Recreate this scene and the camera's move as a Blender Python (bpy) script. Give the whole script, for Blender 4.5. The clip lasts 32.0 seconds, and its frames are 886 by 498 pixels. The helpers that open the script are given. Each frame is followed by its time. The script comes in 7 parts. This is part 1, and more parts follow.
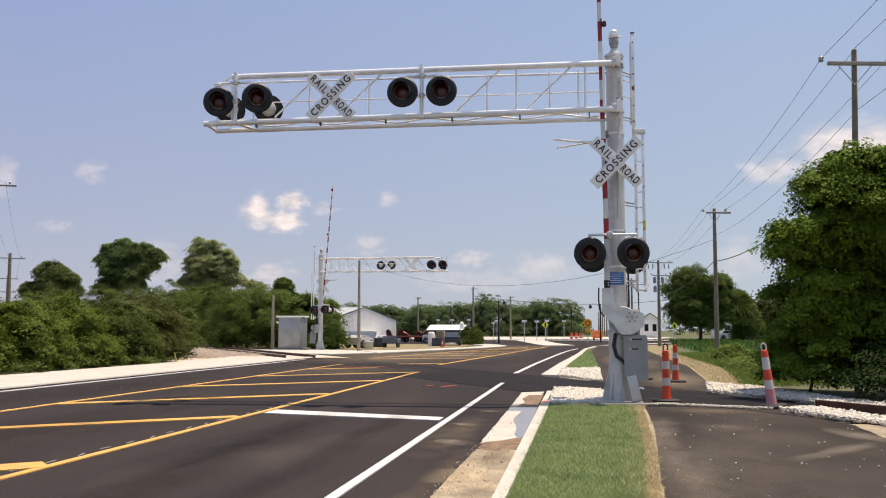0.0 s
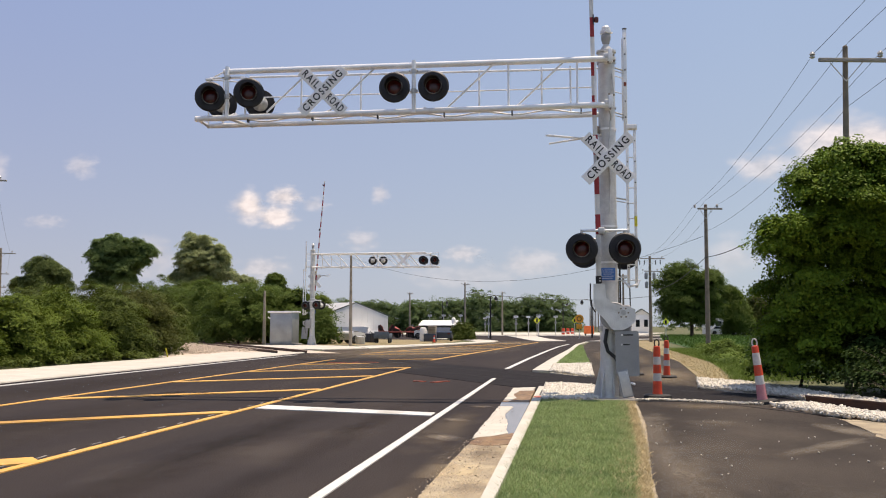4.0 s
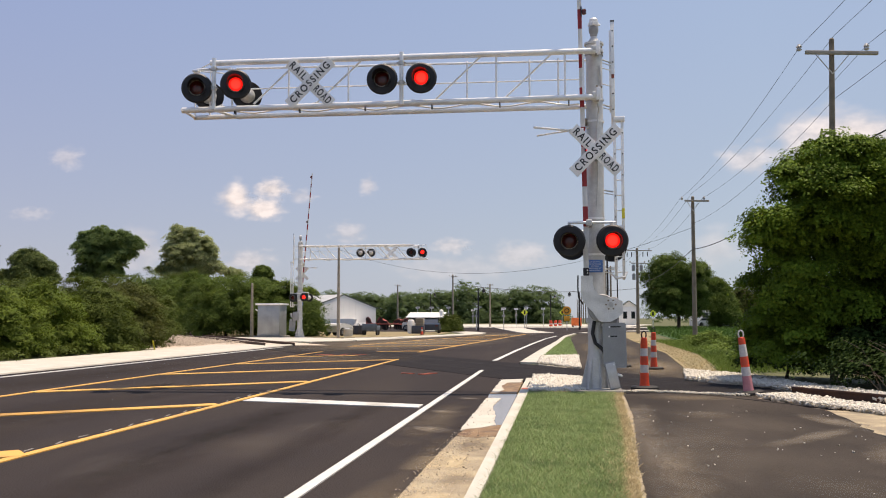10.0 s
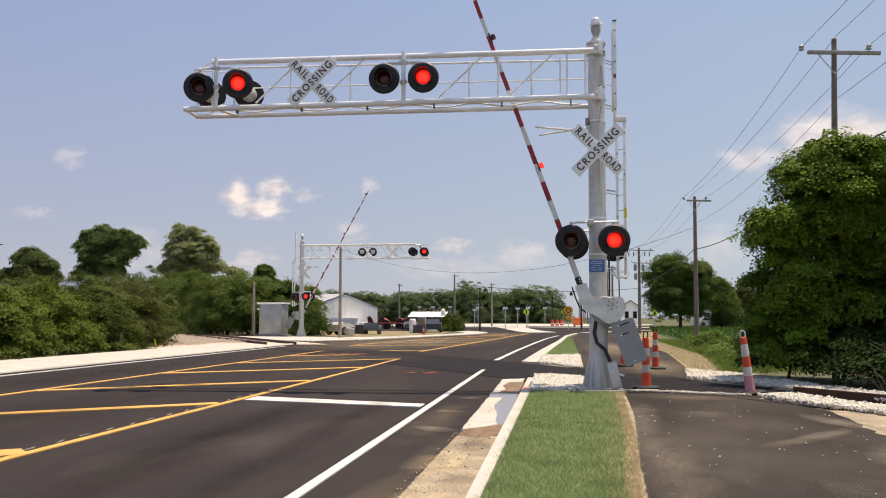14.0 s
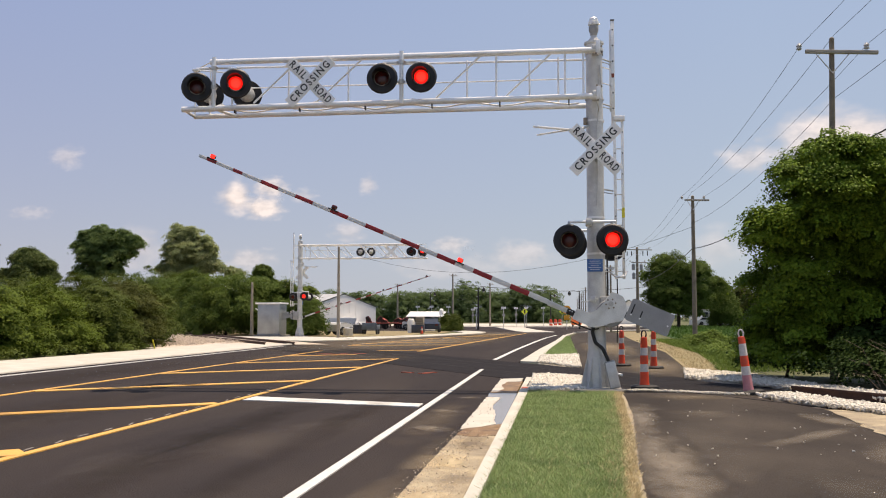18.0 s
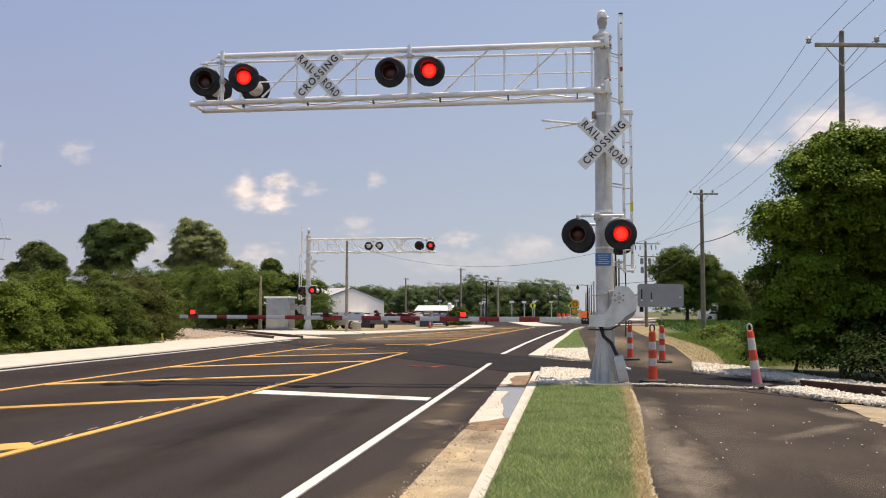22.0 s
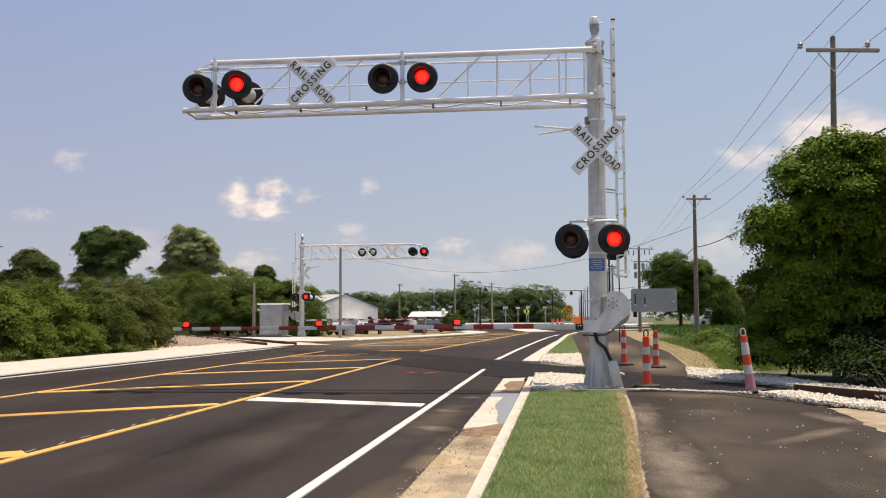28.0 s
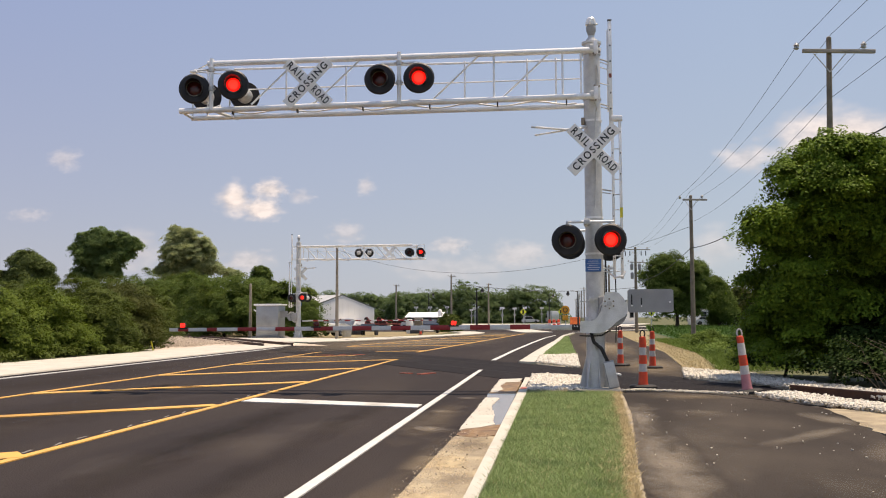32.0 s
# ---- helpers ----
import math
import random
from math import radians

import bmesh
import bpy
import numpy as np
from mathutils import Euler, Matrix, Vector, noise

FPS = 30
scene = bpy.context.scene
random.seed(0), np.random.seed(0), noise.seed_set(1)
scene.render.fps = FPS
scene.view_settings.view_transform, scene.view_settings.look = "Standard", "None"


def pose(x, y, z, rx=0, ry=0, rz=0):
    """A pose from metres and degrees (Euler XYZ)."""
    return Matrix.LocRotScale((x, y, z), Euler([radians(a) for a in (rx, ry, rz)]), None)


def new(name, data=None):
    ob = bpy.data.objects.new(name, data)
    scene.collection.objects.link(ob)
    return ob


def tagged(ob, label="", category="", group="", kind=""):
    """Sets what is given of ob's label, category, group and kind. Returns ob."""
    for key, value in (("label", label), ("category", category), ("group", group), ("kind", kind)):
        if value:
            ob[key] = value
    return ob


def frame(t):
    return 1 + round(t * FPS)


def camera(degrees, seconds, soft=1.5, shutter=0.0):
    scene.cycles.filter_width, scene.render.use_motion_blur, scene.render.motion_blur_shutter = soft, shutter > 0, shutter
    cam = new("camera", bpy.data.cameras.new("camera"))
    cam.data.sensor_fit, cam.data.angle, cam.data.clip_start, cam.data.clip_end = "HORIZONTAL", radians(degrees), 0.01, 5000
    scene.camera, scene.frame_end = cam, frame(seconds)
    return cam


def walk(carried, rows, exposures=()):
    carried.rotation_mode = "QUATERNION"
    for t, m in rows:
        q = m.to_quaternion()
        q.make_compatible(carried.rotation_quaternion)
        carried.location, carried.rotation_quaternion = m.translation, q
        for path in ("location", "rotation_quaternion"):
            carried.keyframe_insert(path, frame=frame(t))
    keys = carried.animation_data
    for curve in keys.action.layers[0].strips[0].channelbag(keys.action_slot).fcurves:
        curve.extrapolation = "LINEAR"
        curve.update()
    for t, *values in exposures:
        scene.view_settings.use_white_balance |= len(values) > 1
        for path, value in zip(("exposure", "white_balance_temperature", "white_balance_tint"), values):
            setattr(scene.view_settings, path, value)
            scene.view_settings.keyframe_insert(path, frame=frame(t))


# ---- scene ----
# ---- camera and its way ----
EYE_HEIGHT = 1.40
ROWS = [
    (0.0, 4.726, -0.018, 8.115),
    (0.5, 4.747, 0.054, 7.923),
    (1.0, 4.773, 0.185, 7.705),
    (1.5, 4.833, -0.072, 7.599),
    (2.0, 4.817, -0.230, 7.607),
    (2.5, 4.775, -0.295, 7.621),
    (3.0, 4.672, -0.234, 7.649),
    (3.5, 4.583, -0.046, 7.650),
    (5.5, 4.167, -0.170, 7.521),
    (6.0, 4.154, -0.176, 7.466),
    (6.5, 4.156, -0.173, 7.424),
    (7.0, 4.162, -0.139, 7.393),
    (7.5, 4.142, -0.080, 7.300),
    (8.0, 4.116, -0.048, 7.209),
    (8.5, 4.065, -0.020, 7.129),
    (9.0, 4.010, 0.000, 7.070),
    (9.5, 4.000, 0.024, 6.976),
    (10.0, 4.006, 0.016, 6.931),
    (10.5, 3.971, -0.005, 6.884),
    (11.0, 3.928, 0.000, 6.876),
    (11.5, 3.909, -0.043, 6.905),
    (12.0, 3.896, -0.141, 6.972),
    (12.5, 3.890, -0.153, 6.992),
    (13.0, 3.896, -0.210, 7.056),
    (13.5, 3.929, -0.142, 7.066),
    (14.0, 3.971, -0.088, 7.027),
    (14.5, 4.015, -0.039, 7.015),
    (16.5, 4.034, -0.025, 6.942),
    (17.0, 4.007, -0.006, 6.924),
    (17.5, 3.964, -0.010, 6.923),
    (18.0, 3.958, 0.003, 6.929),
    (18.5, 3.912, -0.036, 6.993),
    (19.0, 3.929, -0.097, 7.031),
    (19.5, 3.969, -0.040, 7.078),
    (20.0, 4.045, 0.028, 7.070),
    (20.5, 4.000, -0.134, 7.149),
    (21.0, 3.885, -0.135, 7.287),
    (21.5, 3.729, -0.072, 7.365),
    (22.0, 3.610, -0.021, 7.402),
    (22.5, 3.552, -0.015, 7.449),
    (23.0, 3.604, -0.007, 7.449),
    (23.5, 3.662, 0.047, 7.454),
    (24.0, 3.708, 0.020, 7.408),
    (24.5, 3.704, 0.024, 7.400),
    (25.0, 3.745, 0.050, 7.369),
    (25.5, 3.803, 0.059, 7.302),
    (27.5, 3.967, 0.224, 7.085),
    (28.0, 3.956, 0.229, 7.044),
    (28.5, 3.932, 0.184, 6.976),
    (29.0, 3.895, 0.257, 6.917),
    (29.5, 3.822, 0.348, 6.896),
    (30.0, 3.770, 0.311, 6.858),
    (30.5, 3.771, 0.195, 6.913),
    (31.0, 3.821, 0.225, 6.947),
    (31.5, 3.897, 0.207, 6.897),
    (32.0, 3.994, 0.246, 6.848)
]
cam = camera(48.5, 32.0, soft=1.05)
walk(cam, [(t, pose(0, 0, EYE_HEIGHT, 90 + pitch, lean, turn)) for t, pitch, lean, turn in ROWS],
     exposures=[(0.0, 0.15, 7000, 18), (8.0, 0.15, 7080, 18), (22.0, 0.15, 7300, 18), (32.0, 0.15, 7350, 18)])

# ---- world, sun ----
SUN_WAY = Vector((0.25, 0.12, 1.0)).normalized()
world = bpy.data.worlds.new("sky")
scene.world = world
world.use_nodes = True
wn = world.node_tree
sky = wn.nodes.new("ShaderNodeTexSky")
sky.sky_type = "NISHITA"
sky.sun_disc = False
sky.sun_elevation = math.asin(SUN_WAY.z)
sky.sun_rotation = math.atan2(SUN_WAY.x, SUN_WAY.y)
sky.air_density, sky.dust_density, sky.ozone_density = 1.0, 0.35, 2.6


def sky_mix(fac, a, b):
    """Mixes two sky colours (or sockets) by a number or a socket."""
    x = wn.nodes.new("ShaderNodeMix")
    x.data_type = "RGBA"
    for sock, value in ((x.inputs["Factor"], fac), (x.inputs["A"], a), (x.inputs["B"], b)):
        if isinstance(value, bpy.types.NodeSocket):
            wn.links.new(value, sock)
        else:
            sock.default_value = value if isinstance(value, float) else (*value, 1)
    return x.outputs["Result"]


def sky_range(sock, lo, hi):
    x = wn.nodes.new("ShaderNodeMapRange")
    x.inputs["From Min"].default_value, x.inputs["From Max"].default_value = lo, hi
    wn.links.new(sock, x.inputs["Value"])
    return x.outputs["Result"]


# summer haze: paler and warmer low down, deeper blue above, clearer on the side of the sun
way = wn.nodes.new("ShaderNodeTexCoord")
split = wn.nodes.new("ShaderNodeSeparateXYZ")
wn.links.new(way.outputs["Generated"], split.inputs[0])
high, side = sky_range(split.outputs["Z"], 0.06, 0.36), sky_range(split.outputs["X"], -0.50, 0.18)
low_haze = sky_mix(side, (2.90, 3.38, 4.50), (3.12, 3.98, 4.92))
high_haze = sky_mix(side, (2.18, 3.04, 5.16), (2.70, 3.82, 5.62))
haze = wn.nodes.new("ShaderNodeMix")
haze.data_type = "RGBA"
haze.inputs["Factor"].default_value = 0.84
wn.links.new(sky_mix(high, low_haze, high_haze), haze.inputs["B"])
wn.links.new(sky.outputs[0], haze.inputs["A"])
wn.links.new(haze.outputs["Result"], wn.nodes["Background"].inputs[0])
wn.nodes["Background"].inputs[1].default_value = 0.12
sun_data = bpy.data.lights.new("sun", "SUN")
sun_data.energy, sun_data.angle, sun_data.color = 5.0, radians(0.53), (1.0, 0.91, 0.75)
sun = new("sun", sun_data)
sun.rotation_mode = "QUATERNION"
sun.rotation_quaternion = SUN_WAY.to_track_quat("Z", "Y")
sun.location = (0, 0, 60)

# ---- materials ----


def surface(name, colour, other=None, size=0.5, rough=0.7, metal=0.0, bump=0.2, grain=0.02, stain=None, stain_size=3.0,
            stain_amount=0.35, spec=0.5, glow=None, strength=0.0, islands=False, objects=False, thin=0.0, stretch=1.0):
    """A procedural surface: two colours mixed by noise of that size, a stain of larger size, fine grain and relief."""
    m = bpy.data.materials.new(name)
    m.use_nodes = True
    t, n, l = m.node_tree, m.node_tree.nodes, m.node_tree.links
    b = n["Principled BSDF"]
    b.inputs["Roughness"].default_value, b.inputs["Metallic"].default_value = rough, metal
    b.inputs["Specular IOR Level"].default_value = spec
    co = n.new("ShaderNodeTexCoord")
    other = other or tuple(c * 0.8 for c in colour)

    def noise_at(scale, detail, long=1.0):
        x = n.new("ShaderNodeTexNoise")
        x.inputs["Scale"].default_value, x.inputs["Detail"].default_value = scale, detail
        if long == 1.0:
            l.new(co.outputs["Object"], x.inputs["Vector"])
        else:
            mp = n.new("ShaderNodeMapping")
            mp.inputs["Scale"].default_value = (1.0, 1.0 / long, 1.0)
            l.new(co.outputs["Object"], mp.inputs["Vector"])
            l.new(mp.outputs[0], x.inputs["Vector"])
        return x.outputs["Fac"]

    def ramp(sock, lo, hi):
        x = n.new("ShaderNodeMapRange")
        x.inputs["From Min"].default_value, x.inputs["From Max"].default_value = lo, hi
        l.new(sock, x.inputs["Value"])
        return x.outputs["Result"]

    def mix(fac, a, c):
        x = n.new("ShaderNodeMix")
        x.data_type = "RGBA"
        if isinstance(fac, bpy.types.NodeSocket):
            l.new(fac, x.inputs["Factor"])
        else:
            x.inputs["Factor"].default_value = fac
        for sock, value in ((x.inputs["A"], a), (x.inputs["B"], c)):
            if isinstance(value, bpy.types.NodeSocket):
                l.new(value, sock)
            else:
                sock.default_value = (*value, 1)
        return x.outputs["Result"]

    if islands:
        g = n.new("ShaderNodeNewGeometry")
        main = mix(g.outputs["Random Per Island"], colour, other)
    elif objects:
        g = n.new("ShaderNodeObjectInfo")
        main = mix(g.outputs["Random"], colour, other)
    else:
        main = mix(ramp(noise_at(1 / size, 5.0, stretch), 0.35, 0.65), colour, other)
    fine = noise_at(1 / grain, 3.0)
    main = mix(ramp(fine, 0.3, 0.75), main, mix(0.35, main, tuple(c * 0.45 for c in colour))) if bump else main
    if stain:
        f = n.new("ShaderNodeMath")
        f.operation = "MULTIPLY"
        f.inputs[1].default_value = stain_amount
        l.new(ramp(noise_at(1 / stain_size, 6.0, stretch), 0.5, 0.7), f.inputs[0])
        main = mix(f.outputs[0], main, stain)
    l.new(main, b.inputs["Base Color"])
    if bump:
        r = n.new("ShaderNodeBump")
        r.inputs["Strength"].default_value, r.inputs["Distance"].default_value = bump, grain
        l.new(fine, r.inputs["Height"])
        l.new(r.outputs["Normal"], b.inputs["Normal"])
    if glow:
        b.inputs["Emission Color"].default_value = (*glow, 1)
        b.inputs["Emission Strength"].default_value = strength
    if thin:
        tr = n.new("ShaderNodeBsdfTranslucent")
        l.new(main, tr.inputs["Color"])
        ms = n.new("ShaderNodeMixShader")
        ms.inputs[0].default_value = thin
        l.new(b.outputs[0], ms.inputs[1])
        l.new(tr.outputs[0], ms.inputs[2])
        l.new(ms.outputs[0], n["Material Output"].inputs["Surface"])
    return m


ASPHALT = surface("new_asphalt", (0.0332, 0.0275, 0.0272), (0.0440, 0.0358, 0.0335), 1.1, 0.95, bump=0.8, grain=0.022,
                  stain=(0.058, 0.047, 0.040), stain_size=1.6, stain_amount=0.55, spec=0.12, stretch=7.0)
ASPHALT_DARK = surface("fresh_asphalt", (0.018, 0.016, 0.017), (0.025, 0.022, 0.022), 0.9, 0.95, bump=0.6, grain=0.018, spec=0.12)
PATH = surface("path_asphalt", (0.041, 0.0345, 0.030), (0.060, 0.050, 0.0425), 0.9, 0.95, bump=0.8, grain=0.02,
               stain=(0.100, 0.083, 0.066), stain_size=1.7, stain_amount=0.5, spec=0.12, stretch=2.5)
CONCRETE = surface("new_concrete", (0.60, 0.565, 0.485), (0.50, 0.465, 0.395), 0.8, 0.85, bump=0.2, grain=0.01,
                   stain=(0.40, 0.35, 0.27), stain_size=0.5, stain_amount=0.35)
CONCRETE_GREY = surface("grey_concrete", (0.30, 0.28, 0.25), (0.24, 0.22, 0.20), 0.3, 0.85, bump=0.3, grain=0.01)
DIRT = surface("tan_dirt", (0.47, 0.385, 0.25), (0.29, 0.235, 0.165), 0.35, 0.95, bump=0.9, grain=0.02,
               stain=(0.215, 0.180, 0.135), stain_size=0.55, stain_amount=0.75)
MUD = surface("brown_mud", (0.15, 0.072, 0.020), (0.33, 0.21, 0.10), 0.16, 0.6, bump=0.5, grain=0.02, stain=(0.10, 0.07, 0.045), stain_size=0.3, stain_amount=0.6)
WATER = surface("puddle_water", (0.20, 0.18, 0.165), (0.28, 0.25, 0.225), 0.3, 0.14, bump=0.0, spec=0.5)
SOIL = surface("field_ground", (0.070, 0.085, 0.028), (0.115, 0.115, 0.045), 3.0, 0.95, bump=0.5, grain=0.08,
               stain=(0.20, 0.16, 0.08), stain_size=9.0, stain_amount=0.5)
DRY = surface("dry_grass_ground", (0.33, 0.25, 0.13), (0.22, 0.18, 0.09), 0.6, 0.95, bump=0.7, grain=0.04,
              stain=(0.13, 0.14, 0.05), stain_size=1.8, stain_amount=0.6)
EDGE_DIRT = surface("pale_edge_dirt", (0.48, 0.40, 0.27), (0.34, 0.28, 0.19), 0.12, 0.95, bump=0.9, grain=0.03, stain=(0.12, 0.11, 0.07), stain_size=0.35, stain_amount=0.6)
TURF = surface("turf_ground", (0.185, 0.250, 0.100), (0.235, 0.300, 0.135), 0.4, 0.95, bump=0.6, grain=0.02)
CROP = surface("bean_crop", (0.035, 0.095, 0.022), (0.055, 0.125, 0.030), 1.4, 0.9, bump=0.8, grain=0.25)
WHITE_PAINT = surface("white_road_paint", (0.68, 0.67, 0.63), (0.58, 0.57, 0.53), 0.3, 0.7, bump=0.2, grain=0.008)
YELLOW_PAINT = surface("yellow_road_paint", (0.78, 0.43, 0.09), (0.68, 0.36, 0.085), 0.4, 0.7, bump=0.25, grain=0.008,
                       stain=(0.30, 0.20, 0.09), stain_size=0.6, stain_amount=0.5)
MARK_RED = surface("red_survey_paint", (0.50, 0.11, 0.06), (0.16, 0.06, 0.045), 0.2, 0.9, bump=0.2, grain=0.01)
GALV = surface("galvanised_steel", (0.68, 0.67, 0.64), (0.57, 0.56, 0.54), 0.12, 0.42, 0.25, bump=0.12, grain=0.02,
               stain=(0.33, 0.32, 0.30), stain_size=0.5, stain_amount=0.35)
ALU = surface("white_aluminium", (0.95, 0.94, 0.92), (0.89, 0.88, 0.86), 0.2, 0.30, 0.22, bump=0.06, grain=0.02,
              stain=(0.52, 0.49, 0.44), stain_size=0.6, stain_amount=0.3)
GREY_PAINT = surface("grey_gate_paint", (0.36, 0.36, 0.355), (0.31, 0.31, 0.305), 0.3, 0.6, 0.05, bump=0.08, grain=0.02)
PALE_PAINT = surface("silver_gate_paint", (0.84, 0.83, 0.80), (0.76, 0.75, 0.72), 0.25, 0.40, 0.2, bump=0.06, grain=0.02,
                     stain=(0.36, 0.35, 0.32), stain_size=0.3, stain_amount=0.4)
BLACK = surface("black_enamel", (0.010, 0.009, 0.010), (0.014, 0.012, 0.013), 0.1, 0.55, bump=0.05, grain=0.02)
RUBBER = surface("black_rubber", (0.018, 0.017, 0.016), (0.03, 0.028, 0.026), 0.1, 0.75, bump=0.2, grain=0.01)
LENS = surface("dark_red_lens", (0.11, 0.010, 0.006), (0.07, 0.007, 0.004), 0.03, 0.15, bump=0.25, grain=0.006)
GLOW = surface("lit_red_light", (0.5, 0.02, 0.01), rough=0.4, bump=0.0, glow=(1.0, 0.020, 0.012), strength=2.6)
GLOW_EDGE = surface("lit_red_light_edge", (0.4, 0.02, 0.01), rough=0.4, bump=0.0, glow=(1.0, 0.012, 0.008), strength=1.1)
GLOW_HOT = surface("lit_bright_red_light", (0.5, 0.02, 0.01), rough=0.4, bump=0.0, glow=(1.0, 0.130, 0.085), strength=4.2)
RIM = surface("lens_rim", (0.30, 0.24, 0.18), rough=0.35, metal=0.6, bump=0.0)
SIGN_WHITE = surface("white_sign_sheet", (0.95, 0.93, 0.89), (0.92, 0.90, 0.86), 0.2, 0.5, bump=0.05, grain=0.01)
SIGN_BLACK = surface("black_sign_letter", (0.012, 0.012, 0.012), rough=0.5, bump=0.0)
SIGN_BLUE = surface("blue_sign_sheet", (0.045, 0.15, 0.43), (0.055, 0.17, 0.45), 0.2, 0.45, bump=0.0)
RED_BAND = surface("red_gate_band", (0.36, 0.022, 0.024), (0.30, 0.018, 0.021), 0.15, 0.45, bump=0.05, grain=0.01)
WHITE_BAND = surface("white_gate_band", (0.76, 0.75, 0.72), (0.67, 0.66, 0.63), 0.15, 0.45, bump=0.05, grain=0.01)
ORANGE = surface("orange_plastic", (0.80, 0.080, 0.025), (0.68, 0.062, 0.020), 0.12, 0.55, bump=0.08, grain=0.01,
                 stain=(0.30, 0.09, 0.05), stain_size=0.12, stain_amount=0.4)
CONE_WHITE = surface("reflective_collar", (0.62, 0.60, 0.58), (0.50, 0.48, 0.46), 0.08, 0.4, bump=0.08, grain=0.01)
PINK = surface("faded_orange_plastic", (0.52, 0.22, 0.24), (0.45, 0.18, 0.20), 0.12, 0.6, bump=0.08, grain=0.01)
WOOD = surface("weathered_pole_wood", (0.27, 0.225, 0.165), (0.19, 0.155, 0.115), 0.25, 0.9, bump=0.6, grain=0.03)
WOOD_PALE = surface("pale_pole_wood", (0.36, 0.31, 0.24), (0.26, 0.22, 0.17), 0.3, 0.9, bump=0.4, grain=0.03)
BARK = surface("bark", (0.075, 0.055, 0.040), (0.045, 0.034, 0.026), 0.15, 0.95, bump=0.8, grain=0.04)
TWIG = surface("dead_twig", (0.20, 0.165, 0.125), (0.13, 0.105, 0.08), 0.1, 0.9, bump=0.2, grain=0.02)
WIRE = surface("wire", (0.03, 0.03, 0.03), rough=0.6, bump=0.0)
CERAMIC = surface("insulator", (0.45, 0.45, 0.45), rough=0.25, bump=0.0)
STONE_WHITE = surface("white_limestone", (0.82, 0.78, 0.69), (0.60, 0.55, 0.46), rough=0.9, bump=0.3, grain=0.02, islands=True)
STONE_GREY = surface("ballast_stone", (0.68, 0.57, 0.46), (0.48, 0.40, 0.32), rough=0.9, bump=0.3, grain=0.02, islands=True)
STONE_BED = surface("limestone_fines", (0.62, 0.57, 0.48), (0.48, 0.43, 0.35), 0.08, 0.95, bump=1.0, grain=0.03)
BALLAST = surface("ballast_bed", (0.68, 0.57, 0.46), (0.55, 0.46, 0.37), 0.15, 0.95, bump=1.0, grain=0.05)
CLOD = surface("brown_clod", (0.16, 0.12, 0.08), (0.10, 0.08, 0.06), 0.05, 0.95, bump=0.4, grain=0.01)
RUST = surface("rusty_rail", (0.075, 0.036, 0.024), (0.052, 0.028, 0.020), 0.1, 0.75, 0.3, bump=0.3, grain=0.02)
TIE = surface("creosoted_tie", (0.050, 0.038, 0.030), (0.075, 0.058, 0.045), 0.2, 0.9, bump=0.6, grain=0.03)
STEEL_TOP = surface("worn_rail_head", (0.032, 0.027, 0.026), rough=0.8, bump=0.0, spec=0.15)
GLASS = surface("dark_window_glass", (0.015, 0.018, 0.02), rough=0.08, bump=0.0)


def foliage(name, a, b, thin=0.3, patch=1.2):
    return surface(name, a, b, rough=0.55, bump=0.0, islands=True, thin=thin, spec=0.08, stain=(a[0] * 0.55, a[1] * 0.6, a[2] * 0.6), stain_size=patch, stain_amount=0.6)


LEAF_MAPLE = foliage("maple_leaves", (0.080, 0.142, 0.013), (0.155, 0.228, 0.023), 0.12)
LEAF_BUSH = foliage("bush_leaves", (0.076, 0.116, 0.014), (0.138, 0.182, 0.026), 0.22)
LEAF_OLIVE = foliage("olive_bush_leaves", (0.060, 0.086, 0.014), (0.104, 0.132, 0.026), 0.2)
LEAF_BROWN = foliage("brown_bush_leaves", (0.066, 0.080, 0.017), (0.114, 0.122, 0.032), 0.2)
# aerial haze is put into the next three leaf colours, which are paler
LEAF_FAR = foliage("haze_paled_tree_leaves", (0.135, 0.200, 0.068), (0.190, 0.260, 0.095), 0.5, 5.0)
LEAF_WOODS = foliage("haze_paled_wood_leaves", (0.108, 0.162, 0.062), (0.146, 0.204, 0.084), 0.5, 9.0)
LEAF_HAZE = foliage("haze_tinted_tree_leaves", (0.105, 0.140, 0.045), (0.150, 0.190, 0.065), 0.4, 2.5)
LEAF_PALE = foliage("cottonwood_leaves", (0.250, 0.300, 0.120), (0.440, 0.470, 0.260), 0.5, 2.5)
# brush under the maple: the tree's shade is put into this leaf colour
LEAF_SHADE = foliage("shade_darkened_brush_leaves", (0.022, 0.045, 0.010), (0.045, 0.075, 0.018), 0.15, 1.0)
LEAF_DARK = foliage("dark_tree_leaves", (0.086, 0.132, 0.026), (0.138, 0.190, 0.044), 0.4, 2.5)
BLADE = foliage("grass_blades", (0.196, 0.282, 0.104), (0.345, 0.412, 0.185), 0.25, 0.6)
BLADE_DRY = foliage("dry_grass_blades", (0.44, 0.35, 0.19), (0.62, 0.52, 0.31), 0.2, 0.5)
CROP_LEAF = foliage("crop_leaves", (0.045, 0.095, 0.018), (0.075, 0.135, 0.028))
WEED = foliage("weed_leaves", (0.095, 0.150, 0.026), (0.165, 0.225, 0.048))

# ---- building blocks ----


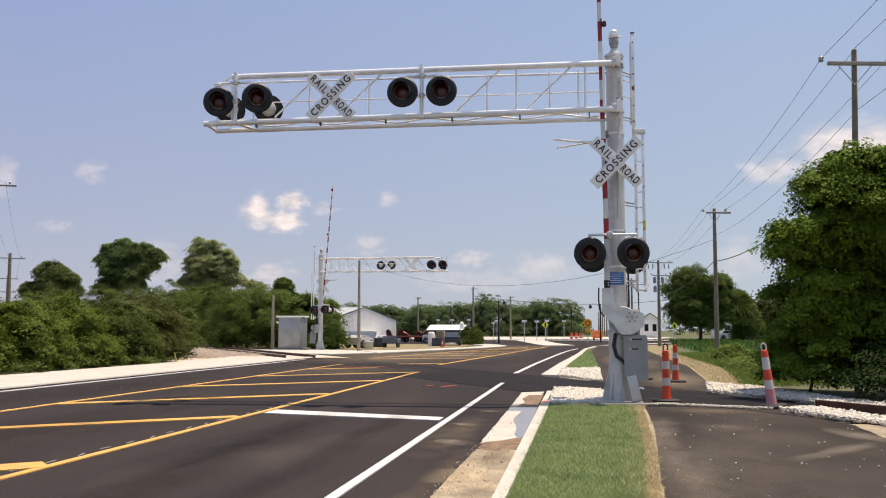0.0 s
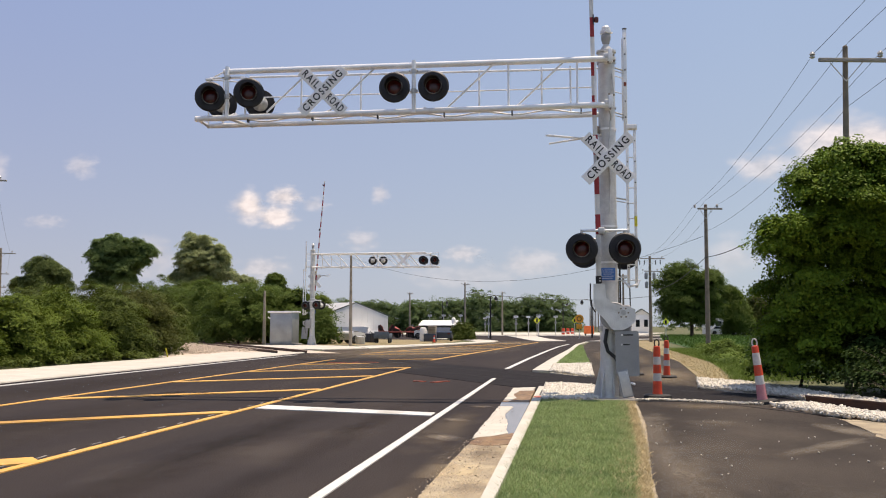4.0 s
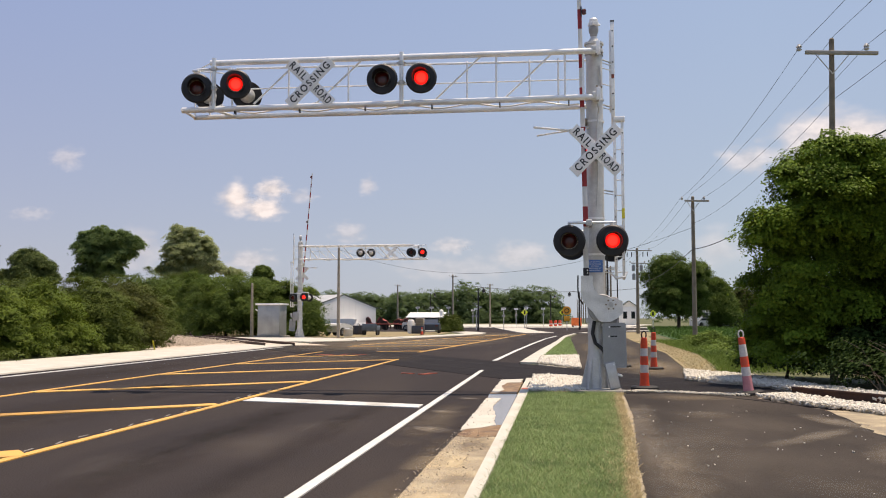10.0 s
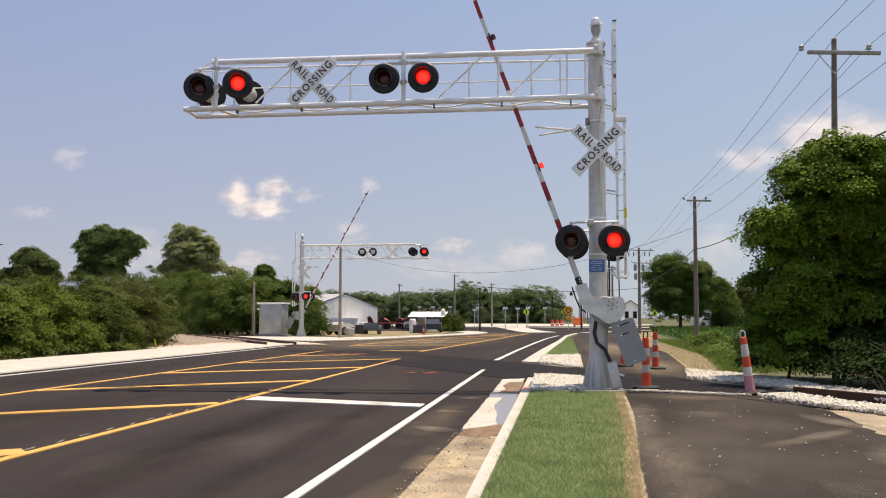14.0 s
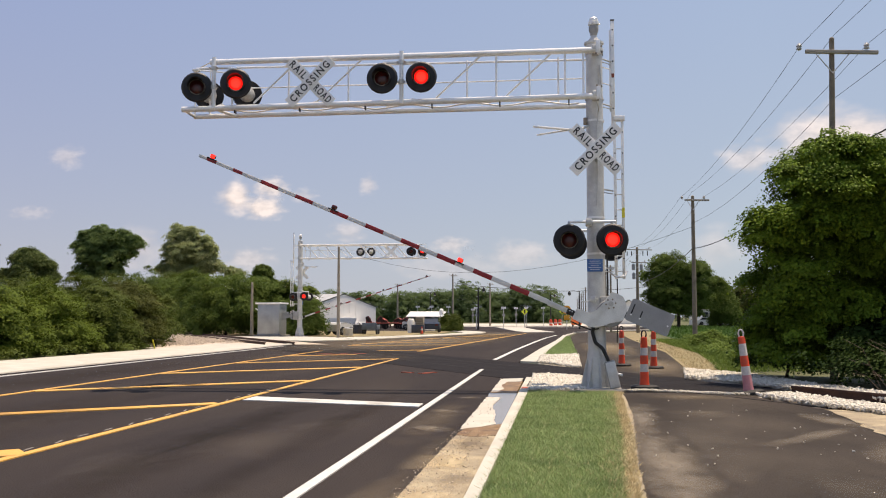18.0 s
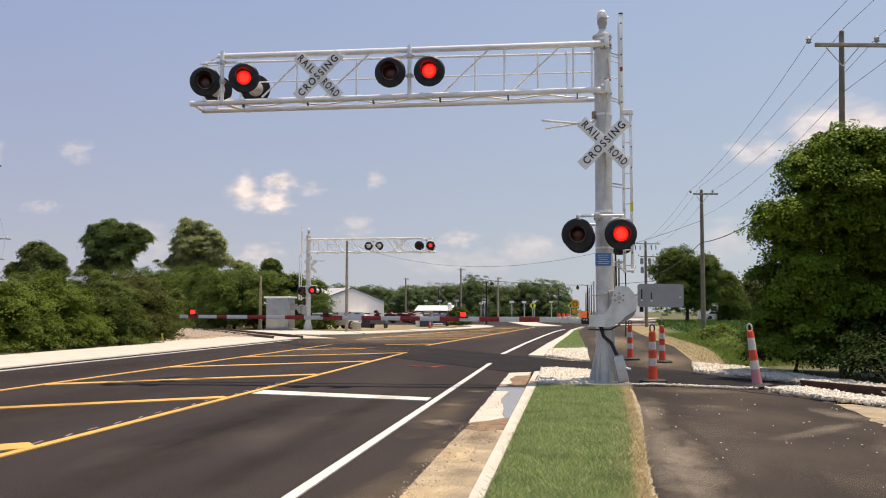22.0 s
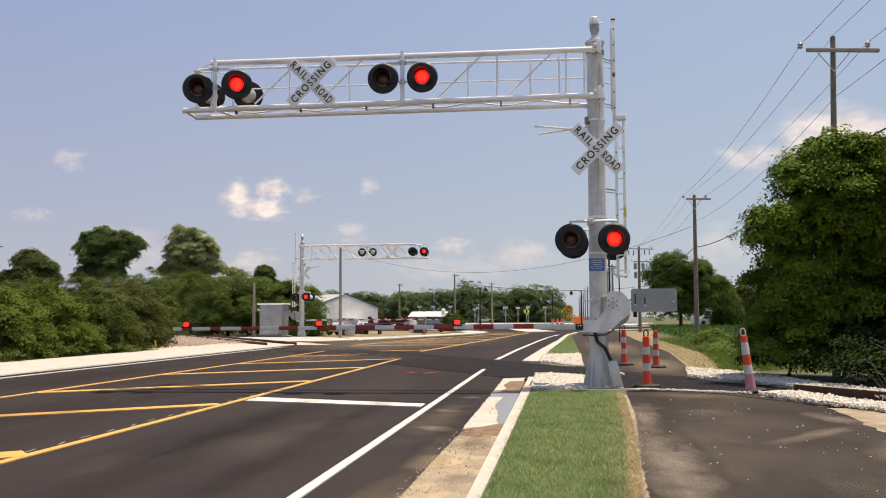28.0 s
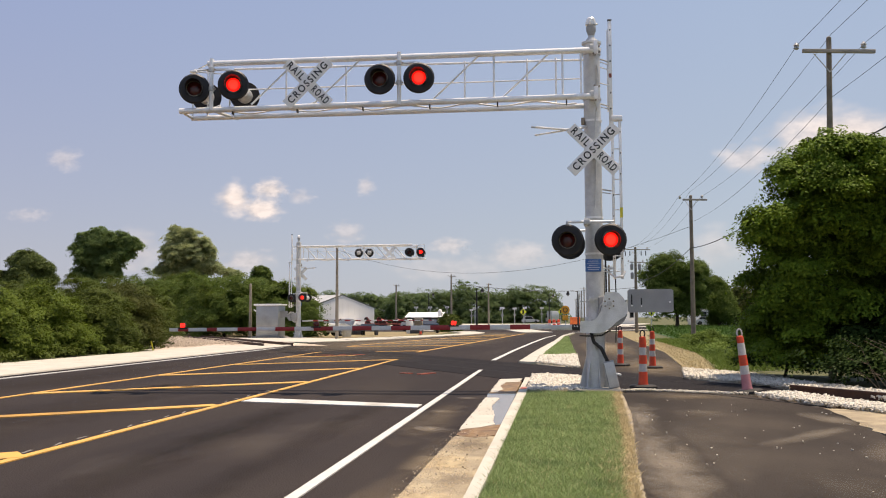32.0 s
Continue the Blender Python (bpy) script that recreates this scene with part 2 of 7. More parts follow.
class Geo:
    """Vertices and faces of one mesh."""

    def __init__(self):
        self.v, self.f = [], []

    def add(self, verts, faces):
        o = len(self.v)
        self.v += [tuple(p) for p in verts]
        self.f += [tuple(i + o for i in q) for q in faces]
        return self

    def box(self, x0, x1, y0, y1, z0, z1, bevel=0.0, m=None):
        """A box with chamfered edges."""
        m = m or Matrix()
        if bevel <= 0:
            p = [Vector((x, y, z)) for z in (z0, z1) for x, y in ((x0, y0), (x1, y0), (x1, y1), (x0, y1))]
            return self.add([m @ q for q in p], [(0, 3, 2, 1), (4, 5, 6, 7), (0, 1, 5, 4), (1, 2, 6, 5), (2, 3, 7, 6), (3, 0, 4, 7)])
        b = min(bevel, (x1 - x0) / 2.01, (y1 - y0) / 2.01, (z1 - z0) / 2.01)

        def ring(i, z):
            a, c, d, e = x0 + i, x1 - i, y0 + i, y1 - i
            k = b
            return [(a + k, d, z), (c - k, d, z), (c, d + k, z), (c, e - k, z), (c - k, e, z), (a + k, e, z), (a, e - k, z), (a, d + k, z)]
        k = b * 0.7
        rings = [ring(k, z0), ring(0, z0 + b), ring(0, z1 - b), ring(k, z1)]
        verts = [m @ Vector(p) for r in rings for p in r]
        faces = [tuple(reversed(range(8))), tuple(range(24, 32))]
        for r in range(3):
            for i in range(8):
                faces.append((r * 8 + i, r * 8 + (i + 1) % 8, r * 8 + 8 + (i + 1) % 8, r * 8 + 8 + i))
        return self.add(verts, faces)

    def tube(self, p, q, r, r2=None, n=10, caps=True):
        """A round bar from p to q."""
        p, q = Vector(p), Vector(q)
        r2 = r if r2 is None else r2
        d = (q - p).normalized()
        u = d.orthogonal().normalized()
        w = d.cross(u)
        ring = [u * math.cos(a) + w * math.sin(a) for a in (2 * math.pi * i / n for i in range(n))]
        verts = [p + c * r for c in ring] + [q + c * r2 for c in ring]
        faces = [(i, (i + 1) % n, n + (i + 1) % n, n + i) for i in range(n)]
        if caps:
            faces += [tuple(reversed(range(n))), tuple(range(n, 2 * n))]
        return self.add(verts, faces)

    def pipe(self, points, r, n=8):
        """A bent round bar through points."""
        pts = [Vector(p) for p in points]
        u = (pts[1] - pts[0]).orthogonal().normalized()
        verts, k = [], len(pts)
        for i, p in enumerate(pts):
            d = (pts[min(i + 1, k - 1)] - pts[max(i - 1, 0)]).normalized()
            u = (u - d * u.dot(d)).normalized()
            w = d.cross(u)
            verts += [p + (u * math.cos(2 * math.pi * j / n) + w * math.sin(2 * math.pi * j / n)) * r for j in range(n)]
        faces = [(i * n + j, i * n + (j + 1) % n, i * n + n + (j + 1) % n, i * n + n + j) for i in range(k - 1) for j in range(n)]
        faces += [tuple(reversed(range(n))), tuple(range((k - 1) * n, k * n))]
        return self.add(verts, faces)

    def lathe(self, profile, n=20, m=None, closed=False):
        """Turned about z: rows of (radius, height)."""
        m = m or Matrix()
        verts, faces = [], []
        for r, z in profile:
            verts += [m @ Vector((r * math.cos(2 * math.pi * i / n), r * math.sin(2 * math.pi * i / n), z)) for i in range(n)]
        k = len(profile)
        for j in range(k if closed else k - 1):
            for i in range(n):
                a, b = j * n, ((j + 1) % k) * n
                faces.append((a + i, a + (i + 1) % n, b + (i + 1) % n, b + i))
        if not closed:
            faces += [tuple(reversed(range(n))), tuple(range((k - 1) * n, k * n))]
        return self.add(verts, faces)

    def prism(self, outline, lo, hi, m=None):
        """An outline in x, y drawn up from lo to hi."""
        m = m or Matrix()
        n = len(outline)
        area = sum(a[0] * b[1] - b[0] * a[1] for a, b in zip(outline, outline[1:] + outline[:1]))
        if area < 0:
            outline = outline[::-1]
        verts = [m @ Vector((x, y, lo)) for x, y in outline] + [m @ Vector((x, y, hi)) for x, y in outline]
        faces = [tuple(reversed(range(n))), tuple(range(n, 2 * n))]
        faces += [(i, (i + 1) % n, n + (i + 1) % n, n + i) for i in range(n)]
        return self.add(verts, faces)

    def mesh(self, name, material):
        me = bpy.data.meshes.new(name)
        me.from_pydata(self.v, [], self.f)
        me.polygons.foreach_set("use_smooth", [True] * len(me.polygons))
        me.set_sharp_from_angle(angle=radians(35))
        me.materials.append(material)
        return me


def part(name, geo, material, parent=None, label="", m=None):
    """One mesh object, under its thing or part where one is given."""
    ob = new(name, geo.mesh(name, material) if isinstance(geo, Geo) else geo)
    ob.parent = parent
    if m is not None:
        ob.matrix_basis = m
    return tagged(ob, label)


def thing(name, m, label, category, group="", kind=""):
    ob = new(name)
    ob.empty_display_size = 0.2
    ob.matrix_basis = m
    return tagged(ob, label, category, group, kind)


def many(name, verts, faces, material):
    """One mesh out of number arrays; all faces have the same count of corners."""
    me = bpy.data.meshes.new(name)
    k = faces.shape[1]
    me.vertices.add(len(verts))
    me.vertices.foreach_set("co", verts.astype(np.float32).ravel())
    me.loops.add(faces.size)
    me.loops.foreach_set("vertex_index", faces.astype(np.int32).ravel())
    me.polygons.add(len(faces))
    me.polygons.foreach_set("loop_start", np.arange(0, faces.size, k, dtype=np.int32))
    me.update(calc_edges=True)
    me.materials.append(material)
    return me


dice = np.random.default_rng(7)
random.seed(11)
FACE = pose(0, 0, 0, 90)  # what is turned about z points to -y


def slab(name, outline, lo, hi, material, label, category="", kind="structure", parent=None):
    ob = part(name, Geo().prism(outline, lo, hi), material, parent)
    return tagged(ob, label, category, "", kind) if parent is None else ob


def ragged(points, amp, step=0.12):
    """An outline with an uneven, broken edge."""
    out = []
    for (ax, ay), (bx, by) in zip(points, points[1:] + points[:1]):
        n = max(1, int(math.hypot(bx - ax, by - ay) / step))
        out += [(ax + (bx - ax) * i / n + random.uniform(-amp, amp), ay + (by - ay) * i / n + random.uniform(-amp, amp) * 2) for i in range(n)]
    return out


def leaf_mesh(name, blobs, clusters, each, cluster_size, leaf, material, up=0.9, inner=0.2, corners=3, flat=0.15, tops=0.75):
    """Leaves in flat, drooping sprays on the outer shell of ellipsoids (x, y, z, rx, ry, rz); each spray faces outwards and up."""
    b = np.array(blobs, float)
    weight = (b[:, 3] * b[:, 4] + b[:, 4] * b[:, 5] + b[:, 3] * b[:, 5])
    tries = clusters * 4
    pick = dice.choice(len(b), tries, p=weight / weight.sum())
    d = dice.normal(size=(tries, 3))
    d /= np.linalg.norm(d, axis=1)[:, None]
    d[:, 2] = np.where(dice.random(tries) < tops, np.abs(d[:, 2]), d[:, 2])
    chance = dice.random(tries)
    deep = chance < inner
    proud = chance > 0.72  # sprays that stand out over the rest
    depth = np.where(deep, dice.uniform(0.4, 0.8, tries), np.where(proud, dice.uniform(1.0, 1.32, tries), dice.uniform(0.74, 1.02, tries)))
    centre = b[pick, :3] + d * b[pick, 3:] * depth[:, None]
    near = np.full(tries, 9.0)  # how deep a spray lies in any lobe
    for lobe in b:
        near = np.minimum(near, (((centre - lobe[:3]) / lobe[3:]) ** 2).sum(1))
    keep = np.flatnonzero((near > 0.50) | deep)[:clusters]
    pick, d, proud, centre = pick[keep], d[keep], proud[keep], centre[keep]
    clusters = len(keep)
    size = cluster_size * dice.uniform(0.5, 1.35, clusters) * np.where(proud, 1.2, 1.0)
    way = d * 0.75 + [0, 0, up] + dice.normal(size=(clusters, 3)) * 0.2
    n = clusters * each
    which = np.repeat(np.arange(clusters), each)
    off = np.clip(dice.normal(size=(n, 3)), -1.6, 1.6) * [0.40, 0.40, flat]
    out = (off[:, :2] * d[which, :2]).sum(1)
    off[:, 2] -= 0.40 * (off[:, 0] ** 2 + off[:, 1] ** 2) + 0.35 * out
    p = centre[which] + off * size[which][:, None]
    normal = way[which] + dice.normal(size=(n, 3)) * 0.36
    normal /= np.linalg.norm(normal, axis=1)[:, None]
    u = np.cross(normal, dice.normal(size=(n, 3)))
    u /= np.linalg.norm(u, axis=1)[:, None]
    w = np.cross(normal, u)
    s = leaf * dice.uniform(0.6, 1.3, n)[:, None]
    if corners == 3:
        tips = [p - u * s * 0.5, p + w * s * 0.42 + u * s * 0.2, p - w * s * 0.42 + u * s * 0.2]
    else:
        tips = [p - u * s * 0.5, p + w * s * 0.34 - u * s * 0.06, p + u * s * 0.5, p - w * s * 0.34 - u * s * 0.06]
    verts = np.stack(tips, 1).reshape(-1, 3)
    verts[:, 2] = np.maximum(verts[:, 2], 0.01)
    return many(name, verts, np.arange(n * corners).reshape(n, corners), material)


def lobes(blobs, each, share, seed, flat=0.6):
    """Smaller lobes over the shells of large blobs, for a lumpy crown."""
    r = random.Random(seed)
    out = []
    for x, y, z, a, b, c in blobs:
        for i in range(each):
            t, h = r.uniform(0, 6.283), r.uniform(-0.8, 1.0)
            k = math.sqrt(max(0.0, 1 - h * h))
            s = share * r.uniform(0.5, 1.45)
            o = r.uniform(0.94, 1.14) - s * 0.75
            f = (a + b + c) / 3 * s
            out.append((x + a * o * k * math.cos(t), y + b * o * k * math.sin(t), z + c * o * h, f, f, f * flat))
    return out


def limbs(start, blobs, radius, count, seed):
    """A tapered trunk from the ground and limbs out to the blobs."""
    r = random.Random(seed)
    g = Geo()
    x, y, z = start
    top = max(b[2] for b in blobs)
    fork = z + (top - z) * 0.45
    g.tube((x, y, z - 0.1), (x + 0.05, y, z + (fork - z) * 0.15), radius * 1.25, radius, n=10)
    g.tube((x + 0.05, y, z + (fork - z) * 0.15), (x + 0.1, y, fork), radius, radius * 0.75, n=10)
    g.tube((x + 0.1, y, fork), (x, y, top), radius * 0.75, radius * 0.25, n=8)
    for i in range(count):
        b = blobs[i % len(blobs)]
        a, h = r.uniform(0, 6.28), r.uniform(0.45, 0.95)
        s = (x + 0.05, y, z + (top - z) * h * 0.75)
        e = (b[0] + b[3] * 0.7 * math.cos(a), b[1] + b[4] * 0.7 * math.sin(a), max(s[2] + 0.2, b[2] + b[5] * r.uniform(-0.3, 0.6)))
        mid = [(p + q) / 2 + r.uniform(-0.2, 0.2) for p, q in zip(s, e)]
        g.tube(s, mid, radius * 0.42, radius * 0.28, n=6, caps=False)
        g.tube(mid, e, radius * 0.28, radius * 0.08, n=6, caps=False)
    return g


def tree(name, base, blobs, leaves, each, cluster, leaf, material, radius, label, category="tree", group="", inner=0.35, count=9, lumps=9, corners=3, share=0.35, flat=0.6, up=0.9, tops=0.75):
    """Blobs are given relative to the base. Leafy lobes lie in shelves over a dark inner crown."""
    t = thing(name, pose(*base), label, category, group)
    part("trunk", limbs((0, 0, 0), blobs, radius, count, len(blobs) + leaves), BARK, t)
    core = [b[:3] + tuple(0.62 * r for r in b[3:]) for b in blobs]
    shell = lobes(blobs, lumps, share, leaves, flat)
    crown = part("crown", leaf_mesh("crown", shell, leaves, each, cluster, leaf, material, up, inner, corners, tops=tops), None, t)
    part("inner_leaves", leaf_mesh("inner_leaves", core, leaves // 4, each, cluster * 1.2, leaf * 1.2, material, up=0.2, inner=0.5, tops=0.0), None, crown)
    return t


def stones(name, outline, count, size, material, label, z=0.0, heap=0.0):
    """Loose angular stones strewn over an outline in x, y."""
    o = np.array(outline, float)
    lo, hi = o.min(0), o.max(0)
    got = np.zeros((0, 2))
    while len(got) < count:
        q = lo + (hi - lo) * dice.random((count * 3, 2))
        inside = np.zeros(len(q), bool)
        for (ax, ay), (bx, by) in zip(o, np.roll(o, -1, 0)):
            cross = (ay > q[:, 1]) != (by > q[:, 1])
            inside ^= cross & (q[:, 0] < (bx - ax) * (q[:, 1] - ay) / (by - ay + 1e-9) + ax)
        got = np.vstack([got, q[inside]])
    q = got[:count]
    cube = np.array([(x, y, w) for w in (-1, 1) for x, y in ((-1, -1), (1, -1), (1, 1), (-1, 1))], float)
    faces = np.array([(0, 3, 2, 1), (4, 5, 6, 7), (0, 1, 5, 4), (1, 2, 6, 5), (2, 3, 7, 6), (3, 0, 4, 7)])
    v = cube[None] * dice.uniform(0.35, 1.0, (count, 8, 3)) * dice.uniform(0.5, 1.3, (count, 1, 3))
    a = dice.uniform(0, 6.28, count)
    c, s = np.cos(a), np.sin(a)
    x, y = v[..., 0] * c[:, None] - v[..., 1] * s[:, None], v[..., 0] * s[:, None] + v[..., 1] * c[:, None]
    tilt = dice.uniform(-0.5, 0.5, count)[:, None]
    w = v[..., 2] * 0.75 + x * tilt
    k = size * 0.5 * dice.uniform(0.6, 1.25, count)[:, None]
    verts = np.stack([x * k + q[:, :1], y * k + q[:, 1:], w * k + z + dice.uniform(0, 0.03 + heap, count)[:, None]], -1).reshape(-1, 3)
    allf = (faces[None] + (np.arange(count) * 8)[:, None, None]).reshape(-1, 4)
    return tagged(new(name, many(name, verts, allf, material)), label, "gravel", "", "stuff")


def blades(name, outline_x, outline_y, count, height, width, material, label, edge=None, category="grass"):
    """Upright blades of grass over a stretch; edge gives the strip's bounds at each y."""
    y = dice.uniform(*outline_y, count)
    x = dice.uniform(*outline_x, count)
    if edge:
        lo, hi = edge(y)
        x = lo + (hi - lo) * dice.random(count)
    a = dice.uniform(0, 6.28, count)
    h = height * dice.uniform(0.5, 1.3, count)
    lean = dice.normal(size=(count, 2)) * 0.8 * h[:, None]
    c, s = np.cos(a) * width, np.sin(a) * width
    z = np.full(count, 0.0)
    verts = np.stack([np.stack([x - c, y - s, z], 1), np.stack([x + c, y + s, z], 1),
                      np.stack([x + lean[:, 0], y + lean[:, 1], h], 1)], 1).reshape(-1, 3)
    return tagged(new(name, many(name, verts, np.arange(count * 3).reshape(count, 3), material)), label, category, "", "stuff")


def lettering(text, size, width, material, parent, m, label):
    """Words in the built-in font, drawn out to that width, as a flat mesh."""
    cu = bpy.data.curves.new("lettering", "FONT")
    cu.body, cu.size, cu.align_x, cu.align_y, cu.extrude, cu.space_character = text, size, "CENTER", "CENTER", 0.002, 1.3
    cu.offset = size * 0.018
    tmp = bpy.data.objects.new("lettering", cu)
    me = bpy.data.meshes.new_from_object(tmp)
    bpy.data.objects.remove(tmp)
    xs = [v.co.x for v in me.vertices]
    k, mid = width / (max(xs) - min(xs)), (max(xs) + min(xs)) / 2
    for v in me.vertices:
        v.co.x = (v.co.x - mid) * k
    me.materials.clear()
    me.materials.append(material)
    return part("lettering", me, None, parent, label, m)

# ---- large structure: ground, road, path, track ----
TRACK = Vector((-0.506, 0.862, 0.0)).normalized()
ACROSS = Vector((0.862, 0.506, 0.0)).normalized()
TRACK_AT = Vector((0.0, 24.3, 0.0))


def along(s, a, z=0.0):
    """A place on the track: s metres along it (to the far side), a metres across it (to the path's side)."""
    p = TRACK_AT + TRACK * s + ACROSS * a
    return Vector((p.x, p.y, z))


slab("ground", [(-1500, -60), (1500, -60), (1500, 2600), (-1500, 2600)], -0.40, -0.035, SOIL,
     "flat green and tan field ground reaching the horizon", "ground")

ROAD_RIGHT = [(-1.22, -12), (-1.24, 12), (-1.42, 22.6), (-1.36, 31), (-1.05, 42), (-0.45, 58), (0.0, 75), (0.9, 88), (4.0, 99)]
ROAD_LEFT = [(-10.5, 101), (-6.9, 90), (-6.75, 84), (-8.2, 76), (-10.2, 67), (-12.3, 58.5), (-14.3, 55.5), (-13.62, 50), (-13.62, -12)]
slab("road", ROAD_RIGHT + ROAD_LEFT, -0.25, 0.0, ASPHALT, "freshly laid dark asphalt road with painted lines", "road")
ring = [(-3 + 40 * math.cos(a), 133 + 36 * math.sin(a)) for a in (2 * math.pi * i / 48 for i in range(48))]
slab("road_circle", ring, -0.25, -0.006, ASPHALT, "asphalt of the roundabout beyond the crossing", "road")
slab("road_branch", [(30, 196), (300, 196), (300, 214), (30, 214)], -0.25, -0.01, CONCRETE, "pale cross road behind the field", "road")

PATH_LEFT = [(0.50, -12), (0.58, 7.9), (0.80, 11.6), (1.02, 17.8), (1.06, 19.2), (0.50, 19.6), (0.45, 27), (0.56, 36), (0.46, 70), (1.5, 92)]
PATH_RIGHT = [(4.8, 92), (4.15, 59), (4.02, 40), (3.38, 28.9), (3.05, 25.9), (2.68, 22.4), (3.3, 20.6), (3.3, 17.9), (3.95, 15.4), (3.72, 12.0), (4.2, 8.0), (4.4, -12)]
slab("path", PATH_LEFT + PATH_RIGHT, -0.2, 0.004, PATH, "worn grey-brown asphalt footpath beside the road", "path")
slab("strip_edge_dirt", ragged([(0.38, -8), (0.40, 7.9), (0.60, 11.6), (0.82, 17.8), (0.88, 18.5), (1.06, 18.5), (1.07, 17.6), (0.98, 14.4), (0.83, 11.8), (0.70, 9.6), (0.63, 7.9), (0.57, -8)], 0.012, 0.05),
     -0.1, 0.009, EDGE_DIRT, "dry tan dirt along the edge of the turf", "ground")
# asphalt laid along the track through road and path
strip = [along(-5.5, -2.0), along(-6.8, 1.9), along(26.5, 1.9), along(29.5, -2.0)]
slab("track_crossing", [(p.x, p.y) for p in strip], -0.2, 0.008, ASPHALT_DARK, "dark fresh asphalt laid between the rails", "road")

# the left side: wide pale walk with kerb
walk_left = tagged(new("pavement"), "pale new concrete walk beside the road", "pavement", "", "structure")
for i in range(16):
    y = -8 + i * 3.6
    hi = min(y + 3.585, 50.5)
    if hi <= y:
        continue
    part("slab", Geo().box(-17.75, -14.15, y, hi, -0.2, 0.02, 0.012), CONCRETE, walk_left)
part("kerb", Geo().box(-14.13, -13.70, -8, 50.0, -0.2, 0.045, 0.03), CONCRETE, walk_left)
slab("gutter_left", [(-13.70, -8), (-13.55, -8), (-13.55, 50), (-13.70, 50)], -0.2, 0.006, ASPHALT_DARK, "dark joint along the kerb", "road")
# far side of the track
far_walk = tagged(new("pavement_far"), "pale concrete apron and kerb past the track", "pavement", "", "structure")
for pts in ([(-19.0, 58.0), (-14.6, 56.0), (-12.6, 59.2), (-15.2, 66.0), (-20, 69.5), (-24.5, 67.5)],
            [(-12.5, 59.3), (-10.45, 67.2), (-12.4, 70.5), (-15.1, 66.1)], [(-10.4, 67.4), (-8.4, 76.4), (-10.0, 79.0), (-12.3, 70.6)],
            [(-8.35, 76.6), (-6.95, 84.2), (-7.0, 90.5), (-8.6, 97), (-9.6, 92), (-8.6, 86), (-9.9, 79.2)],
            [(-8.7, 97.2), (-10.7, 101.5), (-14, 108), (-15.5, 106), (-11.5, 99), (-9.7, 92.3)]):
    part("slab", Geo().prism(pts, -0.2, 0.03), CONCRETE, far_walk)
isle = tagged(new("splitter_island"), "pale concrete islands at the roundabout", "traffic island", "", "structure")
for pts in ([(-0.8, 91), (-3.3, 89), (-4.4, 95), (-6.2, 110), (-9.8, 140), (-13, 152), (-6.0, 152), (-4.6, 125), (-2.7, 104), (-1.2, 94)],
            [(-28, 152.5), (10, 152.5), (18, 205), (-34, 205)],
            [(-22, 150), (-14, 140), (-3, 136), (12, 136), (24, 146), (24, 150), (8, 142), (-4, 141), (-14, 146), (-20, 154)],
            [(1.2, 90), (4.4, 101), (8, 108), (12, 112), (12, 110.5), (8.8, 107), (5.4, 100), (2.0, 90)]):
    part("slab", Geo().prism(pts, -0.2, 0.05), CONCRETE, isle)

# right side: gutter, kerb, turf strip
gutter = tagged(new("gutter"), "half finished gutter strip of pale concrete and bare dirt", "gutter", "", "structure")
part("dirt_bed", Geo().prism(ragged([(-1.27, -8), (-0.78, -8), (-0.78, 11.7), (-1.27, 11.7), (-1.29, 9.5)], 0.006, 0.05), -0.2, 0.004), DIRT, gutter, "bare tan dirt")
part("slab", Geo().prism(ragged([(-1.28, 12.25), (-1.33, 17.2), (-1.08, 17.2), (-1.11, 15.6), (-0.97, 14.2), (-0.93, 13.3), (-0.87, 12.95), (-1.03, 12.60), (-1.20, 12.42)], 0.014, 0.10), -0.2, 0.012), CONCRETE, gutter, "pale broken concrete strip")
part("mud_bed", Geo().prism(ragged([(-1.27, 11.75), (-1.24, 12.35), (-1.05, 12.62), (-0.80, 13.0), (-0.79, 11.75), (-1.00, 11.55)], 0.018, 0.07), -0.2, 0.007), MUD, gutter, "wet brown mud")
part("puddle", Geo().prism([(-1.18, 12.9), (-0.80, 12.7), (-0.84, 18.2), (-1.36, 18.2), (-1.30, 17.0)], -0.1, 0.005), WATER, gutter, "shallow grey puddle")
part("slab", Geo().prism(ragged([(-1.34, 18.5), (-1.39, 22.3), (-0.91, 22.6), (-0.91, 21.4), (-1.18, 21.3), (-1.26, 20.2), (-1.14, 19.2), (-1.22, 18.5)], 0.016, 0.1), -0.2, 0.014), CONCRETE, gutter, "pale broken concrete strip")
part("mud_bed", Geo().prism(ragged([(-1.36, 18.25), (-0.86, 18.25), (-0.88, 22.5), (-1.22, 22.5)], 0.012, 0.12), -0.2, 0.008), MUD, gutter)
kerb = tagged(new("kerb"), "pale new concrete kerb with joints along the turf", "kerb", "", "structure")
for i in range(10):
    y = -8 + i * 3.05
    e = min(y + 3.04, 22.8)
    la, lb = -0.755 - 0.0050 * (y - 7.7), -0.755 - 0.0050 * (e - 7.7)
    part("kerb_stone", Geo().prism([(la, y), (-0.645, y), (-0.645, e), (lb, e)], -0.2, 0.045), CONCRETE, kerb)
slab("turf", [(-0.615, -8), (0.38, -8), (0.44, 7.9), (0.64, 11.6), (0.86, 17.8), (0.91, 18.55), (-0.615, 18.5)], -0.2, 0.014, TURF,
     "mown green turf strip between kerb and path", "grass")
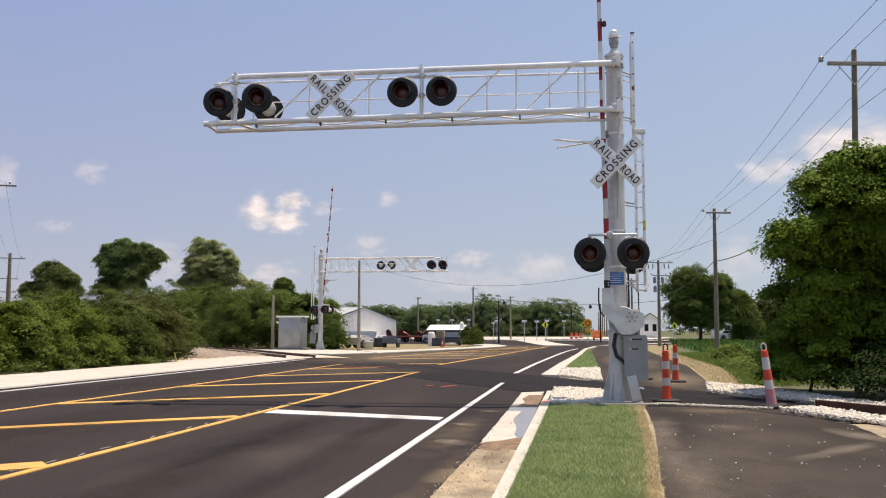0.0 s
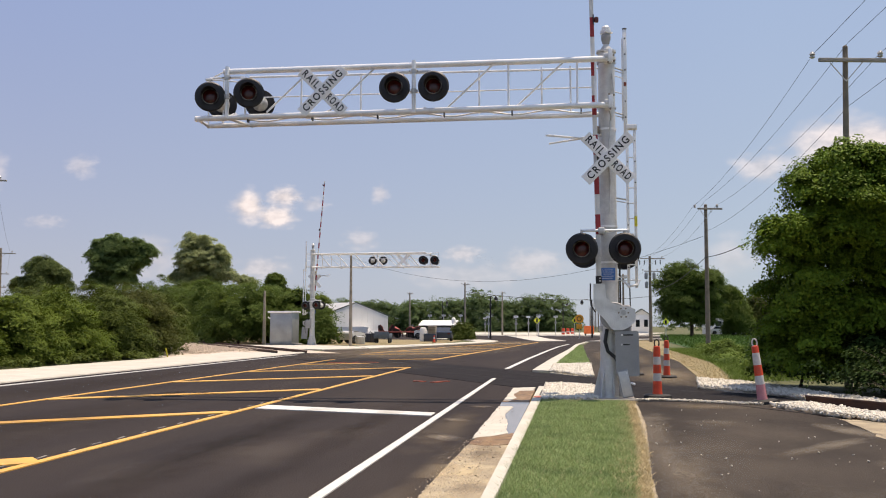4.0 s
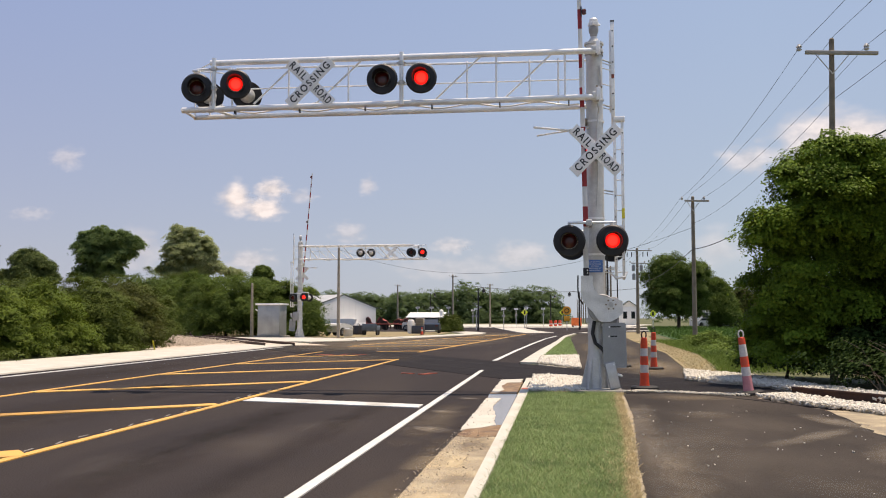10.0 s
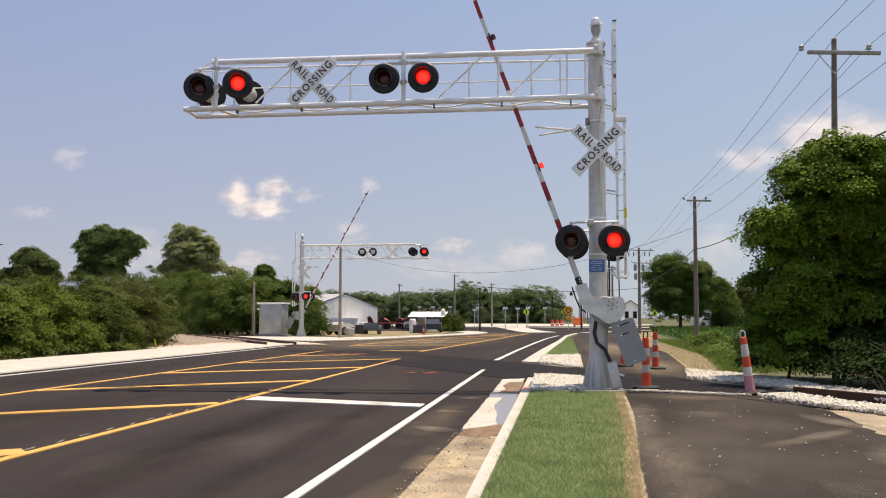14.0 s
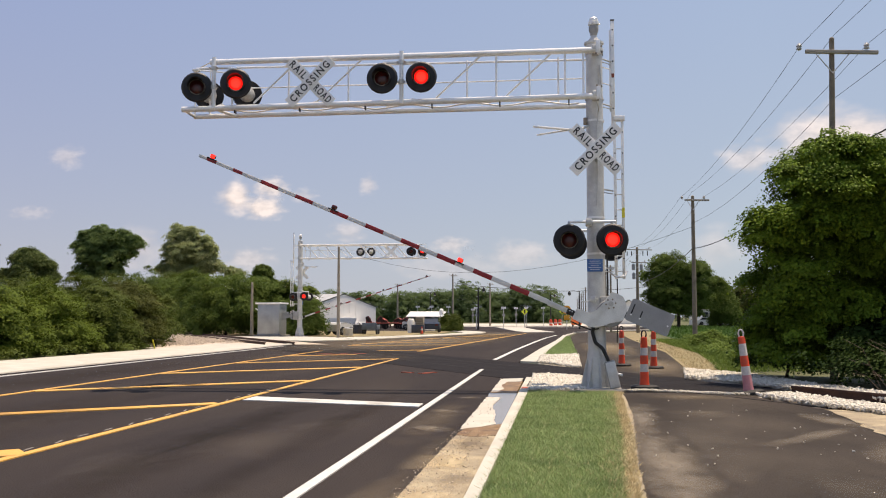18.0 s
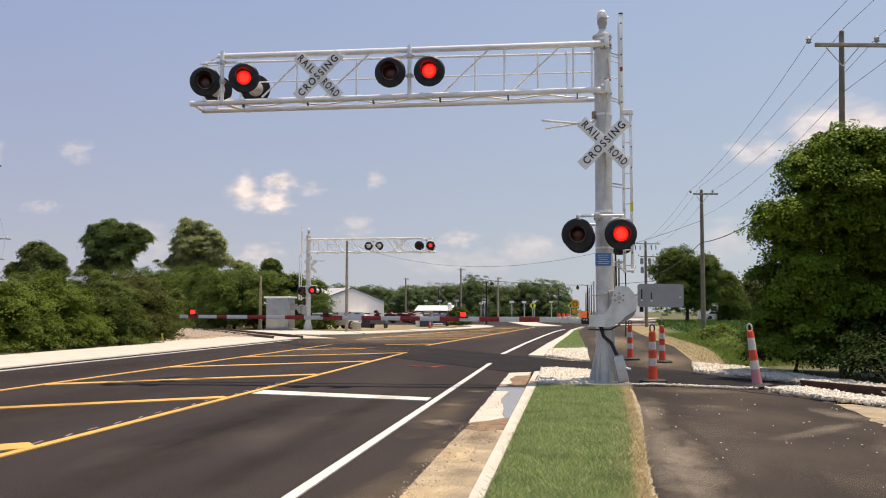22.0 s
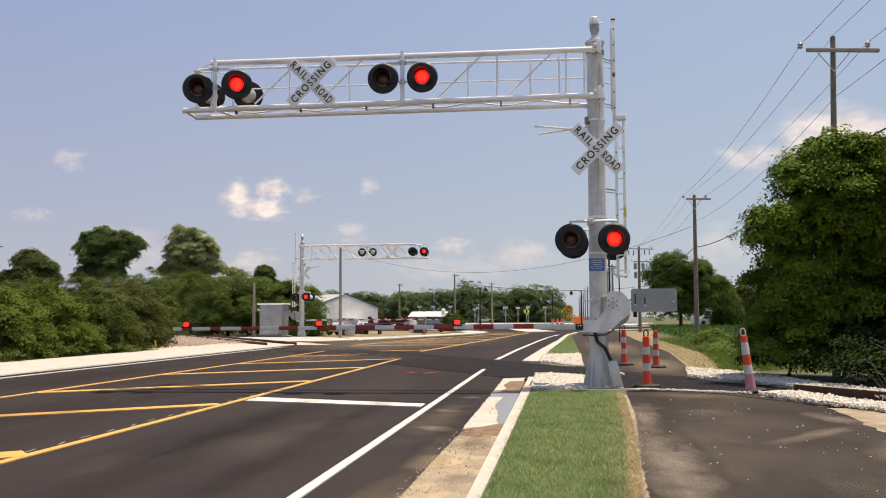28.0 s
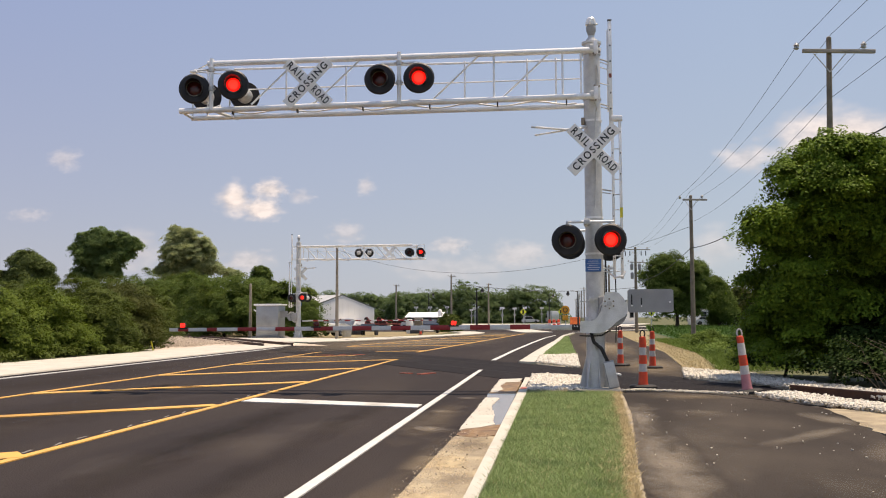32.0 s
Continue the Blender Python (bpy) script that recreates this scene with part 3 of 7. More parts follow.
slab("stone_bed", [(-0.615, 18.55), (0.42, 18.6), (0.42, 22.8), (-0.615, 22.6)], -0.2, 0.0, STONE_BED, "bed under the white stones", "gravel")
# soil strip whose dark colour paints the truss shadow before the stones
slab("wet_soil_edge", ragged([(-0.63, 18.36), (0.30, 18.42), (0.30, 18.62), (-0.63, 18.60)], 0.02, 0.1), -0.1, 0.035, MUD, "red-brown soil along the turf's end, darkened as the truss shadow", "ground")
# island beyond the track
far_kerb = tagged(new("kerb_far"), "pale concrete kerb and gutter beyond the crossing", "kerb", "", "structure")
pr = [(-1.34, 31.0), (-1.03, 42), (-0.43, 58), (0.02, 75), (0.92, 88)]
pi = [(-0.78, 30.6), (-0.60, 42), (-0.10, 58), (0.30, 75), (1.16, 88)]
for a, b, c, d in zip(pr, pr[1:], pi[1:], pi):
    part("kerb_stone", Geo().prism([a, b, c, d], -0.2, 0.03), CONCRETE, far_kerb)
slab("turf_far", [(-0.76, 35.3), (-0.58, 42), (-0.08, 58), (0.32, 74), (0.45, 70), (0.54, 36), (0.54, 36.4)], -0.2, 0.02, TURF,
     "green turf island beyond the crossing", "grass")
slab("stone_bed_far", [(-0.76, 30.0), (-0.74, 35.2), (0.53, 36.2), (0.44, 27.0)], -0.2, 0.0, STONE_BED, "bed under the white stones", "gravel")
slab("verge", [(3.08, 26.0), (3.42, 29.0), (4.06, 40), (4.2, 59), (4.9, 92), (8.0, 110), (10.5, 108), (6.3, 75), (5.5, 50), (5.1, 38), (4.35, 30), (3.95, 26.5)],
     -0.2, -0.012, DRY, "strip of dry straw-coloured grass beside the path", "grass")
slab("crop_field", [(7.2, 62), (8.5, 100), (13, 158), (60, 190), (260, 190), (260, 62)], -0.2, 0.0, CROP, "flat green field of low crops", "field")
slab("yard", [(-60, 74), (-24, 72), (-15, 70.5), (-12.5, 74), (-10.6, 84), (-11, 98), (-16, 112), (-30, 150), (-80, 150)], -0.2, -0.012, DRY,
     "dry tan yard beside the white building", "yard")



def dust(x, y, w, length, turn, colour, amount, seed, grain=1.0, z=0.017):
    """A thin ragged film of dust, tar or painted shadow on the ground, thick in the middle and broken by noise."""
    m = surface("ground_film", colour, tuple(c * 0.8 for c in colour), 0.4, 0.95, bump=0.3, grain=0.02, spec=0.1)
    n, l = m.node_tree.nodes, m.node_tree.links
    co, no, fall, mp = (n.new("ShaderNode" + k) for k in ("TexCoord", "TexNoise", "TexGradient", "Mapping"))
    mp.inputs["Location"].default_value = (seed * 2.3, seed * 1.3, seed)
    mp.inputs["Scale"].default_value = (w * 1.6 * grain, length * 0.8 * grain, 1)
    l.new(co.outputs["Object"], mp.inputs["Vector"])
    l.new(mp.outputs[0], no.inputs["Vector"])
    no.inputs["Scale"].default_value, no.inputs["Detail"].default_value, no.inputs["Roughness"].default_value = 1.0, 7.0, 0.62
    fall.gradient_type = "SPHERICAL"
    l.new(co.outputs["Object"], fall.inputs[0])
    body, rng = n.new("ShaderNodeMath"), n.new("ShaderNodeMapRange")
    body.operation = "MULTIPLY_ADD"
    body.inputs[1].default_value = 0.75
    l.new(fall.outputs["Fac"], body.inputs[0])
    l.new(no.outputs["Fac"], body.inputs[2])
    rng.inputs["From Min"].default_value, rng.inputs["From Max"].default_value, rng.inputs["To Max"].default_value = 0.62, 1.15, amount
    l.new(body.outputs[0], rng.inputs["Value"])
    clear, mixs = n.new("ShaderNodeBsdfTransparent"), n.new("ShaderNodeMixShader")
    l.new(rng.outputs[0], mixs.inputs[0])
    l.new(clear.outputs[0], mixs.inputs[1])
    l.new(n["Principled BSDF"].outputs[0], mixs.inputs[2])
    l.new(mixs.outputs[0], n["Material Output"].inputs["Surface"])
    ob = part("ground_film", Geo().add([(-1, -1, 0), (1, -1, 0), (1, 1, 0), (-1, 1, 0)], [(0, 1, 2, 3)]), m)
    ob.matrix_basis = pose(x, y, z, 0, 0, turn) @ Matrix.Diagonal((w / 2, length / 2, 1, 1))
    ob.visible_shadow = False
    return tagged(ob, "thin film of dust, tar or painted shadow on the asphalt", "stain", "", "structure")


TAN, PALE_DUST, TAR_SHADOW = (0.34, 0.27, 0.18), (0.30, 0.26, 0.21), (0.012, 0.011, 0.012)
dust(-1.36, 9.0, 0.5, 8.0, 0, TAN, 0.32, 1)
dust(-1.45, 6.5, 0.8, 5.0, 0, TAN, 0.22, 2)
dust(-1.62, 12.3, 0.55, 1.0, 20, PALE_DUST, 0.65, 3)
dust(-1.78, 14.6, 0.45, 0.8, 30, PALE_DUST, 0.6, 4)
dust(-1.72, 13.4, 0.9, 7.0, 0, TAN, 0.18, 5)
dust(-1.62, 17.0, 0.5, 0.7, 10, PALE_DUST, 0.45, 6)
dust(-3.4, 10.6, 1.6, 3.2, 8, PALE_DUST, 0.09, 7)
dust(-4.2, 8.8, 1.0, 3.0, 12, PALE_DUST, 0.09, 8)
dust(-3.0, 12.4, 1.4, 2.2, -10, PALE_DUST, 0.08, 9)
dust(-5.4, 7.2, 0.5, 1.6, 20, PALE_DUST, 0.14, 10)
dust(0.98, 9.6, 0.9, 7.0, 0, PALE_DUST, 0.60, 11)
dust(1.02, 13.6, 0.7, 6.5, -4, PALE_DUST, 0.55, 12)
dust(1.45, 11.2, 1.6, 7.0, -3, PALE_DUST, 0.14, 13)
dust(2.95, 12.1, 0.5, 3.4, -38, PALE_DUST, 0.38, 14, 0.7)
dust(3.35, 10.7, 0.7, 2.6, -20, PALE_DUST, 0.30, 15, 0.7)
dust(3.6, 13.8, 0.7, 2.6, 10, PALE_DUST, 0.45, 16)
dust(2.3, 8.4, 1.3, 2.4, 15, PALE_DUST, 0.12, 17)
dust(2.0, 14.6, 1.0, 1.6, 0, PALE_DUST, 0.24, 18)
dust(2.2, 17.6, 1.8, 1.6, 0, TAN, 0.26, 19)
dust(2.6, 29.0, 2.4, 14.0, -3, TAN, 0.46, 20)
dust(2.0, 46.0, 3.2, 26.0, 0, TAN, 0.55, 21)
dust(-1.02, 10.9, 0.62, 1.9, 0, (0.17, 0.14, 0.11), 0.75, 28, 1.6)
dust(-1.12, 9.5, 0.55, 1.6, 0, (0.60, 0.49, 0.31), 0.8, 29, 1.6)
dust(-0.95, 8.6, 0.45, 1.5, 0, (0.24, 0.20, 0.15), 0.6, 30, 1.8)
dust(-1.10, 7.6, 0.6, 1.4, 0, (0.56, 0.46, 0.30), 0.7, 31, 1.6)
# the next two black films paint the shadow of the arm-end lights
dust(-8.3, 19.6, 2.2, 0.65, 78, TAR_SHADOW, 0.95, 22)
dust(-7.6, 19.55, 0.9, 0.5, 0, TAR_SHADOW, 0.9, 23)
dust(-4.0, 11.0, 1.1, 16.0, 2, TAR_SHADOW, 0.45, 24, 0.5)
dust(-2.9, 12.0, 0.7, 16.0, 1, TAR_SHADOW, 0.35, 25, 0.5)
dust(-7.6, 12.0, 3.0, 20.0, 2, TAR_SHADOW, 0.30, 26, 0.5)
dust(-11.4, 22.0, 2.6, 30.0, 1, TAR_SHADOW, 0.30, 27, 0.5)
dust(-8.6, 55.0, 13.0, 40.0, -5, TAN, 0.42, 32, 0.5)
dust(-6.0, 78.0, 9.0, 36.0, -8, TAN, 0.34, 33, 0.5)
dust(-8.0, 34.0, 8.0, 12.0, 0, TAN, 0.16, 34, 0.6)

# painted lines
lines = tagged(new("road_markings"), "white and yellow painted road lines, hatching and stop line", "road marking", "", "structure")


def stripe(name, a, b, width, material, z=0.0):
    a, b = Vector((*a, 0)), Vector((*b, 0))
    w = (b - a).normalized().cross(Vector((0, 0, 1))) * width / 2
    part(name, Geo().prism([((a - w).x, (a - w).y), ((a + w).x, (a + w).y), ((b + w).x, (b + w).y), ((b - w).x, (b - w).y)], -0.01, 0.012 + z),
         material, lines)


stripe("edge_line", (-2.06, -8), (-2.15, 26.3), 0.105, WHITE_PAINT)
for a, b in zip([(-2.22, 32.2), (-2.0, 42), (-1.55, 56), (-1.12, 67)], [(-2.0, 42), (-1.55, 56), (-1.12, 67), (-0.5, 76)]):
    stripe("edge_line", a, b, 0.15, WHITE_PAINT)
stripe("edge_line", (-13.08, -8), (-13.25, 46), 0.13, WHITE_PAINT)
part("stop_line", Geo().prism([(-2.24, 15.25), (-2.24, 15.78), (-5.36, 16.86), (-5.36, 16.15)], -0.01, 0.014), WHITE_PAINT, lines)
stripe("median_line", (-5.43, -8), (-5.52, 32.8), 0.115, YELLOW_PAINT)
stripe("median_line", (-10.02, -8), (-9.90, 40), 0.12, YELLOW_PAINT)
for i in range(6):
    y = 4.0 + 5.79 * i
    if i < 5:
        stripe("hatch", (-5.55, y - 0.1 + 5.79 * 0), (-9.92, y - 3.75), 0.34 if i != 1 else 0.48, YELLOW_PAINT, 0.002)
stripe("hatch", (-5.60, 32.6), (-9.85, 29.0), 0.28, YELLOW_PAINT, 0.002)
stripe("hatch", (-7.6, 36.0), (-9.85, 34.6), 0.28, YELLOW_PAINT, 0.002)
stripe("median_line", (-5.84, 39.8), (-4.7, 58), 0.15, YELLOW_PAINT)
stripe("median_line", (-4.7, 58), (-3.15, 84.7), 0.15, YELLOW_PAINT)
stripe("median_line", (-10.5, 49.0), (-8.4, 64), 0.15, YELLOW_PAINT)
stripe("median_line", (-8.4, 64), (-4.6, 82), 0.15, YELLOW_PAINT)
for i in range(6):
    y = 49.5 + 5.6 * i
    xr = -5.2 + (y - 49.5) * 0.058
    xl = max(-10.4 + (y - 50) * 0.16, -10.4)
    stripe("hatch", (xr, y), (xl, y - 2.2), 0.28, YELLOW_PAINT, 0.002)
stripe("hatch", (-5.8, 41.5), (-7.6, 40.2), 0.28, YELLOW_PAINT, 0.002)

for i in range(16):
    stripe("chalk_mark", (-5.66 + 0.03 * (i % 3), 9.2 + i * 0.62), (-5.66, 9.2 + i * 0.62 + 0.25), 0.022, CONCRETE_GREY, -0.006)
part("survey_mark", Geo().box(-0.80, -0.66, 18.9, 19.25, 0.03, 0.049), MARK_RED, lines)
part("survey_mark", Geo().box(-0.715, -0.69, 19.5, 21.2, 0.03, 0.049), RUBBER, lines)
for x, y, w, n in ((-9.1, 36.2, 1.0, 5), (-8.3, 37.0, 0.8, 4), (-4.0, 24.6, 0.45, 2), (-3.6, 24.4, 0.4, 2)):
    for i in range(n):
        a = (x + random.uniform(-0.2, 0.2) + 0.15 * i, y + random.uniform(-0.3, 0.3))
        stripe("survey_mark", a, (a[0] + w * random.uniform(0.25, 0.6), a[1] + random.uniform(-0.25, 0.25)), 0.14, MARK_RED, 0.006)

# the track
slab("ballast_left", [(p[0], p[1]) for p in (along(29.6, -2.6), along(27.5, 2.4), along(140, 2.4), along(140, -5.0), along(60, -5.0), (-24.5, 50), (-20.5, 43), (-17.8, 42), (-17.8, 50.6))],
     -0.3, 0.012, BALLAST, "tan ballast bed of the railway", "track bed")
slab("ballast_right", [(p.x, p.y) for p in (along(-4.6, -2.2), along(-3.2, 3.3), along(-40, 3.0), along(-40, -2.4))],
     -0.3, -0.02, BALLAST, "tan ballast bed of the railway", "track bed")
track = tagged(new("railway_track"), "rusty steel rails on dark wooden ties", "railway track", "", "structure")


def rail_geo(s0, s1, a, top):
    """A flat-bottomed rail with foot, web and head."""
    g = Geo()
    turn = Matrix.Translation(along(s0, a, top)) @ Matrix(((TRACK.x, ACROSS.x, 0, 0), (TRACK.y, ACROSS.y, 0, 0), (0, 0, 1, 0), (0, 0, 0, 1)))
    n = s1 - s0
    g.box(0, n, -0.070, 0.070, -0.17, -0.150, 0, turn)
    g.box(0, n, -0.012, 0.012, -0.150, -0.045, 0, turn)
    g.box(0, n, -0.036, 0.036, -0.045, 0.0, 0.01, turn)
    return g


for a, end, top in ((-0.755, -9.5, 0.035), (0.755, -6.9, 0.15)):
    part("rail", rail_geo(-40, end, a, top), RUST, track)
    part("rail", rail_geo(end, 28, a, 0.012), STEEL_TOP, track)
    part("rail", rail_geo(28, 130, a, 0.15), RUST, track)
tie = Geo().box(-0.11, 0.11, -1.3, 1.3, -0.17, -0.02, 0.015)
tie_mesh = tie.mesh("tie", TIE)
for s in [x * 0.55 - 40 for x in range(62)] + [28.5 + x * 0.55 for x in range(90)]:
    p = along(s, 0, 0.02)
    part("tie", tie_mesh, None, track, "", Matrix.Translation(p) @ Matrix(((TRACK.x, ACROSS.x, 0, 0), (TRACK.y, ACROSS.y, 0, 0), (0, 0, 1, 0), (0, 0, 0, 1))))

slab("path_edge_dirt", ragged([(3.95, 15.6), (4.3, 15.6), (5.5, 13.0), (6.0, 11.0), (5.6, 9.0), (4.1, 9.0), (3.74, 12.0)], 0.05, 0.3), -0.2, 0.006, DIRT, "bare tan dirt beside the path", "ground")
stones("white_stones", [(-0.62, 18.65), (0.40, 18.75), (0.42, 22.8), (-0.02, 23.3), (-0.70, 23.5)], 8000, 0.062, STONE_WHITE, "heap of white limestone chips by the signal mast", 0.02, 0.02)
stones("white_stones", [(-0.78, 30.2), (-0.76, 35.2), (0.53, 36.2), (0.46, 27.2)], 4800, 0.080, STONE_WHITE, "white limestone chips on the far island", 0.02, 0.02)
slab("stone_bed_path", ragged([(2.74, 22.5), (3.09, 25.7), (4.28, 23.4), (4.85, 20.3), (5.95, 16.6), (8.0, 12.7), (7.1, 12.7), (5.25, 16.8), (3.8, 20.8)], 0.05, 0.3), -0.2, 0.035, STONE_BED, "bed under the white stones", "gravel")
slab("stone_bed_track", ragged([(3.4, 17.9), (4.0, 18.2), (4.68, 16.2), (6.05, 13.0), (5.55, 12.7), (4.4, 15.2), (4.0, 16.0)], 0.04, 0.3), -0.2, 0.022, STONE_BED, "bed under the white stones", "gravel")
stones("white_stones", [(2.7, 22.5), (3.07, 25.9), (4.33, 23.5), (4.9, 20.3), (6.0, 16.6), (8.2, 12.6), (7.0, 12.6), (5.2, 16.8), (3.75, 20.8)], 15000, 0.062,
       STONE_WHITE, "band of white limestone chips behind the rails", 0.035, 0.04)
stones("white_stones", [(3.35, 17.9), (4.0, 18.3), (4.7, 16.2), (6.1, 13.0), (5.5, 12.6), (4.35, 15.2), (3.95, 16.0)], 6500, 0.058,
       STONE_WHITE, "band of white limestone chips beside the path", 0.022, 0.025)
stones("white_stones", [(1.0, 18.95), (1.5, 19.2), (3.3, 18.3), (3.3, 18.1), (1.5, 18.95), (1.0, 18.75)], 700, 0.034, STONE_WHITE, "thin line of limestone chips across the path", 0.012)
stones("gutter_pebbles", [(-1.38, 5.5), (-0.80, 5.5), (-0.82, 12.2), (-1.32, 12.2)], 620, 0.013, STONE_GREY, "loose pebbles in the dirt gutter", 0.002)
stones("gutter_clods", [(-1.18, 9.0), (-0.84, 9.0), (-0.84, 11.9), (-1.2, 11.9)], 36, 0.015, CLOD, "brown clods in the dirt gutter", 0.004)
stones("gutter_chips", [(-1.32, 12.3), (-1.36, 17.0), (-1.0, 17.0), (-0.9, 13.0)], 50, 0.012, CLOD, "brown crumbs of asphalt on the concrete strip", 0.012)
stones("path_chips", [(0.75, 6.0), (3.7, 6.0), (3.8, 15.0), (1.1, 17.5)], 60, 0.022, STONE_WHITE, "scattered pale chips on the path", 0.006)
stones("ballast_stones", [(p[0], p[1]) for p in (along(30.5, -1.1), along(64, -1.1), along(60, -5.0), (-24.5, 50.5), (-20, 44), (-17.9, 46), (-17.9, 50))], 7000, 0.07, STONE_GREY,
       "tan ballast stones heaped along the railway", 0.03, 0.08)


def strip_edge(y):
    return np.full_like(y, -0.60), np.interp(y, [2, 7.9, 11.6, 17.8, 18.5], [0.42, 0.46, 0.66, 0.88, 0.95])


def dry_edge(y):
    lo, hi = strip_edge(y)
    w = 0.13 + 0.08 * np.sin(y * 1.7) * np.sin(y * 0.63 + 1.0) + 0.15 * np.exp(-((y - 10.2) / 1.0) ** 2)
    return hi - w, hi + 0.14


def kerb_edge(y):
    return np.full_like(y, -0.632), np.full_like(y, -0.58)


blades("turf_grass", (-0.6, 0.9), (5.0, 18.5), 110000, 0.055, 0.0055, BLADE, "short green mown grass on the strip", strip_edge)
blades("kerb_grass", (-0.67, -0.56), (5.0, 18.5), 5000, 0.060, 0.005, BLADE, "grass leaning over the kerb", kerb_edge)
blades("straw", (-0.6, 0.9), (5.0, 18.5), 9000, 0.05, 0.005, BLADE_DRY, "dry straw strewn through the turf", strip_edge)
blades("dry_grass", (0.5, 1.0), (5.0, 18.5), 21000, 0.042, 0.006, BLADE_DRY, "dry straw-coloured grass along the path edge", dry_edge)

# ---- railway crossing signals ----
MOVERS = {"gate": [], "left": [], "right": [], "mid": [], "steady": [], "cars": []}
DISC_R, LENS_R = 0.305, 0.150


def signal_light(parent, m, phase, hot=False):
    """A round black backplate with hooded red lens, facing -y; its light unit slides forward when lit."""
    head = part("signal_light", Geo().lathe([(0.02, 0.012), (DISC_R - 0.03, 0.012), (DISC_R, -0.014), (DISC_R - 0.004, -0.022), (DISC_R - 0.03, 0.0), (LENS_R, 0.0), (LENS_R, -0.03), (0.02, -0.03)],
                                            32, pose(0, 0, 0, 90), closed=True), BLACK, parent, "round black backplate", m)
    hood, n = Geo(), 22
    verts, faces = [], []
    for i in range(n + 1):
        a = radians(-62 + 304 * i / n)
        c, s = math.cos(a), math.sin(a)
        reach = 0.31 - 0.14 * (1 - (s + 0.9) / 1.9)
        for r in (0.162, 0.168):
            verts += [(r * c, -0.005, r * s), (r * c, -reach, r * s - 0.02)]
    for i in range(n):
        a, b = i * 4, i * 4 + 4
        faces += [(a, a + 1, b + 1, b), (a + 2, b + 2, b + 3, a + 3), (a + 1, a + 3, b + 3, b + 1)]
    part("hood", hood.add(verts, faces), BLACK, head)
    part("housing", Geo().lathe([(0.03, -0.30), (0.07, -0.285), (0.12, -0.16), (0.16, -0.02)], 20, pose(0, 0, 0, 90)), GALV, head, "silver back housing")
    part("lens_rim", Geo().lathe([(LENS_R - 0.004, 0.012), (LENS_R + 0.006, 0.012), (LENS_R + 0.006, 0.03), (LENS_R - 0.004, 0.03)], 28, pose(0, 0, 0, 90), closed=True), RIM, head)
    part("lens", Geo().lathe([(LENS_R, 0.006), (0.11, 0.022), (0.05, 0.029), (0.01, 0.031)], 28, pose(0, 0, 0, 90)), LENS, head, "dark red lens")
    unit = part("light_unit", Geo().lathe([(0.138, -0.02), (0.138, 0.004), (0.10, 0.018), (0.05, 0.025), (0.01, 0.027)], 28, pose(0, 0, 0, 90)), GLOW_HOT if hot else GLOW, head, "glowing red light")
    unit.data.materials.clear()
    unit.data.materials.append(GLOW if hot else GLOW_EDGE)
    unit.data.materials.append(GLOW_HOT if hot else GLOW)
    for f in unit.data.polygons:
        f.material_index = 1 if math.hypot(f.center.x, f.center.z) < 0.115 and f.center.y < 0 else 0
    MOVERS[phase].append((unit, 0.03, -0.012))
    return head


SIGN_METAL = surface("sign_back_metal", (0.90, 0.90, 0.89), (0.82, 0.82, 0.81), 0.2, 0.5, 0.2, bump=0.0)


def crossbuck(parent, m):
    """Two white crossed blades with black words."""
    sign = part("crossbuck", Geo().box(-0.61, 0.61, -0.004, 0.004, -0.1145, 0.1145, 0.002), SIGN_WHITE, parent, "white crossed sign blades", m @ pose(0, 0, 0, 0, 45))
    part("sign_back", Geo().box(-0.608, 0.608, 0.004, 0.007, -0.113, 0.113), SIGN_METAL, sign, "bare grey metal back")
    part("sign_back", Geo().box(-0.608, 0.608, -0.008, -0.0045, -0.113, 0.113), SIGN_METAL, sign, "bare grey metal back", pose(0, 0, 0, 0, -90))
    for text, x in (("RAIL", -0.345), ("ROAD", 0.350)):
        lettering(text, 0.205, 0.41, SIGN_BLACK, sign, pose(x, -0.005, 0, 90), "black letters")
    part("front_blade", Geo().box(-0.61, 0.61, -0.016, -0.008, -0.1145, 0.1145, 0.002), SIGN_WHITE, sign, "white sign blade", pose(0, 0, 0, 0, -90))
    lettering("CROSSING", 0.200, 1.04, SIGN_BLACK, sign, pose(0, -0.018, 0, 0, -90) @ pose(0, 0, 0, 90), "black letters")
    for x, z in ((-0.05, 0.0), (0.05, 0.0)):
        part("bolt", Geo().tube((x, -0.024, z), (x, -0.016, z), 0.010, n=8), GALV, sign)
    return sign


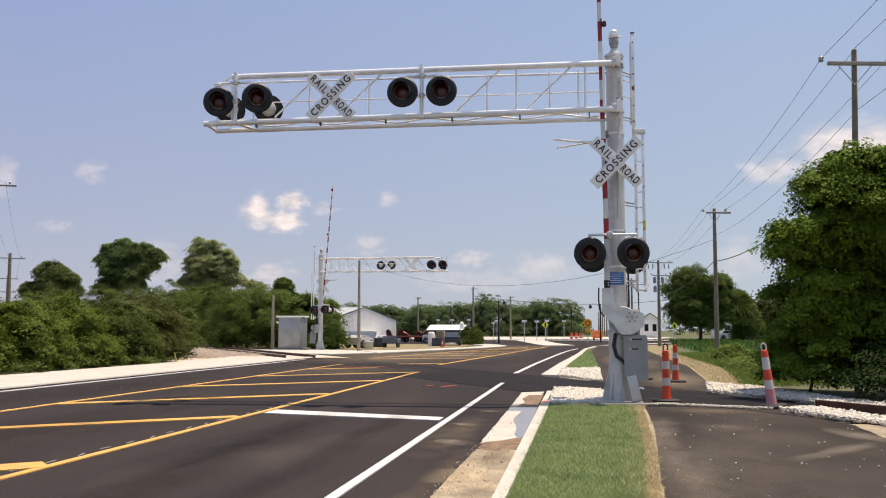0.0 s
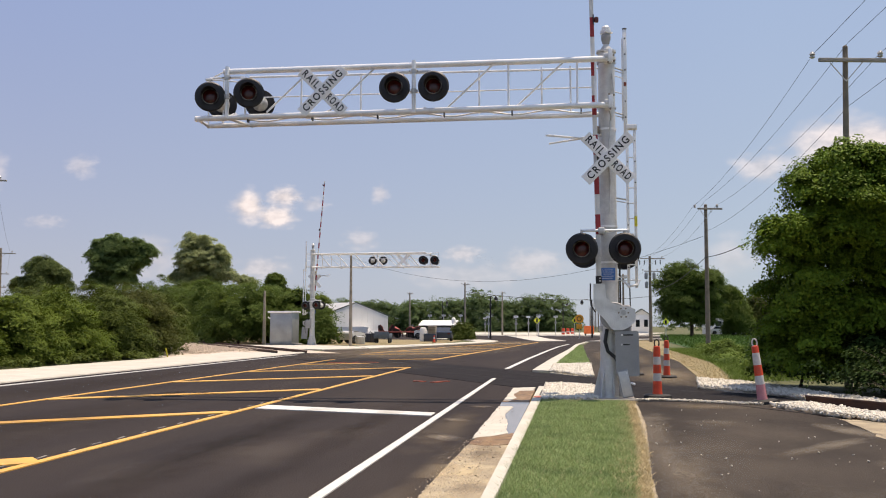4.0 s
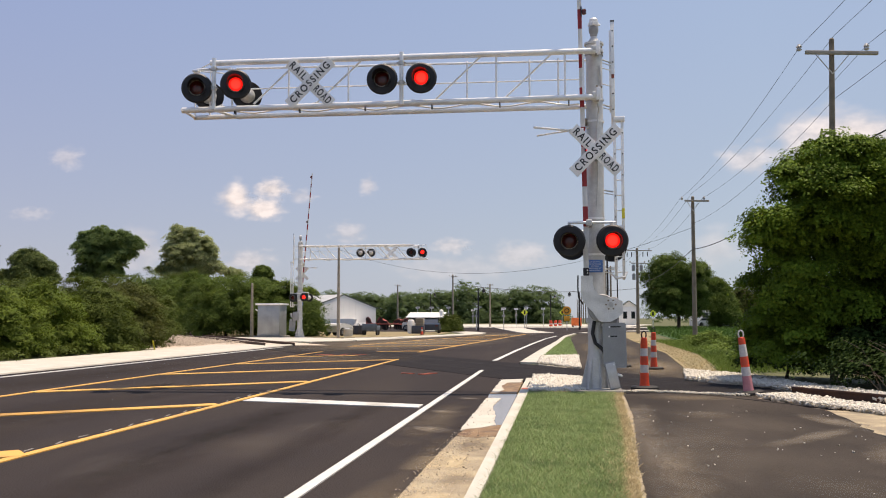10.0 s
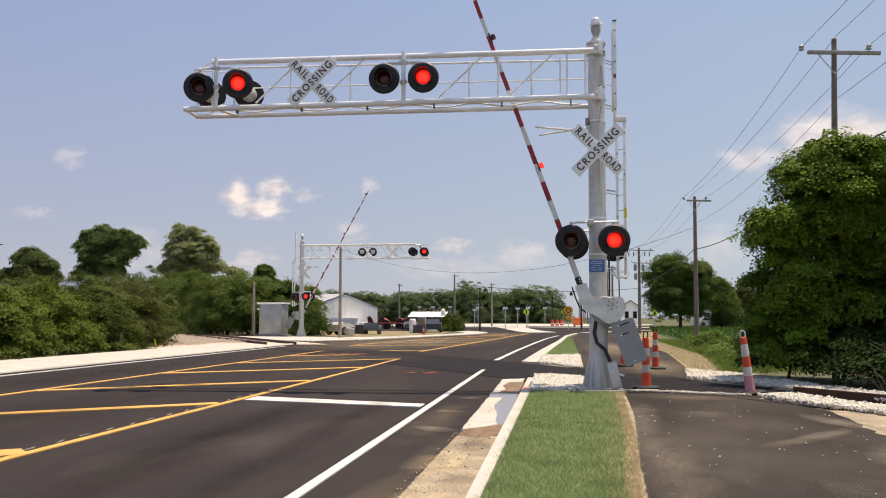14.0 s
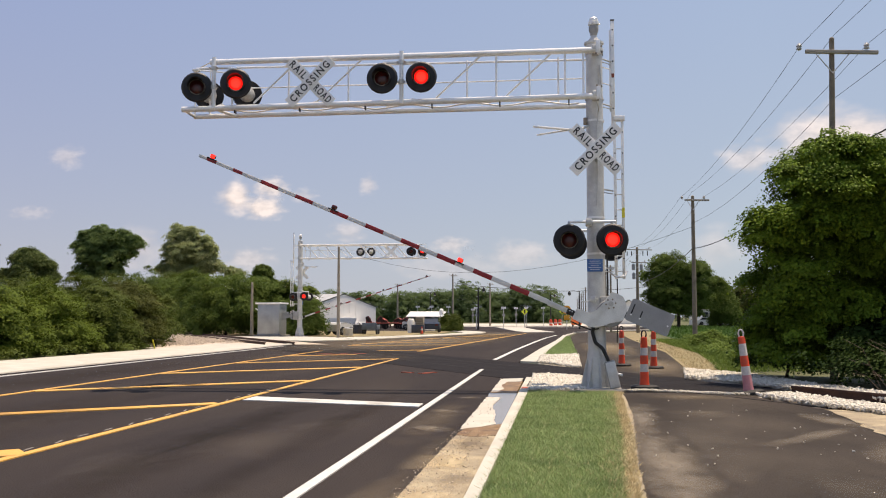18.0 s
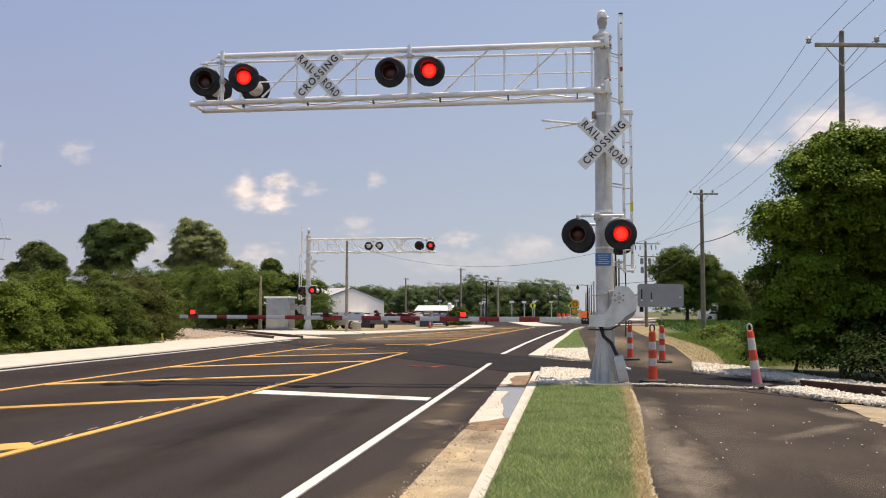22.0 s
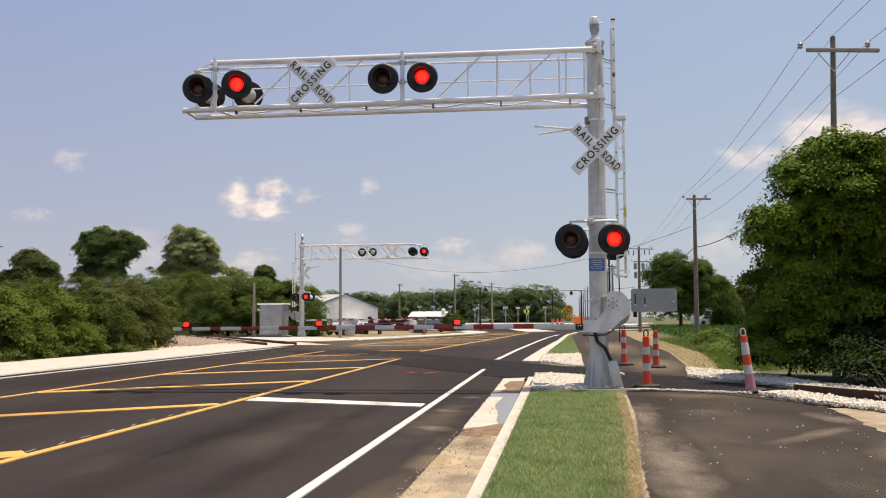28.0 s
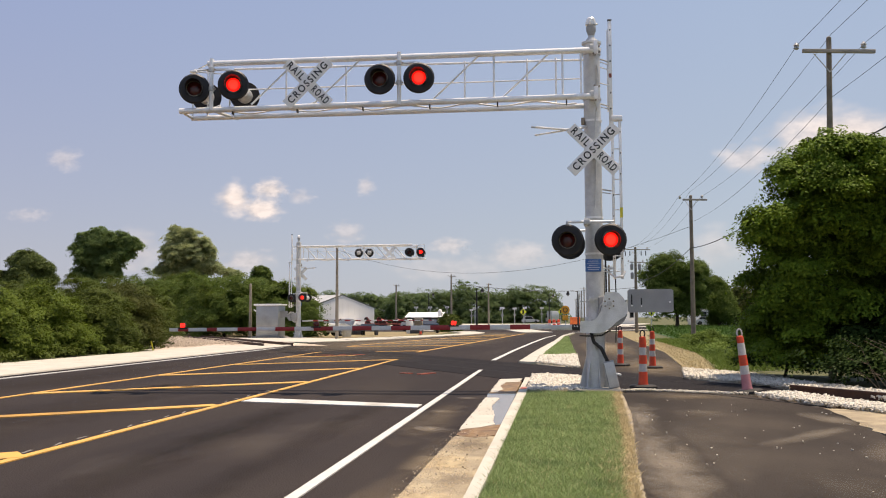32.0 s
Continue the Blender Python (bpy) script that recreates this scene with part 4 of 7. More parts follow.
def gate_arm(parent, pivot, length):
    """The swinging gate: side plate, counterweight, banded arm that points to -x, lamps. Its pivot is its origin."""
    plate = [(0.176, 0.205), (0.10, 0.225), (-0.06, 0.22), (-0.09, 0.15), (-0.135, -0.05), (-0.17, -0.15), (-0.22, -0.24), (-0.31, -0.325), (-0.40, -0.335), (-0.56, -0.34),
             (-0.56, -0.545), (-0.20, -0.555), (-0.10, -0.53), (0.02, -0.45), (0.13, -0.345), (0.29, -0.24), (0.326, -0.18), (0.33, -0.02), (0.267, 0.106)]
    arm = part("gate_arm", Geo().prism(plate, -0.02, 0.02, FACE), PALE_PAINT, parent, "banded gate arm with silver side plate", pivot)
    part("hub_cover", Geo().lathe([(0.27, -0.16), (0.27, -0.05), (0.25, -0.022)], 24, pose(0.06, 0, -0.17, 90)), GREY_PAINT, arm, "grey cover behind the side plate")
    part("hub", Geo().tube((0, -0.02, 0), (0, -0.05, 0), 0.05, n=14), GALV, arm)
    edge = plate[17:] + plate[:10]
    rim = Geo()
    ring_pts = [v for x, z in edge for v in ((x, -0.026, z), (x, 0.16, z), (x * 0.95, -0.026, z * 0.95))]
    rim.add(ring_pts, [f for i in range(0, 3 * len(edge) - 3, 3) for f in ((i, i + 1, i + 4, i + 3), (i, i + 3, i + 5, i + 2))])
    part("flange", rim, PALE_PAINT, arm, "folded silver edge of the side plate")
    for i in range(6):
        a = radians(60 * i + 30)
        part("bolt", Geo().tube((0.09 * math.cos(a), -0.02, 0.09 * math.sin(a)), (0.09 * math.cos(a), -0.035, 0.09 * math.sin(a)), 0.018, n=6), RIM, arm)
    part("counterweight", Geo().prism([(0.345, -0.14), (0.375, -0.17), (1.16, -0.17), (1.195, -0.14), (1.195, 0.235), (1.165, 0.265), (0.38, 0.27), (0.345, 0.24)], -0.055, 0.0, FACE), GREY_PAINT, arm, "flat grey steel counterweight")
    for x, z in ((0.42, -0.04), (0.60, -0.05), (1.13, 0.02)):
        part("bolt", Geo().tube((x, 0.0, z), (x, -0.03, z), 0.018, n=6), ALU, arm)
    for x, h in ((0.42, 0.17), (0.60, 0.10)):
        part("slot", Geo().box(x - 0.012, x + 0.012, -0.003, 0.0, -0.03, h), BLACK, arm)
    part("arm_socket", Geo().box(-0.72, -0.555, -0.03, 0.05, -0.50, -0.385, 0.02), BLACK, arm, "black breakaway socket")
    for x in (-0.66, -0.61):
        part("bolt", Geo().tube((x, -0.03, -0.42), (x, -0.05, -0.42), 0.016, n=6), GALV, arm)
    part("conduit", Geo().pipe([(-0.57, 0.04, -0.60), (-0.35, 0.05, -0.61), (-0.15, 0.06, -0.60), (-0.02, 0.06, -0.52)], 0.014, 6), RUBBER, arm, "thin black cable under the plate")
    part("arm_root", Geo().box(-1.10, -0.70, -0.02, 0.03, -0.49, -0.39, 0.006), GALV, arm, "bare metal arm root")
    step, cuts, x = 0.385, [(1.10, 1.50, True)], 1.50
    while x < length - 1.6:
        cuts.append((x, x + step, len(cuts) % 2 == 0))
        x += step
    for share in (0.25, 0.50, 0.78, 1.0) if len(cuts) % 2 else (0.30, 0.45, 0.72, 0.87, 1.0):
        cuts.append((cuts[-1][1], x + (length - x) * share, len(cuts) % 2 == 0))
    for x, e, white in cuts:
        taper = 0.052 - 0.020 * (x / length)
        part("arm_band", Geo().box(-e, -x, -0.022 if not white else -0.020, 0.03, -0.425 - taper, -0.425 + taper, 0.005), WHITE_BAND if white else RED_BAND, arm,
             "white band" if white else "dark red band")
    for d, phase in ((length - 0.28, "steady"), (length * 0.655, "mid"), (length * 0.342, "right")):
        base = part("arm_lamp", Geo().box(-d - 0.10, -d + 0.10, -0.045, 0.045, -0.405, -0.38, 0.005), BLACK, arm)
        part("lamp_lens", Geo().box(-d - 0.055, -d + 0.055, -0.04, 0.04, -0.38, -0.295, 0.02), LENS, base, "dark red lamp lens")
        unit = part("light_unit", Geo().box(-d - 0.05, -d + 0.05, -0.034, -0.01, -0.375, -0.30, 0.012), GLOW, base, "glowing red light")
        MOVERS[phase].append((unit, 0.03, -0.012))
    return arm


def crossing_signal(m, arm_len, gate_len, label, rear=()):
    """A galvanised mast with truss arm, lights, crossbucks, ladder and gate. It faces -y, its arm reaches to -x."""
    s = thing("crossing_signal", m, label, "railway signal", "railway crossing signals")
    part("foundation", Geo().box(-0.42, 0.46, -0.66, 0.42, -0.20, 0.048, 0.015), CONCRETE_GREY, s, "low concrete foundation")
    part("base_plate", Geo().lathe([(0.36, 0.03), (0.36, 0.06), (0.20, 0.065)], 8, pose(0, 0, 0, 0, 0, 22.5)), GALV, s)
    part("base_skirt", Geo().lathe([(0.205, 0.06), (0.200, 0.30), (0.190, 0.62), (0.180, 0.75)], 20), GALV, s, "thick galvanised base sleeve")
    for i in range(8):
        a = 45 * i + 12
        part("gusset", Geo().prism([(0.17, 0.06), (0.325, 0.06), (0.32, 0.11), (0.20, 0.60), (0.17, 0.62)], -0.008, 0.008, pose(0, 0, 0, 0, 0, a) @ pose(0, 0, 0, 90)), GALV, s)
    part("mast", Geo().lathe([(0.178, 0.70), (0.170, 2.5), (0.165, 5.0), (0.160, 6.74), (0.19, 6.75), (0.19, 6.79), (0.10, 6.82)], 24), GALV, s, "tall round galvanised mast")
    part("finial", Geo().lathe([(0.11, 6.80), (0.105, 6.84), (0.060, 6.90), (0.058, 6.93)], 14), GALV, s, "flared mast cap")
    part("coupling", Geo().lathe([(0.050, 6.92), (0.072, 6.94), (0.072, 6.97), (0.092, 7.01), (0.098, 7.10), (0.080, 7.13)], 14), GREY_PAINT, s, "dull cable coupling")
    part("cable_head", Geo().lathe([(0.075, 7.12), (0.105, 7.14), (0.105, 7.20), (0.085, 7.21), (0.085, 7.26), (0.06, 7.29)], 12), ALU, s, "bright cable head on the mast")
    for a in (20, 140, 260):
        part("bolt", Geo().tube((0.09 * math.cos(radians(a)), 0.09 * math.sin(radians(a)), 7.17), (0.135 * math.cos(radians(a)), 0.135 * math.sin(radians(a)), 7.17), 0.018, n=6), ALU, s)
    part("clamp_band", Geo().lathe([(0.168, 6.60), (0.186, 6.60), (0.186, 6.66), (0.168, 6.66)], 20, closed=True), GALV, s)
    for x, z in ((-0.02, 6.66), (0.14, 6.66), (0.02, 6.42), (0.13, 6.44), (0.03, 5.80), (0.12, 5.78), (0.05, 5.52)):
        part("bolt", Geo().tube((x, -0.20 if abs(z - 6.66) < 0.01 else -0.585, z), (x, -0.17 if abs(z - 6.66) < 0.01 else -0.55, z), 0.020, n=6), RIM, s, "dark bolt head")
    part("cable", Geo().pipe([(0.03, -0.52, 5.5), (0.07, -0.40, 5.40), (0.06, -0.22, 5.36), (0.03, -0.18, 4.9), (0.05, -0.18, 4.2), (0.02, -0.175, 3.5)], 0.014, 6), GALV, s, "thin cable down the mast")
    part("band_buckle", Geo().box(-0.22, -0.15, -0.12, -0.03, 5.14, 5.28, 0.012), RIM, s)
    for z in (5.22, 3.32, 2.62):
        part("band_clamp", Geo().lathe([(0.175, z - 0.02), (0.182, z - 0.02), (0.182, z + 0.02), (0.175, z + 0.02)], 20, closed=True), ALU, s)
    part("conduit", Geo().pipe([(0.10, -0.16, 6.3), (0.13, -0.17, 5.9), (0.08, -0.19, 5.7)], 0.016), GALV, s)
    # truss: four chords, posts, braces
    F, R, T, B = -0.50, 0.15, 6.55, 5.65
    tip = -arm_len
    for y, z, x, low, drop in ((F, T, tip + 0.58, 0.045, 0.045), (F, B, tip, 0.04, 0.09), (R, T, tip + 0.9, 0.06, 0.0), (R, B, tip + 0.0, 0.085, 0.105)):
        part("truss_chord", Geo().tube((0.02, y, z - low), (x, y, z - drop), 0.058 if y == F else (0.050 if z == B else 0.022), n=14), ALU, s, "pale aluminium truss tube")
    posts = [-0.22, -0.57, -1.89]
    for x in posts:
        part("truss_post", Geo().tube((x, F, B), (x, F, T), 0.022), ALU, s)
    k = arm_len / 8.21
    for a, b in ((-1.71, -0.74), (-3.07, -2.10), (-5.43, -4.45), (-6.73, -5.76)):
        part("truss_brace", Geo().tube((a * k, F, B), (b * k, F, T), 0.020), ALU, s)
    for x in (-0.70, -1.27, -2.52, -4.95, -6.2, -7.4):
        part("truss_post", Geo().tube((x * k, R, B), (x * k, R, T), 0.020), ALU, s)
    for i in rear:
        part("truss_brace", Geo().tube((-0.5 - 1.28 * i, R, T - 0.04), (-1.35 - 1.28 * i, R, B - 0.09), 0.040), ALU, s)
    if rear:
        part("truss_chord", Geo().tube((0.02, R + 0.03, T - 0.05), (tip + 0.9, R + 0.03, T - 0.02), 0.055), ALU, s)
    for x in (tip + 0.02, tip + 0.34):
        part("truss_post", Geo().tube((x, R, B - 0.1), (x, R, T - 0.02), 0.016), ALU, s)
    part("truss_brace", Geo().tube((tip + 0.02, R, T - 0.02), (tip + 0.9, R, T - 0.12), 0.014), ALU, s)
    part("truss_brace", Geo().tube((tip + 0.02, F, B - 0.09), (tip + 0.02, R, B - 0.105), 0.03), ALU, s)
    part("truss_brace", Geo().tube((tip + 0.02, R, T - 0.02), (tip + 0.58, F, T - 0.045), 0.014), ALU, s)
    n = 12
    for i in range(n):
        a, b = tip + 0.2 + i * (arm_len - 0.5) / n, tip + 0.2 + (i + 1) * (arm_len - 0.5) / n
        if i % 3 == 0:
            part("truss_brace", Geo().tube((a, R, B), (b, F, B), 0.018, n=8), ALU, s)
    part("hand_rail", Geo().tube((-0.2, R + 0.02, 6.12), (tip + 0.9, R + 0.02, 6.12), 0.014, n=8), ALU, s)
    cable = []
    for i in range(40):
        x = tip + 0.5 + i * (arm_len - 0.8) / 39
        cable.append((x, F + 0.12, B - 0.120 + 0.036 * math.sin(i * 0.95)))
    part("cable", Geo().pipe(cable, 0.016, 6), ALU, s, "drooping cable under the truss")
    for i in range(6):
        x = tip + 1.1 + i * (arm_len - 1.6) / 5
        part("cable_clip", Geo().box(x - 0.012, x + 0.012, F - 0.03, F + 0.06, B - 0.19, B - 0.05), BLACK, s)
    for z, y in ((T, F), (B, F), (T, R), (B, R)):
        part("truss_clamp", Geo().box(-0.06, 0.10, min(y, 0) - 0.06, max(y, 0) + 0.02, z - 0.06, z + 0.06, 0.02), GALV, s, "bolted mast clamp")
        part("u_bolt", Geo().lathe([(0.170, z - 0.015), (0.182, z - 0.015), (0.182, z + 0.015), (0.170, z + 0.015)], 20, closed=True), ALU, s)
    part("clamp_plate", Geo().box(0.02, 0.10, F - 0.075, F - 0.05, T - 0.14, T + 0.14, 0.01), ALU, s)
    part("clamp_plate", Geo().box(0.02, 0.10, F - 0.075, F - 0.05, B - 0.12, B + 0.14, 0.01), ALU, s)
    # lights on the truss
    for x in (tip + 0.67, tip + 4.47):
        part("light_post", Geo().tube((x, F - 0.05, B - 0.10), (x, F - 0.05, T + 0.04), 0.042), ALU, s)
        part("light_crossbar", Geo().tube((x - 0.36, F - 0.04, 6.37), (x + 0.36, F - 0.04, 6.37), 0.026), ALU, s)
        for z in (6.37, 5.98):
            part("post_collar", Geo().lathe([(0.044, z - 0.045), (0.062, z - 0.04), (0.062, z + 0.04), (0.044, z + 0.045)], 14, pose(x, F - 0.05, 0), closed=True), GALV, s)
            for dx in (-0.075, 0.075):
                part("bolt", Geo().tube((x + dx, F - 0.10, z), (x + dx, F - 0.02, z), 0.012, n=6), RIM, s)
        for dx in (-0.37, 0.37):
            part("light_hanger", Geo().box(x + dx - 0.07, x + dx + 0.07, F - 0.10, F + 0.02, 6.32, 6.36, 0.008), ALU, s, "bright bracket over a light")
    part("light_outrigger", Geo().pipe([(tip + 0.67, F - 0.05, B - 0.10), (tip + 0.95, R + 0.1, B - 0.12)], 0.03), ALU, s)
    for x, phase in ((tip + 4.49 - 0.385, "left"), (tip + 4.49 + 0.385, "right")):
        signal_light(s, pose(x, F - 0.16, 6.04, 0, 0, 3), phase)
    for x, phase in ((tip + 0.36, "left"), (tip + 1.16, "right")):
        signal_light(s, pose(x, F - 0.16, 5.97 if phase == "left" else 6.02, 0, 0, 16), phase)
    for x, phase in ((tip + 0.28, "right"), (tip + 1.10, "left")):
        signal_light(s, pose(x, R + 0.10, 6.0, 0, 0, 180 + 16), phase)
    crossbuck(s, pose(tip + 2.65, F - 0.07, 6.03))
    # lights and sign on the mast
    crossbuck(s, pose(0.0, -0.52, 4.58))
    part("sign_bracket", Geo().box(-0.05, 0.05, -0.505, -0.15, 4.44, 4.72), GALV, s)
    part("light_crossbar", Geo().tube((-0.54, -0.40, 3.21), (0.36, -0.40, 3.21), 0.026), ALU, s)
    part("crossbar_clamp", Geo().box(-0.20, -0.08, -0.44, -0.02, 3.15, 3.27, 0.02), GALV, s)
    for x in (-0.515, 0.29):
        part("light_hanger", Geo().tube((x, -0.40, 3.21), (x, -0.40, 2.9), 0.03), GALV, s)
    signal_light(s, pose(-0.515, -0.56, 2.85, 0, 0, -2), "left", True)
    signal_light(s, pose(0.29, -0.56, 2.85, 0, 0, 4), "right")
    part("light_crossbar", Geo().tube((-0.44, 0.50, 3.12), (0.44, 0.50, 3.12), 0.026), ALU, s)
    signal_light(s, pose(-0.46, 0.62, 2.86, 0, 0, 180), "right")
    signal_light(s, pose(0.33, 0.62, 2.82, 0, 0, 180), "left")
    plate = part("notice_plate", Geo().box(-0.18, 0.12, -0.19, -0.182, 2.27, 2.51, 0.003), SIGN_BLUE, s, "small blue notice with white lines")
    for i, (w, z) in enumerate(((0.10, 2.47), (0.12, 2.43), (0.08, 2.39), (0.12, 2.35), (0.10, 2.31))):
        part("text_bar", Geo().box(-w - 0.03, w - 0.03, -0.192, -0.190, z - 0.0035, z + 0.0035), SIGN_WHITE, plate)
    part("keeper_rod", Geo().pipe([(-0.48, -0.46, 4.98), (-1.18, -0.50, 5.05)], 0.022), ALU, s, "pale forked gate keeper rod")
    part("keeper_rod", Geo().pipe([(-0.48, -0.46, 4.98), (-1.12, -0.25, 4.93)], 0.018), ALU, s)
    part("keeper_rod", Geo().pipe([(-0.14, -0.12, 5.10), (-0.30, -0.46, 4.98), (-0.50, -0.46, 4.98)], 0.03), GALV, s)
    # ladder behind the mast
    for x0, y0, z0, z1 in ((0.405, 0.42, 2.15, 5.38), (0.555, 0.42, 2.15, 5.38)):
        part("ladder_rail", Geo().box(x0 - 0.028, x0 + 0.028, y0 - 0.03, y0 + 0.03, z0, z1, 0.006), ALU, s, "perforated aluminium ladder rail")
        for j in range(7):
            z = z0 + 0.4 + j * 0.42
            part("rung_hole", Geo().tube((x0, y0 - 0.030, z), (x0, y0 - 0.034, z), 0.014, n=8), BLACK, s)
    part("ladder_rail", Geo().box(0.345, 0.420, 0.40, 0.46, 5.2, 7.34, 0.006), ALU, s, "perforated aluminium ladder rail")
    part("ladder_rail", Geo().box(0.317, 0.343, 0.42, 0.48, 5.5, 7.16, 0.004), ALU, s, "narrow second ladder rail")
    for j in range(6):
        part("rung_hole", Geo().tube((0.383, 0.40, 5.55 + j * 0.32), (0.383, 0.396, 5.55 + j * 0.32), 0.017, n=8), BLACK, s)
    part("rail_cap", Geo().box(0.341, 0.424, 0.396, 0.464, 7.335, 7.365, 0.005), BLACK, s, "black plastic rail end")
    part("tag", Geo().box(0.355, 0.407, 0.392, 0.398, 6.18, 6.26), MARK_RED, s, "small red warning sticker")
    part("tag", Geo().box(0.533, 0.579, 0.382, 0.389, 3.62, 3.86), SIGN_WHITE, s, "white warning sticker")
    for z in (6.02, 6.34):
        part("ladder_bracket", Geo().tube((0.12, 0.12, z), (0.36, 0.43, z), 0.011, n=8), ALU, s)
    part("ladder_cap", Geo().box(0.385, 0.605, 0.36, 0.50, 5.30, 5.40, 0.01), ALU, s)
    for j in range(10):
        part("rung", Geo().tube((0.405, 0.42, 2.3 + j * 0.305), (0.555, 0.42, 2.3 + j * 0.305), 0.012, n=8), ALU, s)
    for z in (2.35, 3.9, 5.6, 6.5):
        part("ladder_bracket", Geo().tube((0.12, 0.10, z), (0.36, 0.43, z), 0.016, n=8).tube((0.12, 0.10, z - 0.06), (0.36, 0.43, z - 0.06), 0.010, n=8), GALV, s)
    part("tag", Geo().box(0.527, 0.585, 0.382, 0.389, 3.36, 3.56), YELLOW_TAG, s, "yellow warning tag")
    part("ladder_foot", Geo().pipe([(0.26, 0.42, 2.30), (0.41, 0.36, 2.18), (0.57, 0.36, 2.20), (0.61, 0.40, 2.30)], 0.022), ALU, s)
    part("hanging_cable", Geo().pipe([(0.22, 0.25, 2.65), (0.23, 0.27, 2.0), (0.22, 0.2, 1.7)], 0.018), RUBBER, s)
    part("hanging_cable", Geo().pipe([(0.42, 0.42, 2.2), (0.43, 0.42, 1.4), (0.40, 0.3, 0.9)], 0.012), RUBBER, s)
    # gate machine
    part("gate_machine", Geo().box(0.05, 0.40, -0.20, 0.30, 1.22, 1.80, 0.03), GREY_PAINT, s, "grey gate machine case")
    part("gate_shaft", Geo().tube((0.255, -0.30, 1.65), (0.255, 0.05, 1.65), 0.05, n=14), GALV, s)
    part("machine_bracket", Geo().box(-0.20, 0.22, -0.10, 0.12, 1.30, 1.40, 0.01), GALV, s)
    part("hose", Geo().pipe([(-0.05, -0.19, 1.34), (-0.09, -0.21, 1.10), (-0.04, -0.23, 0.92), (0.10, -0.25, 0.80), (0.19, -0.28, 0.60), (0.22, -0.28, 0.52)], 0.035, 10), RUBBER, s, "black cable hose")
    part("stop_rod", Geo().pipe([(-0.30, -0.20, 1.70), (-0.16, -0.24, 1.69), (-0.10, -0.25, 1.73), (0.02, -0.25, 1.74)], 0.013, 6), GALV, s, "thin steel stop rod")
    part("stop_bracket", Geo().box(-0.12, -0.02, -0.26, -0.18, 1.68, 1.80, 0.012), GALV, s)
    part("door_bolt", Geo().tube((0.12, -0.20, 1.55), (0.12, -0.22, 1.55), 0.015, n=8), ALU, s)
    box = part("junction_box", Geo().box(-0.10, 0.10, -0.05, 0.05, 0.0, 0.52, 0.015), GREY_PAINT, s, "small grey junction box leaning on the base", pose(0.33, -0.30, 0.06, 0, -12))
    part("latch", Geo().tube((0.10, -0.05, 0.26), (0.17, -0.09, 0.22), 0.02), ALU, box)
    part("lid", Geo().box(-0.09, 0.09, -0.058, -0.05, 0.02, 0.50, 0.004), GALV, box)
    arm = gate_arm(s, pose(0.52 if rear else 0.255, -0.33, 1.65), gate_len)
    MOVERS["gate"].append(arm)
    return s


YELLOW_TAG = surface("yellow_tag", (0.75, 0.66, 0.05), rough=0.5, bump=0.0)
near_signal = crossing_signal(pose(0.65, 19.25, 0), 8.21, 8.68, "galvanised railway crossing signal with truss arm, crossbucks and gate", ())
far_signal = crossing_signal(pose(-18.55, 68.3, 0, 0, 0, 180), 9.1, 10.2, "galvanised railway crossing signal across the track, seen from behind", range(6))

# ---- trees and bushes ----
tree("maple_tree", (7.4, 22.6, 0), [(-0.1, 0.3, 2.5, 2.2, 1.5, 1.9), (-1.85, -1.2, 4.36, 0.90, 1.3, 0.74), (-2.45, -0.9, 3.25, 0.98, 1.3, 0.80), (-2.42, -0.7, 2.15, 0.98, 1.2, 0.86), (-2.45, -0.5, 1.1, 1.0, 1.1, 0.86), (-1.6, -0.8, 3.75, 0.9, 1.2, 0.7),
                                    (-0.25, -1.4, 4.15, 1.1, 1.5, 0.74), (-1.15, -1.3, 4.62, 0.75, 1.0, 0.48), (-0.8, -0.9, 3.0, 1.3, 1.1, 0.8), (-1.0, -0.7, 1.5, 1.4, 0.9, 0.8), (1.2, -1.5, 2.3, 1.5, 1.5, 1.1), (0.5, -2.0, 1.35, 1.0, 1.0, 0.6), (2.0, -1.2, 2.9, 1.4, 1.4, 1.2), (2.0, -0.9, 4.1, 1.35, 1.8, 1.12)],
     3600, 150, 0.34, 0.066, LEAF_MAPLE, 0.16, "dense dark green broadleaf tree beside the railway", inner=0.08, count=22, lumps=20, corners=4, share=0.34, flat=0.75, up=0.55, tops=0.65)
twigs = thing("dead_brush", pose(7.0, 18.6, 0), "bare grey dead branches under the green tree", "brush")
for i in range(54):
    a, h = random.uniform(1.9, 4.6), random.uniform(0.2, 1.5)
    s = (random.uniform(-1.2, 2.5), random.uniform(-0.4, 0.8), 0)
    e = (s[0] + math.cos(a) * random.uniform(0.3, 1.0), s[1] - random.uniform(0.0, 0.7), h * 0.8)
    mid = ((s[0] + e[0]) / 2, (s[1] + e[1]) / 2, h * 0.65)
    part("branch", Geo().tube(s, mid, 0.010, 0.007, 5, False).tube(mid, e, 0.007, 0.003, 5, False).tube(mid, (mid[0] - 0.25, mid[1] - 0.1, mid[2] + 0.12), 0.006, 0.002, 5, False), TWIG, twigs)
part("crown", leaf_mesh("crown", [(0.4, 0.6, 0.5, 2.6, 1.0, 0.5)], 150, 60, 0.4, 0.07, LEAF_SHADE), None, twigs)

